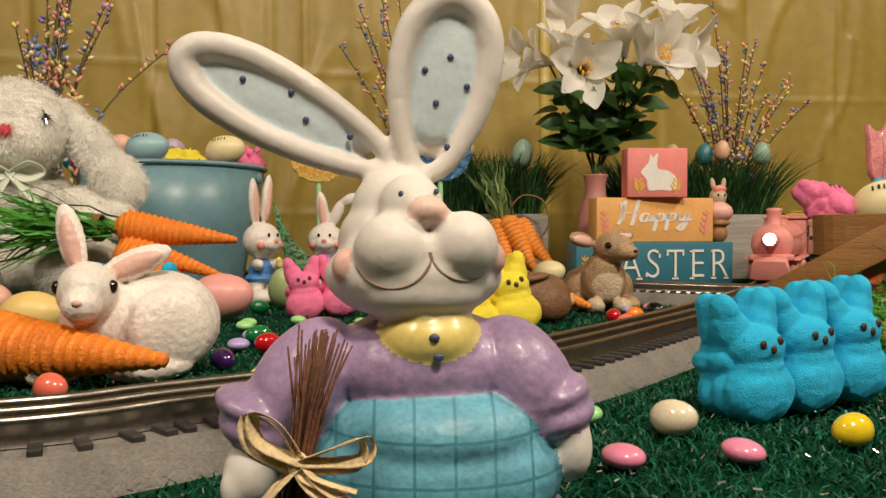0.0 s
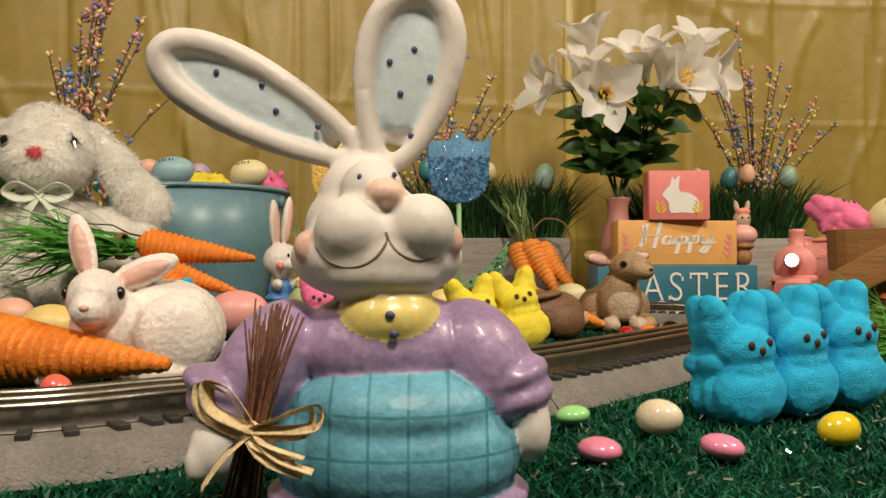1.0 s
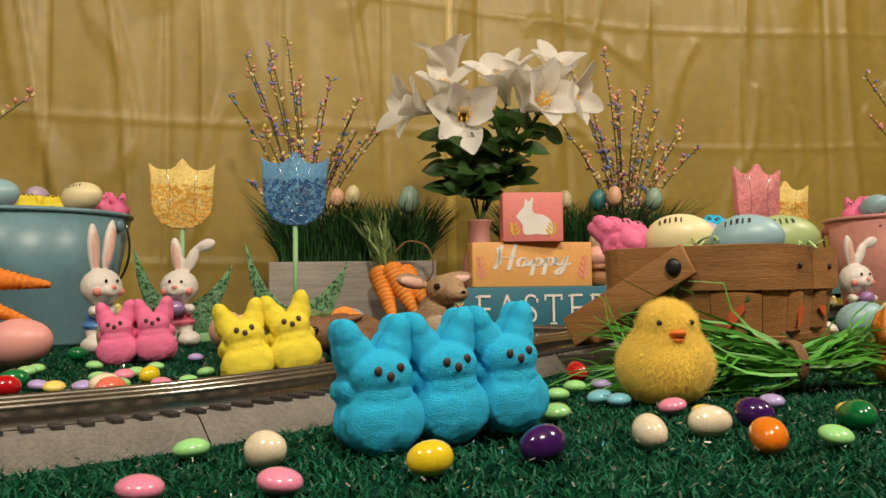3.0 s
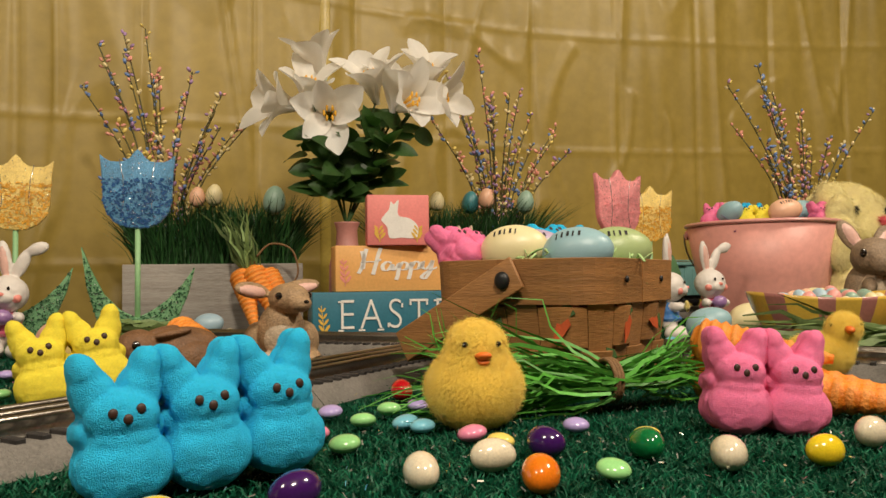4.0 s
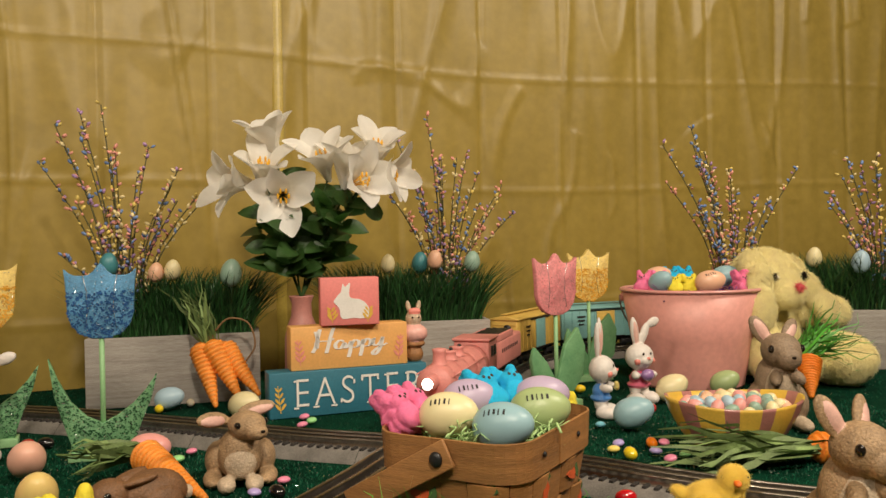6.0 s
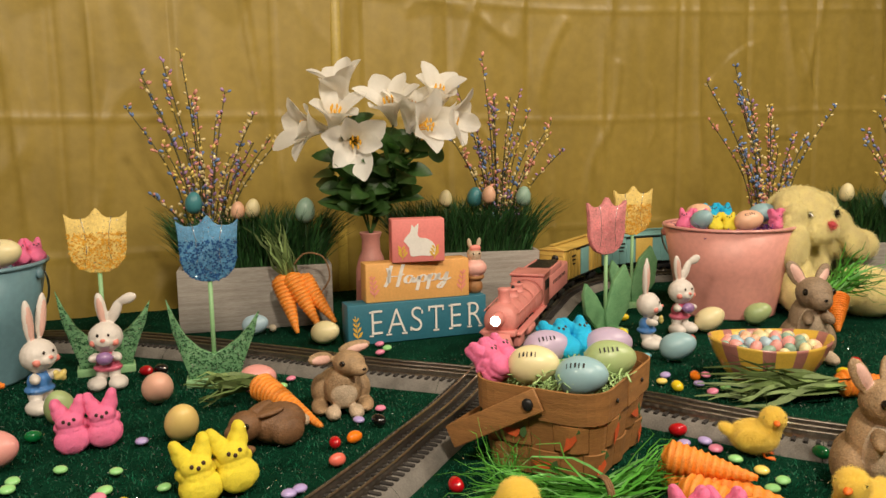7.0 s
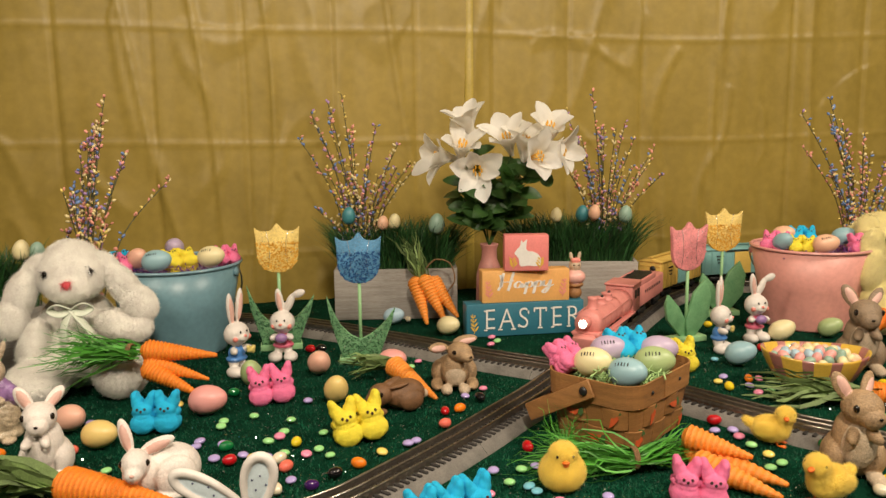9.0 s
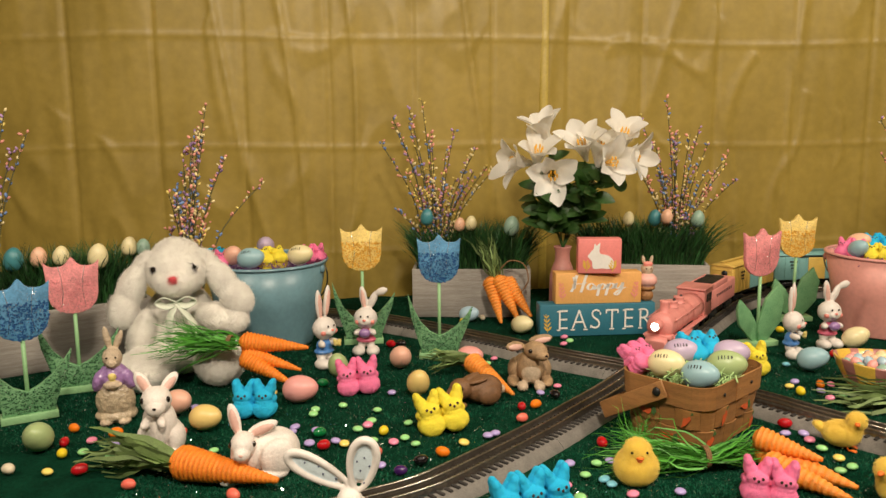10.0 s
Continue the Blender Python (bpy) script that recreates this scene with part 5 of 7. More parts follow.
for i, z, a in ((0, 0.0155, 0), (3, 0.042, -50), (5, 0.042, 0), (6, 0.0155, 12), (7, 0.042, -20), (9, 0.042, 5), (10, 0.0155, 8), (11, 0.042, -58), (12, 0.0155, -55), (13, 0.042, -60), (15, 0.042, 10), (16, 0.0155, -50)):
    u = (i + 0.5) / CELLS
    q, q2 = rim_point(u, z, 0.0032), rim_point(u + 0.004, z, 0.0032)
    face = math.degrees(math.atan2(q2.y - q.y, q2.x - q.x))
    painted_carrot(pose(q.x, q.y, q.z, 0, 0, face) @ pose(0, 0, 0, -6, a, 0))
hd = part("swing_handle", bmesh.new(), M["chip_wood"], t, "bent wood swing handle")
for sd in (-1, 1):
    bm = bmesh.new()
    m = pose(sd * (LX / 2 + 0.0065), 0, 0.070, -28, 0, 0)
    box(bm, 0, 0.040, 0, 0.003, 0.102, 0.021, 0.001, m)
    part("handle_arm", bm, M["chip_wood"], hd)
    bm = bmesh.new()
    ball(bm, (sd * (LX / 2 + 0.0090), 0, 0.070), (0.003, 0.0055, 0.0055), u=12, v=8)
    part("rivet", bm, M["black_metal"], hd, "dark metal rivet")
bm = bmesh.new()
m = pose(0, 0, 0.070, -28, 0, 0)
box(bm, 0, 0.0905, 0, LX + 0.013, 0.003, 0.021, 0.001, m)
part("handle_bar", bm, M["chip_wood"], hd)
for x in (-0.04, 0.03):
    bm = bmesh.new()
    ball(bm, (x, -LY / 2 - 0.0032, 0.070), (0.0022, 0.0014, 0.0022), u=8, v=6)
    part("staple", bm, M["black_metal"], t, "small metal staple")
shred("paper_shred_nest", 0.395, 0.651, 0.071, 0.064, 0.064, 300, M["shred_green"], "pale green crinkled paper shreds in the basket", 0.026, 31, 0.0013, 0.022)
IB = "in the chip basket"
egg(0.355, 0.633, 0.081, 0.0265, "pale", 80, 60, f"yellow egg with dark writing {IB}", 1)
egg(0.394, 0.598, 0.077, 0.0265, "blue", 80, 55, f"blue egg with dark writing {IB}", 1)
egg(0.438, 0.640, 0.079, 0.0275, "green", 82, 75, f"green egg with dark writing {IB}", 1)
egg(0.385, 0.690, 0.083, 0.026, "lilac", 82, 85, f"lilac egg with dark writing {IB}", 1)
egg(0.455, 0.690, 0.081, 0.027, "lilac", 82, 85, f"lilac egg {IB}")
peeps("pink", 2, pose(0.337, 0.650, 0.090, -48, 0, 50), IB, 0.85)
peeps("blue", 2, pose(0.424, 0.685, 0.092, -50, 0, 20), IB, 0.95)

# ---- the striped bowl with candy eggs ----
t = thing("candy_bowl", pose(0.730, 0.826, 0, 0, 0, -8), "yellow and brown striped oval bowl full of candy eggs", "bowl")
M["bowl_stripe"] = mat("bowl_stripe", (0.42, 0.17, 0.15), 0.3, 0.1, 40, coat=0.4)
M["bowl_yellow"] = mat("bowl_yellow", (0.72, 0.46, 0.07), 0.3, 0.08, 40, coat=0.4)
bm = bmesh.new()
lathe(bm, [(0, 0.002), (0.040, 0.0), (0.046, 0.003), (0.062, 0.020), (0.073, 0.036), (0.078, 0.046), (0.079, 0.049), (0.076, 0.049), (0.070, 0.038), (0.058, 0.022), (0.040, 0.008), (0, 0.007)], 60, Matrix.Diagonal((1.02, 0.78, 1.20, 1)))
for v in bm.verts:
    v.co.z += 0.006 * max(0.0, v.co.z / 0.059) * (v.co.x / 0.08) ** 2
for f in bm.faces:
    c = f.calc_center_median()
    a = math.atan2(c.y, c.x) / (2 * math.pi) * 9
    f.material_index = 1 if (a % 1) < 0.40 else 0
part("dish", bm, [M["bowl_yellow"], M["bowl_stripe"]], t)
g = np.random.default_rng(9)
ce = {}
for k in range(40):
    kind = ("pink", "pale", "lightblue", "mint", "peach")[k % 5]
    a, r = 2.4 * k, 0.063 * math.sqrt((k + 0.5) / 40)
    mm = pose(0.730, 0.826, 0, 0, 0, -8) @ pose(r * math.cos(a) * 1.01, r * math.sin(a) * 0.77, 0.049 + 0.009 * (1 - (r / 0.063) ** 2) + g.uniform(0, 0.003), *g.uniform(-60, 60, 3))
    if kind not in ce:
        bm = bmesh.new()
        ball(bm, (0, 0, 0), (0.0078, 0.0078, 0.0102), u=12, v=8)
        ce[kind] = obj("candy_egg", bm, M["egg_" + kind])
        ce[kind].matrix_world = mm
        tagged(ce[kind], "small pastel sugar egg in the bowl", "candy", "candy eggs in the bowl")
    else:
        copy_thing(ce[kind], mm)

# ---- figurines ----


def checks(name, color, line):
    m = mat(name, color, 0.45, 0.16, 60, 0.3, 200)
    nt = m.node_tree
    b = nt.nodes["Principled BSDF"]
    src = b.inputs["Base Color"].links[0].from_socket
    tc, sep = nt.nodes.new("ShaderNodeTexCoord"), nt.nodes.new("ShaderNodeSeparateXYZ")
    nt.links.new(tc.outputs["Object"], sep.inputs[0])
    best = None
    for ax, step in ((0, 0.0098), (2, 0.0105)):
        md, cmp = nt.nodes.new("ShaderNodeMath"), nt.nodes.new("ShaderNodeMath")
        md.operation, cmp.operation = "PINGPONG", "LESS_THAN"
        md.inputs[1].default_value, cmp.inputs[1].default_value = step / 2, 0.0004
        nt.links.new(sep.outputs[ax], md.inputs[0])
        nt.links.new(md.outputs[0], cmp.inputs[0])
        if best is None:
            best = cmp
        else:
            mx = nt.nodes.new("ShaderNodeMath")
            mx.operation = "MAXIMUM"
            nt.links.new(best.outputs[0], mx.inputs[0])
            nt.links.new(cmp.outputs[0], mx.inputs[1])
            best = mx
    mix = nt.nodes.new("ShaderNodeMix")
    mix.data_type = "RGBA"
    mix.inputs[7].default_value = (*line, 1)
    nt.links.new(best.outputs[0], mix.inputs[0])
    nt.links.new(src, mix.inputs[6])
    nt.links.new(mix.outputs[2], b.inputs["Base Color"])
    return m


M["ceramic"] = mat("white_ceramic", (0.71, 0.66, 0.61), 0.5, 0.035, 60, 0.12, 200)
M["purple_glaze"] = mat("purple_glaze", (0.36, 0.25, 0.42), 0.38, 0.16, 60, 0.25, 200, coat=0.15)
M["apron"] = checks("checked_apron", (0.125, 0.36, 0.48), (0.06, 0.23, 0.29))
M["yellow_glaze"] = mat("yellow_glaze", (0.72, 0.58, 0.18), 0.35, 0.08, 60, coat=0.3)
M["blush"] = mat("blush", (0.72, 0.45, 0.38), 0.4, 0.08, 80)
M["mouth_line"] = mat("mouth_line", (0.30, 0.21, 0.17), 0.6, 0.1, 80)
M["nose_beige"] = mat("nose_beige", (0.72, 0.50, 0.41), 0.5, 0.10, 80)
M["ear_blue"] = mat("ear_blue", (0.60, 0.70, 0.74), 0.45, 0.06, 60, 0.2, 200)
M["dot_blue"] = mat("dot_blue", (0.06, 0.07, 0.15), 0.4, 0.1, 90)
blobs = [((-0.0045, 0.002, 0.0870), (0.0125, 0.0140, 0.0125), 0), ((-0.003, 0.001, 0.0790), (0.0175, 0.0175, 0.0140), 0), ((0.0003, -0.0045, 0.0705), (0.0238, 0.0192, 0.0120), 0), ((0.001, -0.006, 0.0755), (0.0205, 0.0165, 0.0105), 0), ((-0.0052, -0.0170, 0.0775), (0.0098, 0.0088, 0.0092), 0), ((0.0128, -0.0160, 0.0785), (0.0088, 0.0088, 0.0088), 0),
         ((-0.0005, -0.011, 0.0880), (0.0085, 0.0085, 0.0090), 0), ((0.0036, -0.0180, 0.0872), (0.0052, 0.0045, 0.0036), 7), ((-0.0172, -0.0150, 0.0732), (0.0036, 0.0036, 0.0046), 4), ((0.0205, -0.0125, 0.0750), (0.0034, 0.0038, 0.0044), 4), ((0.001, -0.0095, 0.0670), (0.0188, 0.0140, 0.0086), 0),
         ((0.004, -0.0088, 0.0545), (0.0138, 0.0142, 0.0098), 3), ((0.003, 0.001, 0.046), (0.0275, 0.0225, 0.0155), 1), ((-0.0295, -0.003, 0.0405), (0.0135, 0.0155, 0.0205), 1, (0, 30, 0)), ((-0.0395, -0.006, 0.0305), (0.0120, 0.0135, 0.0060), 1, (0, 20, 0)),
         ((-0.0400, -0.006, 0.0360), (0.0125, 0.0138, 0.0050), 1, (0, 20, 0)), ((0.0300, -0.003, 0.0415), (0.0130, 0.0155, 0.0195), 1, (0, -30, 0)), ((0.0385, -0.006, 0.0330), (0.0105, 0.0125, 0.0055), 1, (0, -20, 0)), ((0.0370, -0.006, 0.0385), (0.0105, 0.0125, 0.0050), 1, (0, -20, 0)),
         ((-0.0420, -0.010, 0.0200), (0.0070, 0.0080, 0.0090), 0), ((-0.0455, -0.014, 0.0170), (0.0035, 0.0040, 0.0055), 0), ((0.0415, -0.009, 0.0255), (0.0058, 0.0075, 0.0095), 0), ((0.006, -0.004, 0.0190), (0.0345, 0.0270, 0.0215), 2), ((0.006, -0.004, 0.0305), (0.0292, 0.0262, 0.0135), 2), ((0.006, 0.001, 0.006), (0.0370, 0.0290, 0.0080), 1)]
extra = [((-0.0030, -0.0180, 0.0912), (0.0008, 0.0007, 0.0010), 6), ((0.0058, -0.0165, 0.0920), (0.0007, 0.0007, 0.0008), 6), ((0.0050, -0.0228, 0.0560), (0.0013, 0.0009, 0.0011), 6), ((0.0060, -0.0226, 0.0512), (0.0013, 0.0009, 0.0011), 6)]


def figure_ear(base, tip, width, y=0.0, rim_mat=0, in_mat=5):
    """Blobs of a hollow-fronted ear with a thick rim, widest past its middle."""
    b, e = Vector((base[0], y, base[1])), Vector((tip[0], y, tip[1]))
    ax = e - b
    L = ax.length / 2
    c = (b + e) / 2
    ang = math.degrees(math.atan2(ax.x, ax.z))
    d, s = ax.normalized(), Vector((ax.z, 0, -ax.x)).normalized()
    out = [((c.x + d.x * L * 0.12, y + 0.0025, c.z + d.z * L * 0.12), (width, 0.0032, L * 0.88), rim_mat, (0, ang, 0))]
    for k in range(64):
        a = 2 * math.pi * k / 64
        w = width * (0.84 + 0.20 * math.cos(a))
        p = c + d * (L * 0.93 * math.cos(a)) + s * (w * math.sin(a))
        out.append(((p.x, y - 0.0008, p.z), 0.0036 + 0.0008 * math.cos(a), rim_mat))
    out.append(((c.x + d.x * L * 0.12, y - 0.0006, c.z + d.z * L * 0.12), (width * 0.72, 0.0020, L * 0.70), in_mat, (0, ang, 0)))
    return out


blobs += figure_ear((-0.004, 0.0990), (-0.0640, 0.1310), 0.0105, 0.006) + figure_ear((0.0030, 0.0960), (0.0130, 0.1475), 0.0142, 0.004)
for x, y, z in ((-0.046, 0.002, 0.1235), (-0.033, 0.002, 0.1200), (-0.029, 0.002, 0.1125), (-0.017, 0.002, 0.108), (0.0035, 0.0, 0.126), (0.0105, 0.0, 0.1295), (0.0150, 0.0, 0.1215), (0.0065, 0.0, 0.1170), (0.0095, 0.0, 0.1050)):
    extra.append(((x, y + 0.0014, z), (0.0009, 0.0005, 0.0010), 6))


def face_front(x, z):
    """How far forward the head's skin lies at a place of the face."""
    best = 0.0
    for (bx, by, bz), (rx, ry, rz), *_ in blobs[:11]:
        k = 1 - ((x - bx) / rx) ** 2 - ((z - bz) / rz) ** 2
        if k > 0:
            best = min(best, by - ry * math.sqrt(k))
    return best


for cx, cz, r, a0, a1 in ((-0.0052, 0.0775, 0.0100, -165, -12), (0.0128, 0.0785, 0.0092, -168, -20)):
    for k in range(48):
        a = radians(a0 + (a1 - a0) * k / 47)
        x, z = cx + r * 0.98 * math.cos(a), cz + r * 0.94 * math.sin(a)
        extra.append(((x, face_front(x, z) + 0.0004, z), (0.0005, 0.0005, 0.00028), 8))
big = fuse("rabbit_figurine", blobs, [M["ceramic"], M["purple_glaze"], M["apron"], M["yellow_glaze"], M["blush"], M["ear_blue"], M["dot_blue"], M["nose_beige"], M["mouth_line"]], 0.0009, 4, 0.00010, 160, extra=extra)
big.matrix_world = pose(0.0055, 0.2185, 0, 0, 0, 4)
tagged(big, "painted ceramic rabbit in a purple sweater and checked apron", "figurine")
t = thing("toy_broom", pose(-0.0205, 0.180, 0.014, -6, 9, 0) @ Matrix.Diagonal((0.85, 1, 0.84, 1)), "little twig broom tied with raffia against a ceramic rabbit", "broom")
g = np.random.default_rng(4)
for i in range(42):
    bm = bmesh.new()
    a = g.uniform(0, 6.28)
    r = g.uniform(0, 0.0042)
    x0, y0 = r * math.cos(a), r * math.sin(a)
    tube(bm, [(x0 * 1.4, y0, -0.010 + g.uniform(0, 0.006)), (x0 * 0.8, y0 * 0.7, 0.022), (x0 * 1.1, y0, 0.034), (x0 * 2.2 + g.normal(0, 0.0012), y0 * 1.8, 0.046 + g.uniform(0, 0.010))], [0.0005, 0.0005, 0.0004, 0.00025], 4)
    part("twig", bm, M["broom"], t)
for pts, w in (([(0, -0.004, 0.020), (-0.008, -0.007, 0.030), (-0.016, -0.006, 0.031), (-0.013, -0.006, 0.023), (0, -0.005, 0.019)], 0.0026), ([(0, -0.004, 0.020), (0.010, -0.007, 0.026), (0.018, -0.006, 0.030), (0.018, -0.006, 0.023), (0, -0.005, 0.019)], 0.0026),
               ([(0, -0.004, 0.019), (-0.006, -0.007, 0.010), (-0.011, -0.006, 0.000)], 0.0024), ([(0, -0.004, 0.019), (0.008, -0.008, 0.013), (0.020, -0.007, 0.010)], 0.0026), ([(0, -0.004, 0.019), (0.005, -0.008, 0.016), (0.017, -0.008, 0.014)], 0.0018)):
    pts2 = [(x * 1.05 + 0.002, y - 0.0015, z + 0.0015) for x, y, z in pts]
    for line, wide in ((pts, w * 1.1), (pts2, w * 0.7)):
        bm = bmesh.new()
        tube(bm, spline([(x * 0.86, y, 0.0195 + (z - 0.0195) * 0.86) for x, y, z in line], 6), wide * 1.1, 6, flat=0.1)
        part("raffia_strip", bm, M["raffia"], t, "straw-coloured raffia strip")
bm = bmesh.new()
ball(bm, (0, -0.005, 0.0195), (0.0032, 0.0028, 0.0032), u=10, v=8)
part("knot", bm, M["raffia"], t, "straw-coloured raffia knot")

M["blue_dress"] = mat("blue_glaze", (0.07, 0.22, 0.55), 0.35, 0.1, 80, coat=0.3)
M["pink_skirt"] = mat("pink_glaze", (0.70, 0.13, 0.22), 0.35, 0.1, 80, coat=0.3)
M["lilac_glaze"] = mat("lilac_glaze", (0.32, 0.18, 0.40), 0.35, 0.1, 80, coat=0.3)
M["ear_pink"] = mat("ear_pink", (0.72, 0.44, 0.37), 0.45, 0.08, 80)
M["cheek"] = mat("cheek_pink", (0.80, 0.27, 0.22), 0.45, 0.08, 80)


def small_bunny(m, boy, scale, where):
    blobs = [((-0.013, -0.010, 0.0085), (0.0120, 0.0165, 0.0095), 0), ((0.013, -0.008, 0.0085), (0.0120, 0.0165, 0.0095), 0), ((-0.007, 0, 0.022), (0.008, 0.009, 0.012), 0), ((0.007, 0, 0.022), (0.008, 0.009, 0.012), 0),
             ((0, 0, 0.036), (0.0145, 0.012, 0.014), 1), ((0, 0, 0.028), (0.0185, 0.0155, 0.0055), 1), ((0, -0.002, 0.068), (0.0215, 0.0185, 0.0195), 0), ((0, -0.017, 0.064), (0.0105, 0.0065, 0.007), 0),
             ((-0.0135, -0.0145, 0.063), (0.0045, 0.004, 0.0045), 4), ((0.0135, -0.0145, 0.063), (0.0045, 0.004, 0.0045), 4), ((0, -0.0235, 0.068), (0.0028, 0.002, 0.0022), 4),
             ((-0.013, -0.009, 0.043), (0.006, 0.011, 0.006), 0, (0, 0, -30)), ((0.013, -0.009, 0.043), (0.006, 0.011, 0.006), 0, (0, 0, 30))]
    if boy:
        blobs += [((-0.006, 0.003, 0.108), (0.0070, 0.0045, 0.027), 0, (0, -4, 0)), ((-0.006, 0.0, 0.106), (0.0042, 0.003, 0.021), 5, (0, -4, 0)), ((0.012, 0.003, 0.112), (0.0070, 0.0045, 0.028), 0, (0, 10, 0)), ((0.012, 0.0, 0.110), (0.0042, 0.003, 0.022), 5, (0, 10, 0)),
                  ((0.010, -0.021, 0.042), (0.0075, 0.004, 0.0045), 3), ((0.017, -0.021, 0.045), (0.004, 0.003, 0.004), 3), ((0.006, -0.021, 0.047), (0.004, 0.003, 0.004), 3), ((0.016, -0.021, 0.039), (0.004, 0.003, 0.004), 3)]
    else:
        blobs += [((-0.004, 0.003, 0.104), (0.0070, 0.0045, 0.022), 0, (0, -8, 0)), ((-0.004, 0.0, 0.102), (0.0042, 0.003, 0.017), 5, (0, -8, 0)), ((0.013, 0.003, 0.100), (0.0070, 0.0045, 0.018), 0, (0, 24, 0)), ((0.029, 0.002, 0.116), (0.012, 0.0045, 0.0070), 0, (0, -20, 0)),
                  ((0, -0.020, 0.044), (0.0105, 0.008, 0.0085), 6)]
    ex = [((-0.0065, -0.0192, 0.074), (0.0017, 0.001, 0.0022), 2), ((0.0065, -0.0192, 0.074), (0.0016, 0.001, 0.002), 2)]
    ob = fuse("rabbit_figurine", blobs, [M["ceramic"], M["blue_dress"] if boy else M["pink_skirt"], M["eye"], M["yellow_glaze"], M["cheek"], M["ear_pink"], M["lilac_glaze"]], 0.0013, 2, 0.0003, 200, extra=ex)
    ob.matrix_world = m @ Matrix.Scale(scale, 4)
    return tagged(ob, ("white rabbit in a blue dress holding a flower " if boy else "white rabbit in a pink skirt holding an egg ") + where, "figurine", "ceramic rabbits")


small_bunny(pose(-0.206, 0.900, 0, 0, 0, 58), True, 1.06, "beside the pail")
small_bunny(pose(-0.146, 0.985, 0, 0, 0, 4), False, 1.05, "by a tulip")
small_bunny(pose(0.645, 1.030, 0, 0, 0, 62), True, 1.0, "by a tulip")
small_bunny(pose(0.735, 1.105, 0, 0, 0, 16), False, 1.05, "beside the pail")


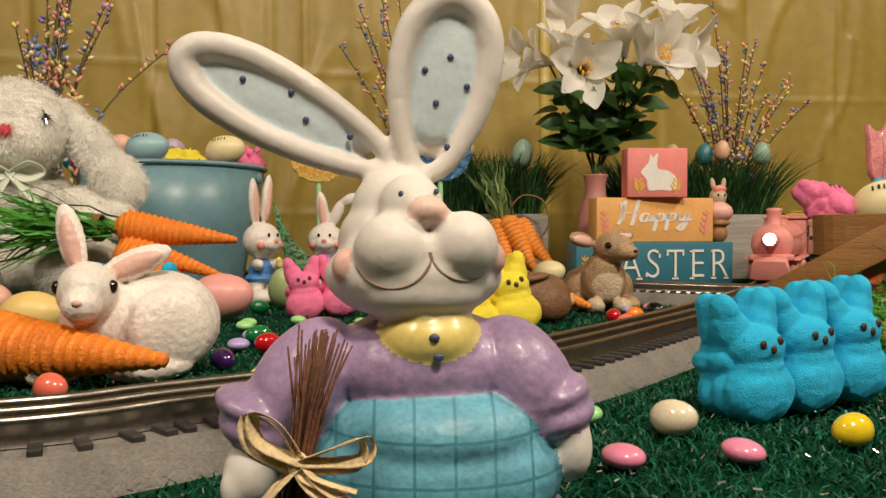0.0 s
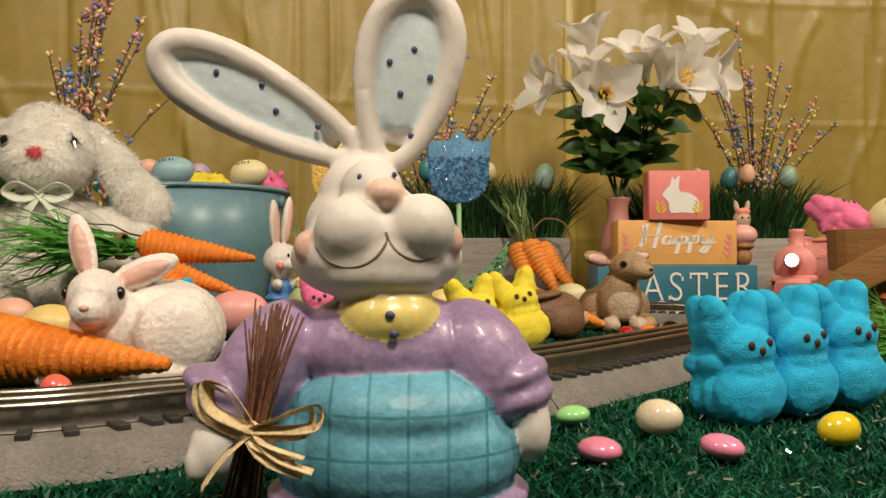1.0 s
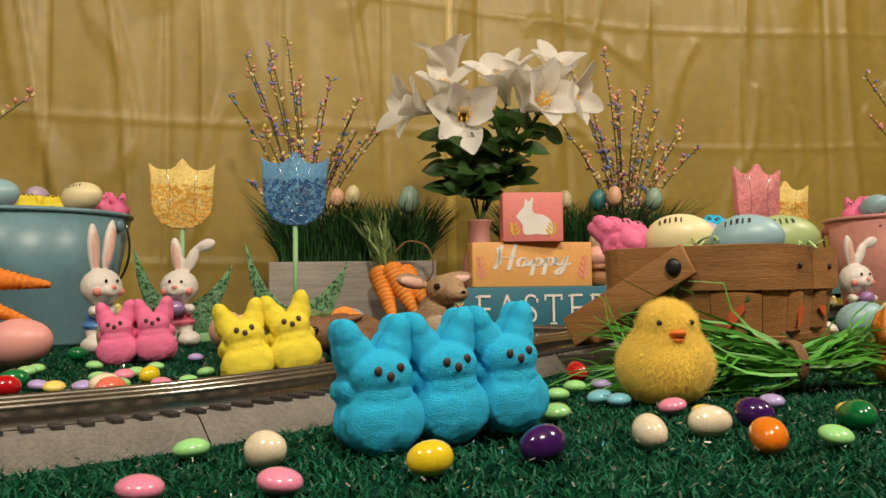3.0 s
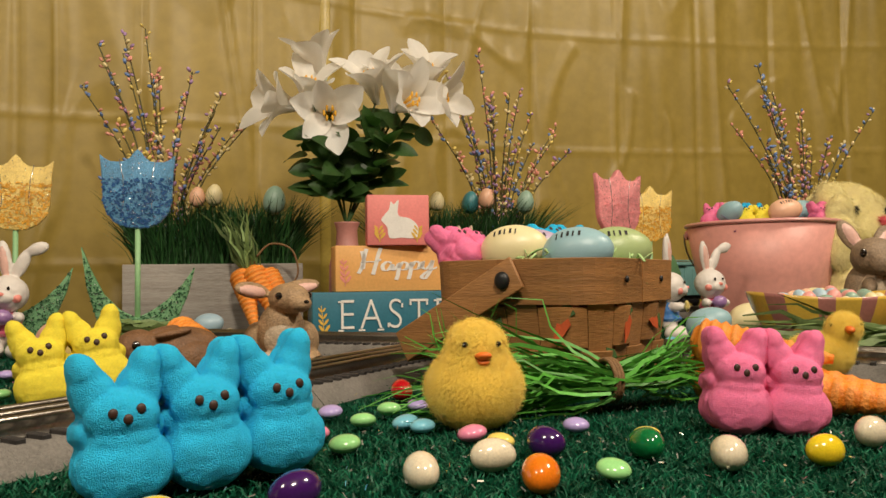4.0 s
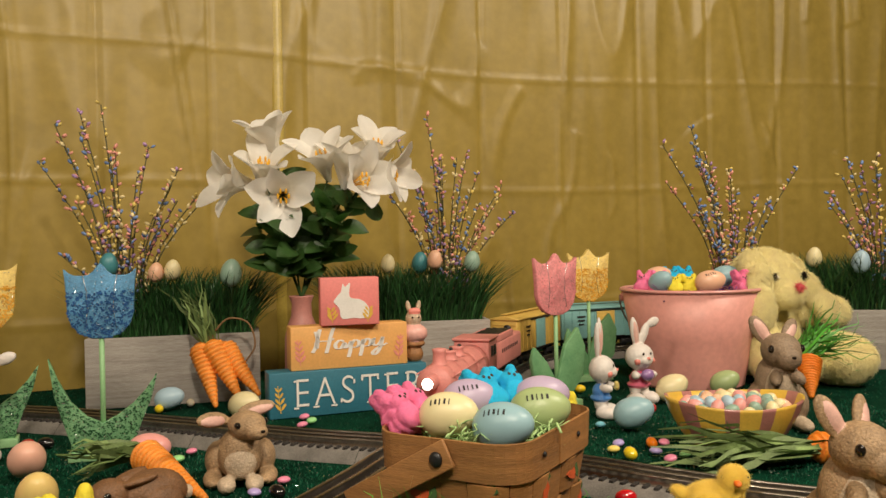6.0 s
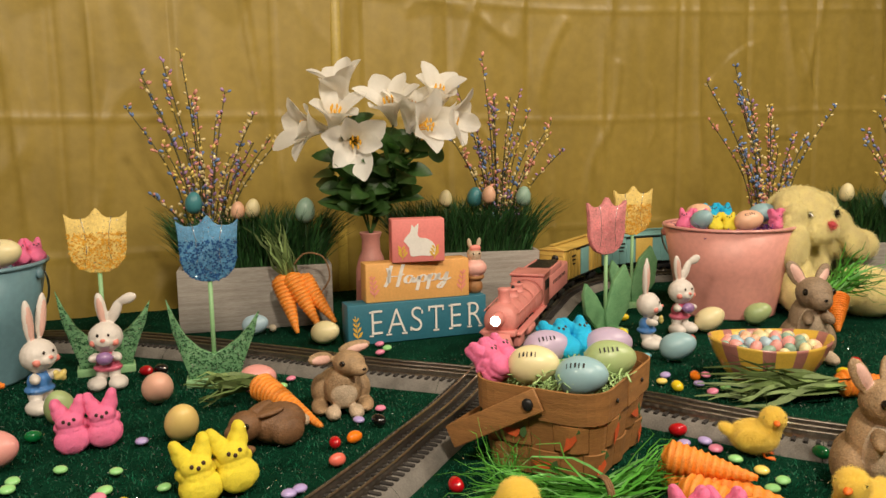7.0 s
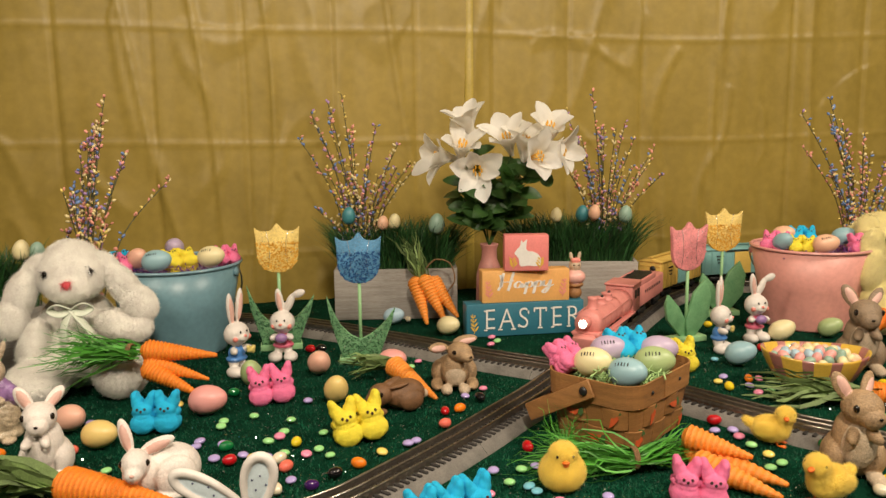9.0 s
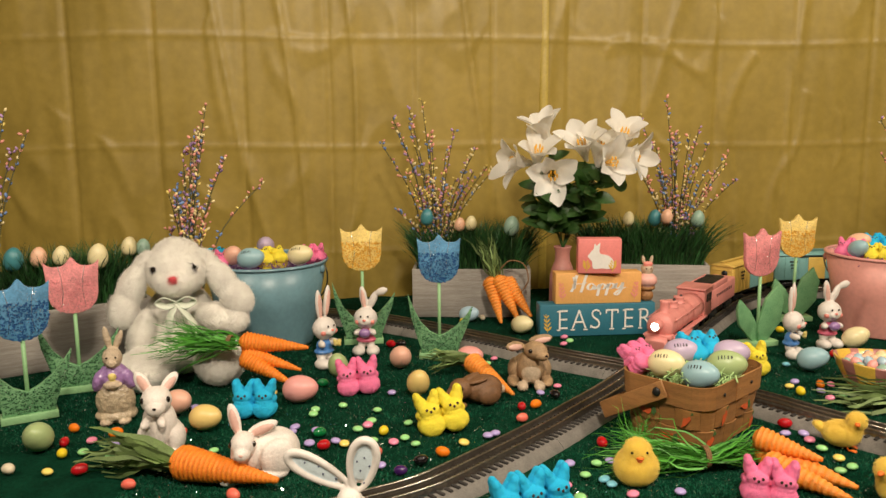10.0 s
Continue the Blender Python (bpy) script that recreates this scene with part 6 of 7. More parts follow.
def rabbit(m, kind, fur_c, belly, ear_in, label, scale=1.0, rough=0.0003, turn=0):
    """Resin rabbits: kind sit (ears back), beg (upright, ears up), lie."""
    mats = [fur_c, belly, ear_in, M["eye"], M["ceramic"]]
    if kind == "sit":
        blobs = [((0, 0.020, 0.027), (0.026, 0.030, 0.027), 0), ((0, -0.006, 0.036), (0.0195, 0.020, 0.031), 0), ((0, -0.018, 0.030), (0.014, 0.010, 0.020), 1), ((0, -0.018, 0.070), (0.0155, 0.020, 0.0160), 0), ((0, -0.034, 0.065), (0.0095, 0.010, 0.0090), 0),
                 ((-0.027, -0.006, 0.079), (0.019, 0.0042, 0.0088), 0, (-14, 8, 14)), ((-0.028, -0.0092, 0.0782), (0.0140, 0.0030, 0.0058), 2, (-14, 8, 14)), ((0.023, 0.002, 0.081), (0.018, 0.0042, 0.0085), 0, (-14, -14, -30)), ((0.0235, -0.0012, 0.0802), (0.013, 0.0030, 0.0056), 2, (-14, -14, -30)),
                 ((-0.012, -0.026, 0.008), (0.008, 0.014, 0.009), 1), ((0.012, -0.026, 0.008), (0.008, 0.014, 0.009), 1), ((-0.024, 0.0, 0.008), (0.009, 0.022, 0.009), 0), ((0.024, 0.0, 0.008), (0.009, 0.022, 0.009), 0), ((-0.020, 0.018, 0.024), (0.012, 0.020, 0.021), 0), ((0.020, 0.018, 0.024), (0.012, 0.020, 0.021), 0)]
        ex = [((-0.0138, -0.025, 0.073), (0.0028, 0.0036, 0.0038), 3), ((0.0138, -0.025, 0.073), (0.0028, 0.0036, 0.0038), 3), ((0, -0.0435, 0.067), (0.0025, 0.0015, 0.0018), 3)]
    elif kind == "beg":
        blobs = [((0, 0.014, 0.028), (0.030, 0.030, 0.029), 0), ((0, 0.002, 0.050), (0.025, 0.022, 0.036), 0), ((0, -0.013, 0.046), (0.019, 0.013, 0.028), 1), ((0, -0.010, 0.089), (0.0220, 0.0235, 0.0205), 0), ((0, -0.028, 0.082), (0.0140, 0.012, 0.0120), 0),
                 ((-0.019, 0.002, 0.112), (0.0098, 0.0045, 0.019), 0, (-10, -30, 0)), ((-0.018, -0.0014, 0.112), (0.0060, 0.0030, 0.014), 2, (-10, -30, 0)), ((0.018, 0.006, 0.110), (0.0088, 0.0045, 0.018), 0, (-25, 42, 0)), ((0.018, 0.0024, 0.108), (0.0058, 0.0030, 0.0135), 2, (-25, 42, 0)),
                 ((-0.011, -0.024, 0.060), (0.007, 0.013, 0.007), 0, (25, 0, -20)), ((0.011, -0.026, 0.062), (0.007, 0.013, 0.007), 0, (25, 0, 25)), ((-0.020, -0.018, 0.007), (0.010, 0.022, 0.008), 1), ((0.020, -0.018, 0.007), (0.010, 0.022, 0.008), 1), ((-0.022, 0.006, 0.026), (0.013, 0.022, 0.022), 0), ((0.022, 0.006, 0.026), (0.013, 0.022, 0.022), 0), ((0, 0.044, 0.016), 0.011, 1)]
        ex = [((-0.0178, -0.0225, 0.093), (0.0032, 0.0040, 0.0046), 3), ((0.0178, -0.0225, 0.093), (0.0032, 0.0040, 0.0046), 3), ((0, -0.0398, 0.085), (0.0026, 0.0015, 0.0018), 3)]
    elif kind == "crouch":
        blobs = [((0, 0.030, 0.030), (0.026, 0.034, 0.030), 0), ((0, 0.000, 0.032), (0.020, 0.024, 0.024), 0), ((0, -0.020, 0.050), (0.0155, 0.019, 0.0165), 0), ((0, -0.035, 0.044), (0.010, 0.010, 0.009), 0), ((0, -0.036, 0.039), (0.007, 0.007, 0.005), 2),
                 ((-0.011, -0.006, 0.078), (0.0075, 0.0040, 0.021), 0, (-8, -14, 0)), ((-0.011, -0.009, 0.077), (0.0045, 0.0028, 0.015), 2, (-8, -14, 0)), ((0.022, -0.006, 0.065), (0.021, 0.0040, 0.0080), 0, (-8, -22, 0)), ((0.022, -0.009, 0.064), (0.015, 0.0028, 0.0050), 2, (-8, -22, 0)),
                 ((-0.014, -0.034, 0.018), (0.008, 0.012, 0.009), 0), ((0.012, -0.028, 0.008), (0.008, 0.014, 0.008), 0), ((0.022, 0.018, 0.008), (0.009, 0.024, 0.008), 0), ((-0.022, 0.018, 0.008), (0.009, 0.024, 0.008), 0), ((0.020, 0.030, 0.028), (0.011, 0.024, 0.024), 0)]
        ex = [((-0.0138, -0.026, 0.053), (0.0028, 0.0036, 0.0038), 3), ((0.0138, -0.026, 0.053), (0.0028, 0.0036, 0.0038), 3), ((0, -0.0445, 0.046), (0.0026, 0.0015, 0.0018), 2)]
    else:
        blobs = [((0, 0.022, 0.024), (0.025, 0.036, 0.025), 0), ((0, -0.022, 0.030), (0.0185, 0.021, 0.0185), 0), ((0, -0.038, 0.025), (0.011, 0.010, 0.010), 0), ((-0.012, 0.004, 0.045), (0.0075, 0.019, 0.0040), 0, (10, 0, 12)), ((0.013, 0.004, 0.044), (0.0075, 0.019, 0.0040), 0, (10, 0, -12)),
                 ((0, 0.058, 0.018), 0.008, 1), ((-0.016, -0.030, 0.006), (0.007, 0.012, 0.006), 0), ((0.016, -0.030, 0.006), (0.007, 0.012, 0.006), 0), ((0.020, 0.024, 0.018), (0.012, 0.022, 0.018), 0), ((-0.020, 0.024, 0.018), (0.012, 0.022, 0.018), 0)]
        ex = [((-0.0166, -0.029, 0.035), (0.0028, 0.0040, 0.0042), 3), ((0.0166, -0.029, 0.035), (0.0028, 0.0040, 0.0042), 3)]
    tz = {"sit": 0.055, "beg": 0.074, "crouch": 0.034, "lie": 9}[kind]
    about = Matrix.Translation((0, -0.006, 0)) @ Matrix.Rotation(radians(turn), 4, "Z") @ Matrix.Translation((0, 0.006, 0))

    def swung(b):
        c, r, mi, *rot = b
        head = c[2] > tz and not (kind == "crouch" and c[1] > 0.02)
        if not head:
            return b
        e = rot[0] if rot else (0, 0, 0)
        return (tuple(about @ Vector(c)), r, mi, (e[0], e[1], e[2] + turn))

    blobs, ex = [swung(b) for b in blobs], [swung(b) for b in ex]
    ob = fuse("rabbit_figurine", blobs, mats, 0.0012, 2, rough, 330, extra=ex)
    ob.matrix_world = m @ Matrix.Scale(scale, 4)
    return tagged(ob, label, "figurine", "resin rabbits")


M["tan"] = mat("tan_resin", (0.38, 0.25, 0.135), 0.6, 0.28, 60, 0.7, 500)
M["tan_light"] = mat("tan_light", (0.56, 0.44, 0.31), 0.6, 0.2, 80, 0.7, 500)
M["dark_fur"] = mat("dark_resin", (0.20, 0.098, 0.042), 0.55, 0.25, 60, 0.6, 500)
M["grey_fur"] = mat("grey_resin", (0.29, 0.205, 0.130), 0.6, 0.25, 60, 0.7, 500)
M["white_resin"] = mat("white_resin", (0.80, 0.73, 0.67), 0.45, 0.1, 60, 0.35, 300)
rabbit(pose(0.166, 0.828, 0, 0, 0, 4) @ Matrix.Diagonal((1.16, 1.1, 0.93, 1)), "sit", M["tan"], M["tan_light"], M["ear_pink"], "tan resin rabbit sitting on the grass with ears back", turn=32)
rabbit(pose(0.076, 0.730, 0, 0, 0, -58), "lie", M["dark_fur"], M["tan_light"], M["ear_pink"], "dark brown resin rabbit lying beside a straw carrot", 0.9)
rabbit(pose(-0.178, 0.440, 0, 0, 0, -55), "crouch", M["white_resin"], M["white_resin"], M["ear_pink"], "white resin rabbit crouching on the grass beside a carrot", turn=68)
rabbit(pose(-0.322, 0.495, 0, 0, 0, 10), "beg", M["white_resin"], M["white_resin"], M["ear_pink"], "white resin rabbit sitting up with raised paws", 0.90, turn=10)
rabbit(pose(0.640, 0.500, 0, 0, 0, -8), "beg", M["tan"], M["tan_light"], M["ear_pink"], "light tan resin rabbit sitting up on the grass", 1.02, turn=22)
rabbit(pose(0.845, 0.915, 0, 0, 0, -12), "beg", M["grey_fur"], M["tan_light"], M["ear_pink"], "grey-brown resin rabbit sitting up beside the pink pail", 1.14, turn=6)
# the rabbit in a purple coat
M["gown"] = mat("glazed_gown", (0.50, 0.40, 0.27), 0.3, 0.3, 90, 0.8, 260, coat=0.4)
lady = fuse("rabbit_figurine", [((0, 0, 0.030), (0.027, 0.022, 0.032), 1), ((0, 0, 0.010), (0.029, 0.024, 0.011), 1), ((0, 0, 0.066), (0.021, 0.016, 0.020), 2), ((-0.020, -0.004, 0.062), (0.008, 0.011, 0.016), 2, (0, 20, 0)), ((0.020, -0.004, 0.062), (0.008, 0.011, 0.016), 2, (0, -20, 0)),
                                ((0, -0.018, 0.058), (0.013, 0.007, 0.006), 0), ((0, -0.004, 0.094), (0.0135, 0.014, 0.015), 0), ((0, -0.016, 0.089), (0.007, 0.006, 0.006), 0), ((-0.006, 0.002, 0.122), (0.005, 0.004, 0.018), 0, (0, -10, 0)), ((0.009, 0.002, 0.118), (0.005, 0.004, 0.015), 0, (0, 22, 0)),
                                ((-0.012, -0.016, 0.004), (0.009, 0.012, 0.005), 0), ((0.012, -0.016, 0.004), (0.009, 0.012, 0.005), 0), ((0.0, -0.019, 0.070), (0.006, 0.004, 0.006), 3)],
            [M["tan_light"], M["gown"], M["lilac_glaze"], M["yellow_glaze"], M["eye"]], 0.0012, 2, 0.0009, 260, extra=[((-0.006, -0.0165, 0.097), 0.0014, 4), ((0.006, -0.0165, 0.097), 0.0014, 4)])
lady.matrix_world = pose(-0.448, 0.612, 0, 0, 0, 22) @ Matrix.Scale(1.04, 4)
tagged(lady, "glazed rabbit figurine in a purple coat and pale gown", "figurine")
# the little one on a cone, on the blue block
M["cone"] = mat("wafer_cone", (0.36, 0.17, 0.06), 0.6, 0.2, 90, 0.6, 300)
M["icing"] = mat("pink_icing", (0.80, 0.44, 0.38), 0.4, 0.08, 80)
ice = fuse("rabbit_figurine", [((0, 0, 0.010), (0.0125, 0.012, 0.012), 1), ((0, 0, 0.024), (0.0155, 0.014, 0.006), 1), ((0, -0.002, 0.038), (0.0185, 0.016, 0.0135), 2), ((0, 0, 0.058), (0.011, 0.011, 0.012), 0), ((-0.007, 0, 0.074), (0.0035, 0.003, 0.009), 0, (0, -12, 0)), ((0.007, 0, 0.074), (0.0035, 0.003, 0.009), 0, (0, 12, 0)), ((0, -0.006, 0.068), (0.009, 0.004, 0.005), 3)],
           [M["tan_light"], M["cone"], M["icing"], M["cheek"], M["eye"]], 0.0011, 2, extra=[((-0.0045, -0.0105, 0.060), 0.0013, 4), ((0.0045, -0.0105, 0.060), 0.0013, 4)])
ice.matrix_world = pose(0.404, 1.198, 0.0662, 0, 0, 8) @ Matrix.Scale(1.15, 4)
tagged(ice, "small rabbit figurine on an ice cream cone", "figurine")

# ---- plush rabbits and chicks ----
M["plush_white"] = mat("cream_plush", (0.94, 0.89, 0.82), 0.9, 0.10, 50, 0.5, 300, sheen=0.3)
M["plush_yellow"] = mat("yellow_plush", (0.96, 0.82, 0.40), 0.9, 0.10, 50, 0.5, 300, sheen=0.3)
M["nose_pink"] = mat("plush_nose", (0.75, 0.10, 0.12), 0.5, 0.08, 90)
M["satin"] = mat("satin_bow", (0.66, 0.70, 0.58), 0.35, 0.06, 60, 0.2, 200)


def plush(m, fabric, label, pose_kind):
    if pose_kind == "sit":
        blobs = [((0, 0.015, 0.085), (0.070, 0.058, 0.085), 0), ((0, 0.0, 0.055), (0.066, 0.055, 0.055), 0), ((0, -0.020, 0.203), (0.058, 0.052, 0.049), 0), ((-0.002, -0.056, 0.186), (0.035, 0.028, 0.026), 0), ((0, -0.012, 0.228), (0.044, 0.040, 0.033), 0),
                 ((-0.068, -0.030, 0.085), (0.024, 0.028, 0.052), 0, (10, 18, 0)), ((0.072, -0.030, 0.112), (0.046, 0.026, 0.026), 0, (0, 14, 0)), ((0.102, -0.036, 0.106), (0.024, 0.023, 0.024), 0),
                 ((-0.058, -0.085, 0.036), (0.050, 0.060, 0.036), 0), ((0.072, -0.088, 0.042), (0.046, 0.052, 0.042), 0)]
        ears = [[((-0.054, -0.020, 0.214), (0.020, 0.018, 0.030), 0, (0, 38, 0)), ((-0.080, -0.030, 0.174), (0.024, 0.016, 0.046), 0, (0, 22, 0)), ((-0.096, -0.034, 0.136), (0.027, 0.016, 0.036), 0, (0, 12, 0))],
                [((0.054, -0.020, 0.214), (0.020, 0.018, 0.030), 0, (0, -38, 0)), ((0.082, -0.032, 0.180), (0.024, 0.016, 0.044), 0, (0, -32, 0)), ((0.106, -0.038, 0.148), (0.028, 0.016, 0.035), 0, (0, -36, 0))]]
        nose_at, eyes = (-0.002, -0.0835, 0.196), ((-0.036, -0.060, 0.212), (0.033, -0.060, 0.213))
    else:
        blobs = [((0.02, 0.03, 0.070), (0.075, 0.060, 0.070), 0), ((0, -0.01, 0.158), (0.060, 0.052, 0.051), 0), ((0.008, -0.046, 0.140), (0.036, 0.026, 0.027), 0),
                 ((0.092, 0.0, 0.105), (0.062, 0.030, 0.026), 0, (0, 4, 0)), ((0.150, -0.005, 0.100), (0.030, 0.028, 0.026), 0), ((-0.045, -0.05, 0.060), (0.026, 0.030, 0.050), 0), ((0.060, -0.10, 0.040), (0.045, 0.055, 0.040), 0), ((-0.03, -0.08, 0.035), (0.045, 0.055, 0.036), 0)]
        ears = [[((-0.046, -0.030, 0.186), (0.020, 0.016, 0.022), 0, (0, 20, 0)), ((-0.058, -0.058, 0.150), (0.022, 0.013, 0.040), 0, (8, 8, 0)), ((-0.062, -0.070, 0.115), (0.024, 0.013, 0.036), 0, (6, 2, 0))],
                [((0.058, -0.012, 0.172), (0.018, 0.016, 0.026), 0, (0, -30, 0)), ((0.078, -0.030, 0.138), (0.020, 0.012, 0.040), 0, (0, -36, 0)), ((0.098, -0.040, 0.112), (0.022, 0.012, 0.030), 0, (0, -42, 0))]]
        nose_at, eyes = (0.009, -0.0735, 0.150), ((-0.024, -0.056, 0.166), (0.038, -0.054, 0.166))
    ob = fuse("plush_rabbit", blobs, [fabric, M["nose_pink"], M["eye"]], 0.0035, 3, 0.0016, 34,
              extra=[(nose_at, (0.0065, 0.005, 0.005), 1)] + [(e, (0.0045, 0.0035, 0.0052), 2) for e in eyes])
    fur(ob, 110000, 0.0100, 0.45, 0.00040, 0.42)
    for e in ears:
        fur(fuse("ear", e, [fabric], 0.0030, 3, 0.0010, 34, parent=ob), 22000, 0.009, 0.45, 0.00040, 0.40)
    ob.matrix_world = m
    return tagged(ob, label, "plush toy", "plush rabbits")


plush(pose(-0.450, 0.848, 0, 0, 0, 20) @ Matrix.Scale(0.93, 4), M["plush_white"], "white long-eared plush rabbit sitting before a planter", "sit")
plush(pose(1.030, 1.254, 0, 0, 0, 12) @ Matrix.Scale(1.10, 4), M["plush_yellow"], "pale yellow plush rabbit sitting beside the pink pail", "slump")
t = thing("satin_bow", pose(-0.427, 0.786, 0.141, 0, 0, 20), "cream satin bow round the plush rabbit's neck", "bow")
bm = bmesh.new()
for pts, w in (([(0, 0, 0), (-0.018, -0.006, 0.010), (-0.030, -0.002, 0.002), (-0.016, -0.004, -0.006), (0, 0, 0)], 0.007), ([(0, 0, 0), (0.018, -0.006, 0.010), (0.030, -0.002, 0.002), (0.016, -0.004, -0.006), (0, 0, 0)], 0.007), ([(0, 0, 0), (-0.010, -0.012, -0.022), (-0.012, -0.016, -0.045)], 0.008), ([(0, 0, 0), (0.016, -0.010, -0.018), (0.030, -0.012, -0.038)], 0.008)):
    tube(bm, spline(pts, 6), w, 8, flat=0.2)
part("ribbon", bm, M["satin"], t)
M["chick"] = mat("chick_fluff", (0.95, 0.70, 0.11), 0.9, 0.08, 60, sheen=0.4)
M["beak"] = mat("beak", (0.80, 0.17, 0.015), 0.5, 0.1, 90)


def chick(m, kind, where, turn=0):
    """Fluffy chicks: front (plump, upright) or side (standing, tail out); turn swings the head."""
    if kind == "front":
        blobs = [((0, 0.002, 0.025), (0.0280, 0.0270, 0.0250), 0), ((0, -0.001, 0.036), (0.0215, 0.0205, 0.0200), 0), ((0, -0.003, 0.0495), (0.0172, 0.0168, 0.0160), 0)]
        beak = [((0, -0.0205, 0.0455), (0.0050, 0.0055, 0.0024), 0, (-12, 0, 0)), ((0, -0.0198, 0.0425), (0.0038, 0.0040, 0.0018), 0, (14, 0, 0))]
        eyes = [(-0.0095, -0.0172, 0.0520), (0.0095, -0.0172, 0.0520)]
        feet = []
    else:
        blobs = [((0, 0.008, 0.024), (0.0200, 0.0280, 0.0195), 0), ((0, -0.008, 0.034), (0.0140, 0.0140, 0.0160), 0), ((0, 0.036, 0.029), (0.0085, 0.0140, 0.0060), 0, (28, 0, 0)), ((-0.016, 0.012, 0.026), (0.0065, 0.0190, 0.0115), 0), ((0.016, 0.012, 0.026), (0.0065, 0.0190, 0.0115), 0)]
        head = Matrix.Translation((0, -0.012, 0)) @ Matrix.Rotation(radians(turn), 4, "Z") @ Matrix.Translation((0, 0.012, 0))
        blobs.append((tuple(head @ Vector((0, -0.014, 0.0475))), (0.0140, 0.0145, 0.0138), 0))
        beak = [(tuple(head @ Vector((0, -0.0295, 0.0475))), (0.0040, 0.0062, 0.0030), 0, (8, 0, turn))]
        eyes = [tuple(head @ Vector((sd * 0.0118, -0.0195, 0.0510))) for sd in (-1, 1)]
        feet = [-0.009, 0.009]
    ob = fuse("toy_chick", blobs, [M["chick"]], 0.0015, 5, 0.0003, 90)
    fur(ob, 110000, 0.0034, 0.25, 0.00008, 0.6, seed=3)
    bm = bmesh.new()
    for c, r, mi, rot in beak:
        ball(bm, c, r, mi, rot, 12, 8)
    part("beak", bm, M["beak"], ob, "orange beak")
    for e in eyes:
        bm = bmesh.new()
        ball(bm, e, 0.0018, u=10, v=8)
        part("eye", bm, M["eye"], ob, "small black eye")
    for x in feet:
        bm = bmesh.new()
        for a in (-28, 0, 28):
            ball(bm, (x + 0.004 * math.sin(radians(a)), -0.010, 0.0012), (0.0016, 0.0070, 0.0012), 0, (0, 0, a), 8, 6)
        tube(bm, [(x, -0.004, 0.001), (x, -0.001, 0.010)], 0.0014, 6)
        part("foot", bm, M["beak"], ob, "orange foot")
    ob.matrix_world = m
    return tagged(ob, "fluffy yellow toy chick with an orange beak " + where, "toy chick", "toy chicks")


chick(pose(0.296, 0.467, 0, 0, 0, 4) @ Matrix.Diagonal((0.94, 0.94, 0.90, 1)), "front", "before the basket")
chick(pose(0.588, 0.602, 0, 0, 0, 66) @ Matrix.Scale(0.86, 4), "side", "beside the track", -82)
chick(pose(0.580, 0.440, 0, 0, 0, -62) @ Matrix.Scale(0.95, 4), "side", "on the grass", 14)

# ---- the train ----
TRAIN_HEAD = 0.908


def wheel(parent, x, y, r, material):
    bm = bmesh.new()
    s = -1 if y > 0 else 1
    lathe(bm, [(0, -0.003), (r * 0.3, -0.003), (r * 0.75, -0.002), (r, -0.002), (r, 0.001), (r * 1.12, 0.001), (r * 1.12, 0.003), (0, 0.003)], 20, pose(x, y, 0.0223 + r, 90 * s, 0, 0))
    part("wheel", bm, material, parent)


def at_track(mid):
    p, d = on_track(mid)
    return Matrix.Translation(p) @ Matrix.Rotation(math.atan2(-d.y, -d.x), 4, "Z")


def rib_row(t, n, x0, x1, y, z, h, material, name="rib"):
    bm = bmesh.new()
    box(bm, 0, 0, 0, 0.0012, 0.0012, h, 0)
    first = None
    for i in range(n):
        m = pose(x0 + (x1 - x0) * i / (n - 1), y, z)
        if first is None:
            first = part(name, bm, material, t, smooth=False)
            first.matrix_basis = m
        else:
            again(first, name, t, m)


def truck(t, x):
    bm = bmesh.new()
    for s in (-1, 1):
        box(bm, x, s * 0.021, 0.032, 0.042, 0.004, 0.008, 0.001)
    box(bm, x, 0, 0.034, 0.010, 0.040, 0.006, 0.001)
    part("truck_frame", bm, M["black_metal"], t)
    for dx in (-0.013, 0.013):
        for s in (-1, 1):
            wheel(t, x + dx, s * 0.0165, 0.0075, M["black_metal"])


# locomotive; it looks along +x of its own frame
s = TRAIN_HEAD
LOCO = 0.262
t = thing("toy_locomotive", at_track(s + LOCO / 2), "pink toy steam locomotive with a lit headlamp on the track", "toy train", "toy train cars")
bm = bmesh.new()
lathe(bm, [(0, 0.132), (0.012, 0.132), (0.018, 0.129), (0.0235, 0.126), (0.0245, 0.120), (0.0245, 0.0), (0.0275, -0.035), (0.0275, -0.075), (0, -0.075)], 36, pose(0, 0, 0.066, 0, 90, 0))
part("boiler", bm, M["loco_pink"], t)
for x in (0.100, 0.065, 0.030, -0.005, -0.04):
    bm = bmesh.new()
    lathe(bm, [(0.0252 + 0.003 * (x < 0), -0.0015), (0.0262 + 0.003 * (x < 0), 0), (0.0252 + 0.003 * (x < 0), 0.0015)], 32, pose(x, 0, 0.066, 0, 90, 0))
    part("boiler_band", bm, M["loco_pink"], t)
bm = bmesh.new()
lathe(bm, [(0, 0.016), (0.0085, 0.016), (0.010, 0.014), (0.010, -0.014), (0, -0.014)], 20, pose(0.136, 0, 0.072, 0, 90, 0))
hl = part("headlamp", bm, M["loco_pink"], t)
bm = bmesh.new()
ball(bm, (0.1515, 0, 0.072), (0.003, 0.0075, 0.0075), u=16, v=10)
part("lens", bm, M["lamp_on"], hl, "lit headlamp lens")
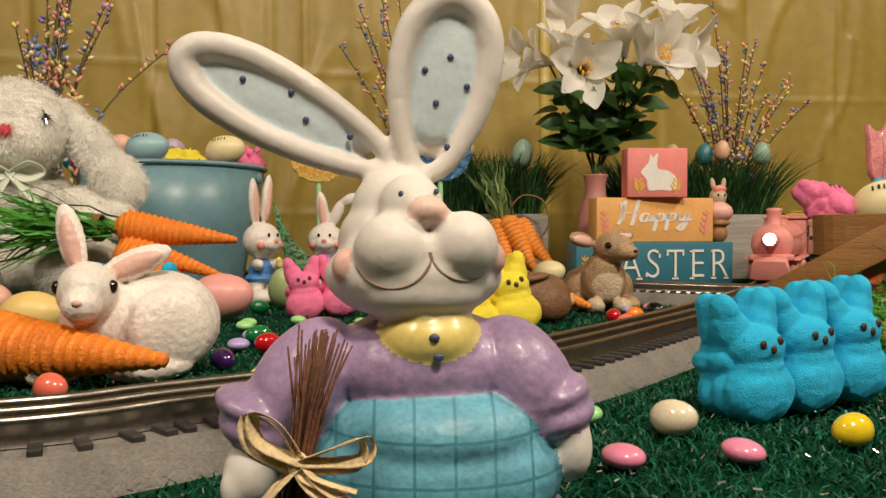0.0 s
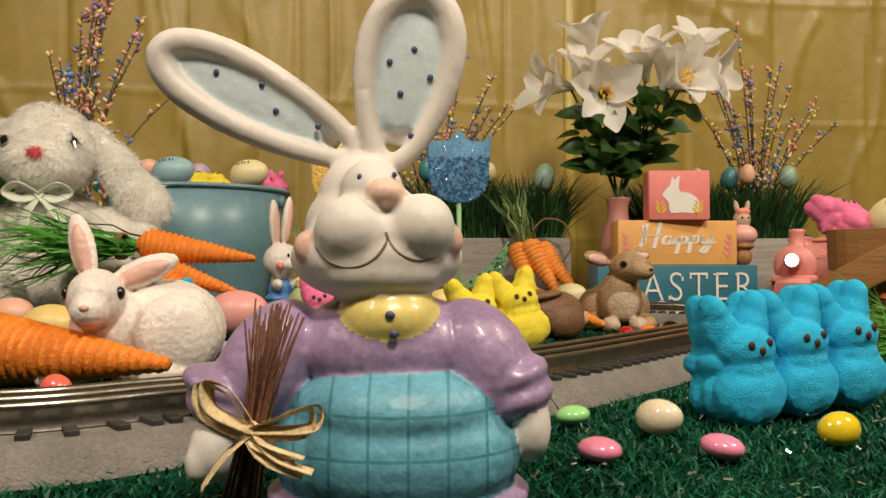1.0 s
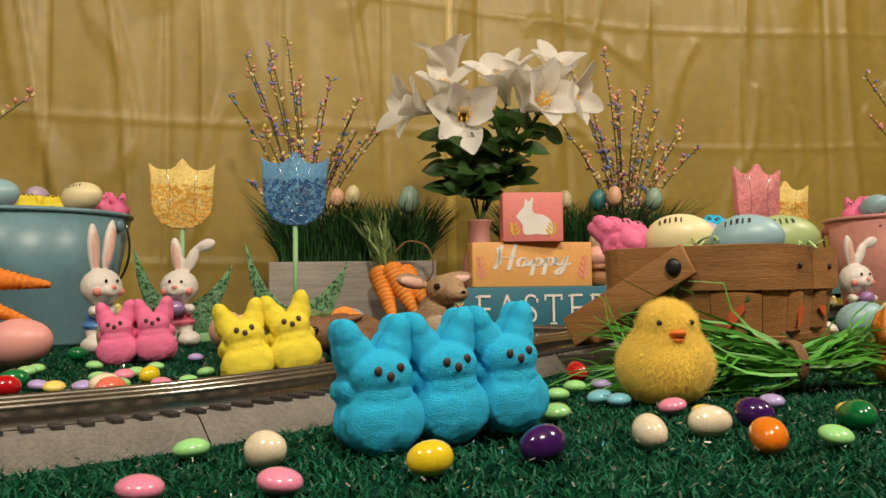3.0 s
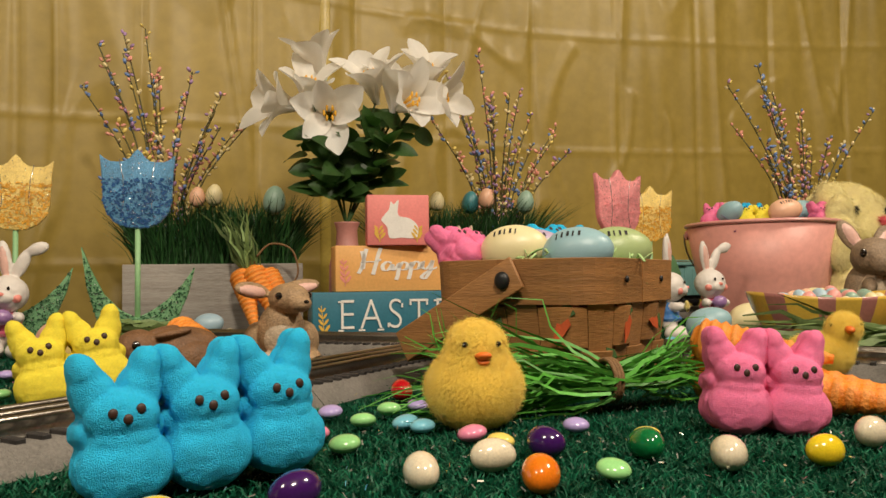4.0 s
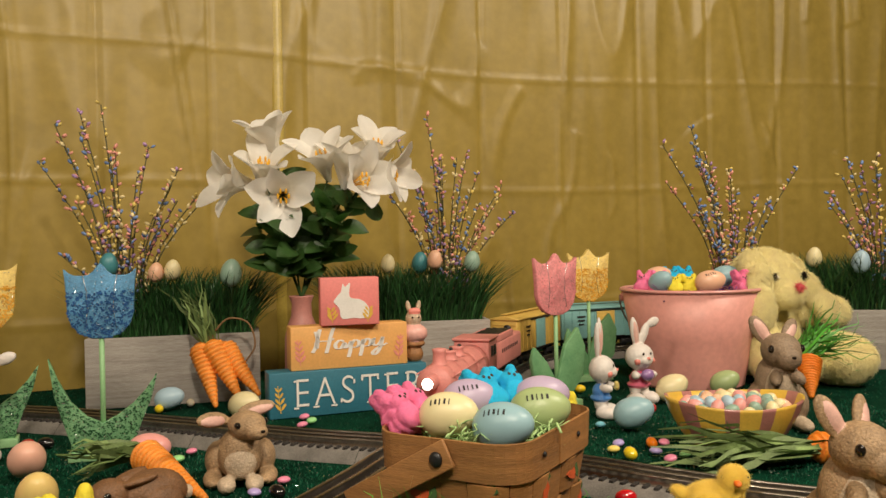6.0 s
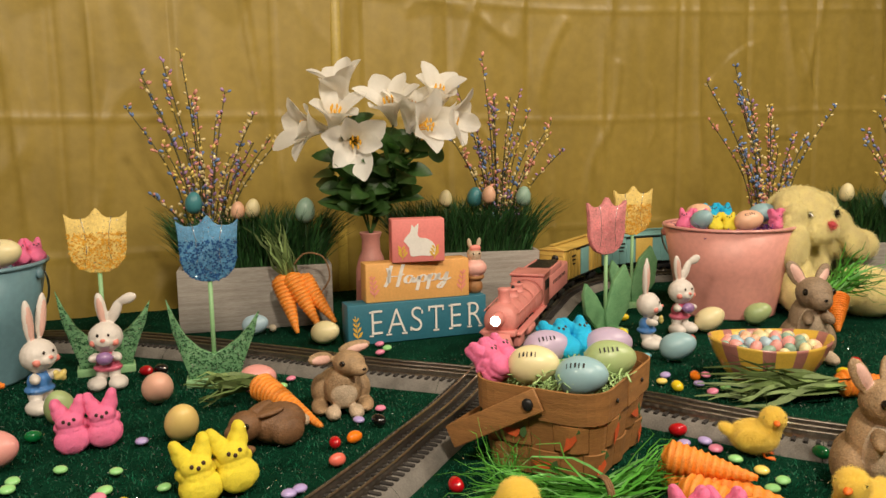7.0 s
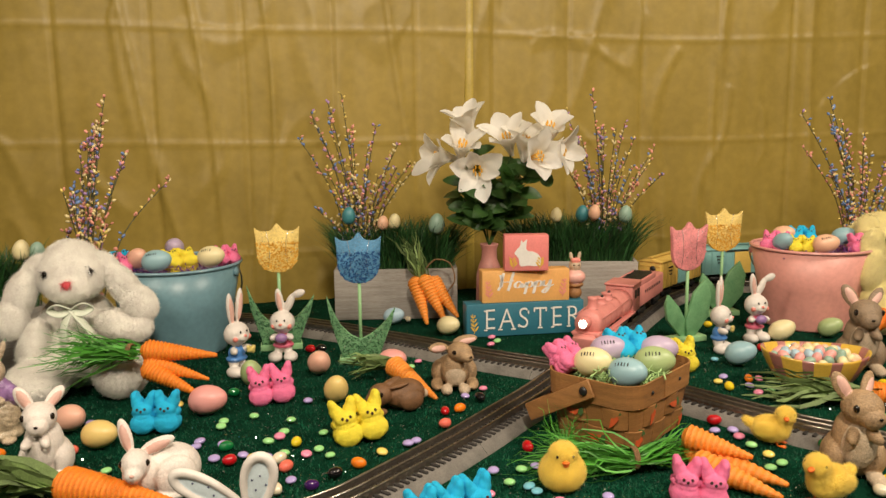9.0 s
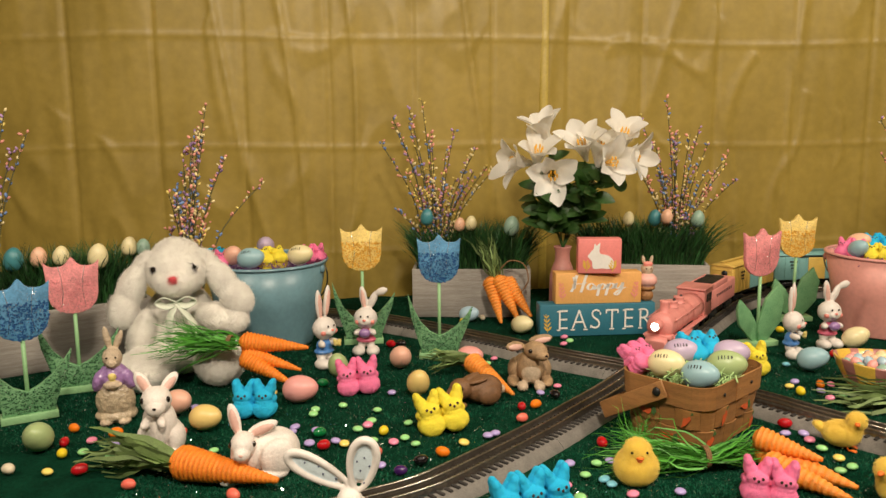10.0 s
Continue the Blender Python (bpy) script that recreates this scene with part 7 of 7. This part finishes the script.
for x, r, h in ((0.098, 0.009, 0.020), (0.055, 0.011, 0.012), (0.012, 0.010, 0.012)):
    bm = bmesh.new()
    lathe(bm, [(r * 1.25, 0), (r, 0.004), (r * 0.95, h * 0.8), (r * 1.1, h), (r * 0.6, h + 0.001), (0, h - 0.001)], 20, pose(x, 0, 0.0895))
    part("dome" if x < 0.09 else "chimney", bm, M["loco_pink"], t)
for x, zz in ((0.055, 0.1035), (0.012, 0.1030)):
    bm = bmesh.new()
    ball(bm, (x, 0.004, zz), (0.004, 0.003, 0.003), u=8, v=6)
    part("valve", bm, M["black_metal"], t)
bm = bmesh.new()
box(bm, -0.098, 0, 0.071, 0.056, 0.056, 0.056, 0.003)
cabp = part("cab", bm, M["loco_pink"], t)
bm = bmesh.new()
box(bm, -0.100, 0, 0.101, 0.066, 0.060, 0.005, 0.002)
part("roof", bm, M["loco_pink"], cabp)
for sd in (-1, 1):
    for dx in (-0.110, -0.090):
        bm = bmesh.new()
        box(bm, dx, sd * 0.0282, 0.082, 0.014, 0.002, 0.016, 0.0004)
        part("window", bm, M["black_metal"], cabp)
    bm = bmesh.new()
    box(bm, 0.020, sd * 0.026, 0.047, 0.205, 0.011, 0.003, 0.0008)
    part("running_board", bm, M["loco_pink"], t)
    bm = bmesh.new()
    tube(bm, [(0.115, sd * 0.026, 0.078), (-0.05, sd * 0.0295, 0.081)], 0.0009, 6)
    part("handrail", bm, M["loco_pink"], t)
    bm = bmesh.new()
    box(bm, 0.100, sd * 0.0215, 0.036, 0.034, 0.014, 0.020, 0.004)
    part("cylinder", bm, M["loco_pink"], t)
    bm = bmesh.new()
    lathe(bm, [(0, -0.022), (0.0065, -0.022), (0.0075, -0.018), (0.0075, 0.018), (0.0065, 0.022), (0, 0.022)], 16, pose(0.045, sd * 0.026, 0.0395, 0, 90, 0))
    part("air_tank", bm, M["loco_pink"], t)
    for x in (0.055, 0.020, -0.015, -0.050):
        wheel(t, x, sd * 0.0175, 0.0135, M["black_metal"])
    wheel(t, -0.100, sd * 0.0165, 0.008, M["black_metal"])
    bm = bmesh.new()
    box(bm, 0.005, sd * 0.0225, 0.034, 0.118, 0.002, 0.004, 0.0008)
    part("side_rod", bm, M["wire"], t)
bm = bmesh.new()
slab(bm, [(-0.024, 0.006), (-0.018, 0.030), (0.018, 0.030), (0.024, 0.006), (0.014, 0.004), (-0.014, 0.004)], 0.016, pose(0.144, 0, 0.018, 0, 0, 90) @ pose(0, 0, 0, 18, 0, 0), 0.002)
part("cowcatcher", bm, M["loco_pink"], t)
bm = bmesh.new()
box(bm, 0.126, 0, 0.050, 0.022, 0.050, 0.008, 0.002)
part("front_deck", bm, M["loco_pink"], t)
bm = bmesh.new()
box(bm, 0, 0, 0.036, 0.19, 0.026, 0.012, 0.002)
part("frame", bm, M["black_metal"], t)
# tender
s += LOCO + 0.008
TL = 0.180
t = thing("toy_tender", at_track(s + TL / 2), "pink toy tender with black coal behind the locomotive", "toy train", "toy train cars")
bm = bmesh.new()
box(bm, 0, 0, 0.066, TL, 0.052, 0.046, 0.004)
part("body", bm, M["loco_pink"], t)
for sd in (-1, 1):
    bm = bmesh.new()
    box(bm, 0.03, sd * 0.023, 0.093, TL - 0.065, 0.005, 0.012, 0.0015)
    part("side_wall", bm, M["loco_pink"], t)
    for i in range(9):
        bm = bmesh.new()
        box(bm, -0.055 + i * 0.0135, sd * 0.0262, 0.071, 0.006, 0.0008, 0.006, 0)
        part("lettering_bar", bm, M["ink"], t, "dark unreadable lettering bar", smooth=False)
bm = bmesh.new()
box(bm, 0.03, 0, 0.094, TL - 0.07, 0.040, 0.012, 0.004)
bmesh.ops.subdivide_edges(bm, edges=list(bm.edges), cuts=5, use_grid_fill=True)
for v in bm.verts:
    v.co.z += 0.003 * noise.noise(v.co * 180)
part("coal", bm, M["coal"], t, "black coal load")
bm = bmesh.new()
box(bm, 0, 0, 0.041, TL - 0.01, 0.040, 0.006, 0.001)
part("frame", bm, M["black_metal"], t)
truck(t, 0.055), truck(t, -0.055)


def boxcar(s, L, body, door, name, label):
    t = thing(name, at_track(s + L / 2), label, "toy train", "toy train cars")
    bm = bmesh.new()
    box(bm, 0, 0, 0.075, L, 0.054, 0.062, 0.0015)
    part("body", bm, body, t)
    bm = bmesh.new()
    slab(bm, [(-0.030, 0.0), (0.030, 0.0), (0.030, 0.002), (0.0, 0.0085), (-0.030, 0.002)], L + 0.006, pose(L / 2 + 0.003, 0, 0.105, 0, 0, 90), 0.0006)
    part("roof", bm, body, t)
    bm = bmesh.new()
    box(bm, 0, 0, 0.1155, L + 0.004, 0.011, 0.002, 0.0005)
    part("roof_walk", bm, body, t)
    for sd in (-1, 1):
        rib_row(t, 12, -L / 2 + 0.008, L / 2 - 0.008, sd * 0.0275, 0.075, 0.056, body)
        bm = bmesh.new()
        box(bm, 0.0, sd * 0.0285, 0.073, 0.044, 0.002, 0.054, 0.0008)
        part("door", bm, door, t)
        bm = bmesh.new()
        box(bm, 0.0, sd * 0.0290, 0.102, 0.095, 0.002, 0.002, 0.0003)
        part("door_track", bm, M["black_metal"], t)
        bm = bmesh.new()
        box(bm, 0.0, sd * 0.0290, 0.0455, 0.095, 0.002, 0.002, 0.0003)
        part("door_track", bm, M["black_metal"], t)
        for k in range(3):
            bm = bmesh.new()
            box(bm, 0.060, sd * 0.0286, 0.090 - k * 0.008, 0.020 - 0.004 * k, 0.0008, 0.003, 0)
            part("lettering_bar", bm, M["ink"], t, "dark unreadable lettering bar", smooth=False)
    for e in (-1, 1):
        bm = bmesh.new()
        lathe(bm, [(0, 0), (0.007, 0), (0.007, 0.002), (0, 0.002)], 14, pose(e * (L / 2 + 0.001), 0.008, 0.090, 0, 90 * e, 0))
        part("brake_wheel", bm, M["black_metal"], t)
        for k in range(5):
            bm = bmesh.new()
            box(bm, e * (L / 2 + 0.0006), 0, 0.052 + k * 0.011, 0.0016, 0.050, 0.003, 0.0005)
            part("end_rib", bm, body, t)
    bm = bmesh.new()
    box(bm, 0, 0, 0.040, L - 0.01, 0.036, 0.008, 0.001)
    part("frame", bm, M["black_metal"], t)
    truck(t, L / 2 - 0.045), truck(t, -L / 2 + 0.045)
    return L


s += TL + 0.014
s += boxcar(s, 0.215, M["car_yellow"], M["car_teal"], "toy_boxcar", "yellow toy boxcar with a teal sliding door") + 0.016
s += boxcar(s, 0.215, M["car_teal"], M["car_yellow"], "toy_boxcar", "teal toy boxcar with a yellow sliding door") + 0.016
GL = 0.20
GM = at_track(s + GL / 2)
t = thing("toy_gondola", GM, "pink open toy wagon carrying painted eggs", "toy train", "toy train cars")
for sd in (-1, 1):
    bm = bmesh.new()
    box(bm, 0, sd * 0.026, 0.062, GL, 0.003, 0.034, 0.0008)
    part("side_wall", bm, M["loco_pink"], t)
    rib_row(t, 9, -GL / 2 + 0.01, GL / 2 - 0.01, sd * 0.0282, 0.062, 0.032, M["loco_pink"])
    bm = bmesh.new()
    box(bm, sd * (GL / 2 - 0.0015), 0, 0.062, 0.003, 0.0485, 0.034, 0.0008)
    part("end_wall", bm, M["loco_pink"], t)
bm = bmesh.new()
box(bm, 0, 0, 0.044, GL - 0.008, 0.046, 0.004, 0.0008)
part("deck", bm, M["black_metal"], t)
truck(t, 0.06), truck(t, -0.06)
for i, kind in enumerate(("peach", "lightblue", "salmon", "lilac")):
    e = egg(0, 0, 0, 0.027, kind, 78, 80, f"{kind} egg carried in the toy wagon", group="eggs in the wagon")
    e.matrix_world = GM @ pose(0.068 - i * 0.045, 0, 0.070, 80, 0, 90) @ Matrix.Scale(0.027, 4)
s += GL + 0.016
CL = 0.17
t = thing("toy_caboose", at_track(s + CL / 2), "blue toy caboose at the end of the train", "toy train", "toy train cars")
for nm, x, z, sx_, sy_, sz_ in (("body", 0, 0.070, CL - 0.03, 0.052, 0.050), ("cupola", 0.012, 0.110, 0.046, 0.044, 0.020), ("roof", 0, 0.097, CL, 0.058, 0.005), ("cupola_roof", 0.012, 0.122, 0.054, 0.052, 0.004), ("platform", 0, 0.043, CL, 0.050, 0.004)):
    bm = bmesh.new()
    box(bm, x, 0, z, sx_, sy_, sz_, 0.0015)
    part(nm, bm, M["car_blue"], t)
for sd in (-1, 1):
    for x in (-0.045, -0.015, 0.045):
        bm = bmesh.new()
        box(bm, x, sd * 0.0265, 0.076, 0.013, 0.0015, 0.015, 0.0004)
        part("window", bm, M["ceramic"], t, "pale lit caboose window")
truck(t, 0.045), truck(t, -0.045)

# ---- small candies on the grass ----
BEAN_AT = {
    "yellow": [(-0.038, 0.59), (0.017, 1.224), (0.596, 0.815), (0.673, 0.478), (0.677, 1.206), (0.841, 0.827), (0.426, 0.354), (0.166, 0.302), (-0.449, 0.472)],
    "salmon": [(-0.035, 0.514), (-0.325, 0.56), (0.156, 0.657), (-0.178, 0.379), (-0.314, 0.393)],
    "red": [(-0.109, 0.532), (0.154, 0.705), (-0.107, 1.033), (0.264, 0.576), (0.529, 0.669), (0.889, 0.867), (0.723, 1.035), (0.496, 0.383), (-0.468, 0.508), (-0.397, 0.427)],
    "black": [(0.029, 0.495), (-0.087, 1.036), (0.206, 0.764)],
    "purple": [(0.007, 0.462), (0.315, 0.392), (0.209, 0.326), (-0.12, 0.465)],
    "white": [(-0.049, 0.538), (-0.032, 0.452), (0.058, 1.26), (0.649, 0.454), (0.809, 1.18), (0.384, 0.356), (0.47, 0.387), (0.255, 0.348), (0.287, 0.37), (0.103, 0.32), (-0.489, 0.42)],
    "orange": [(0.299, 0.335), (0.053, 0.524), (0.175, 0.717), (0.639, 0.853), (-0.484, 0.558), (-0.415, 0.548)],
    "green": [(-0.127, 0.575), (-0.179, 0.788), (0.643, 0.582), (0.358, 0.38), (-0.381, 0.518)],
}
DROP_AT = {
    "mint": [(-0.121, 0.69), (-0.064, 0.675), (-0.157, 0.65), (-0.077, 0.597), (-0.009, 0.627), (-0.005, 0.572), (-0.047, 0.559), (0.013, 0.552), (-0.253, 0.504), (0.088, 0.926), (0.252, 0.512), (0.236, 0.476), (0.552, 0.587), (0.57, 0.532), (0.551, 0.518), (0.657, 0.804), (0.779, 0.688), (0.243, 1.092), (0.226, 0.415), (0.331, 0.346), (0.071, 0.335), (-0.426, 0.484), (-0.383, 0.474), (-0.064, 0.63), (-0.159, 0.669)],
    "rose": [(-0.066, 0.614), (-0.018, 0.556), (0.099, 0.958), (0.546, 0.616), (0.633, 0.791), (0.658, 0.859), (0.233, 1.119), (0.23, 1.068), (0.211, 0.811), (0.288, 0.429), (0.212, 0.446), (0.074, 0.273), (0.117, 0.28), (-0.436, 0.522)],
    "lilac": [(-0.056, 0.755), (-0.169, 0.596), (-0.168, 0.578), (-0.132, 0.541), (-0.098, 0.552), (-0.066, 0.546), (-0.021, 0.48), (-0.348, 0.661), (0.109, 0.591), (0.119, 0.6), (0.183, 0.776), (0.218, 0.508), (0.52, 0.636), (0.545, 0.638), (0.631, 0.824), (0.604, 0.869), (0.801, 0.699), (0.344, 0.441), (0.27, 0.521), (-0.134, 0.586), (-0.398, 0.515)],
    "lemon": [(-0.084, 0.544), (0.078, 0.563), (-0.249, 0.739), (0.563, 0.557), (0.588, 0.844), (0.809, 0.718), (0.74, 1.106), (0.37, 0.411), (0.298, 0.408), (-0.088, 0.43), (-0.437, 0.421)],
    "sky": [(0.258, 0.466), (0.619, 0.966), (0.266, 0.453)],
}


def scatter(table, kind_label, radii, prefix, z, group, curve=0.0):
    g = np.random.default_rng(77)
    for color, spots in table.items():
        me = None
        for i, (x, y) in enumerate(spots):
            if me is None:
                bm = bmesh.new()
                for v in ball(bm, (0, 0, 0), radii, u=16, v=10):
                    if curve:
                        v.co.y += curve * (v.co.x / radii[0]) ** 2
                ob = obj(prefix, bm, M[kind_label[0] + color])
                me = ob.data
            else:
                ob = new(prefix, me)
            ob.matrix_world = pose(x, y, z, g.uniform(-8, 8), g.uniform(-10, 10), g.uniform(0, 360)) @ Matrix.Scale(g.uniform(0.92, 1.08), 4)
            tagged(ob, f"{color} {kind_label[1]} on the grass mat", "candy", group)


scatter(BEAN_AT, ("bean_", "glossy jelly bean"), (0.0100, 0.0070, 0.0070), "jelly_bean", 0.0075, "jelly beans", 0.0012)
scatter(DROP_AT, ("drop_", "candy-coated chocolate drop"), (0.0073, 0.0073, 0.0040), "candy_drop", 0.0055, "candy drops")
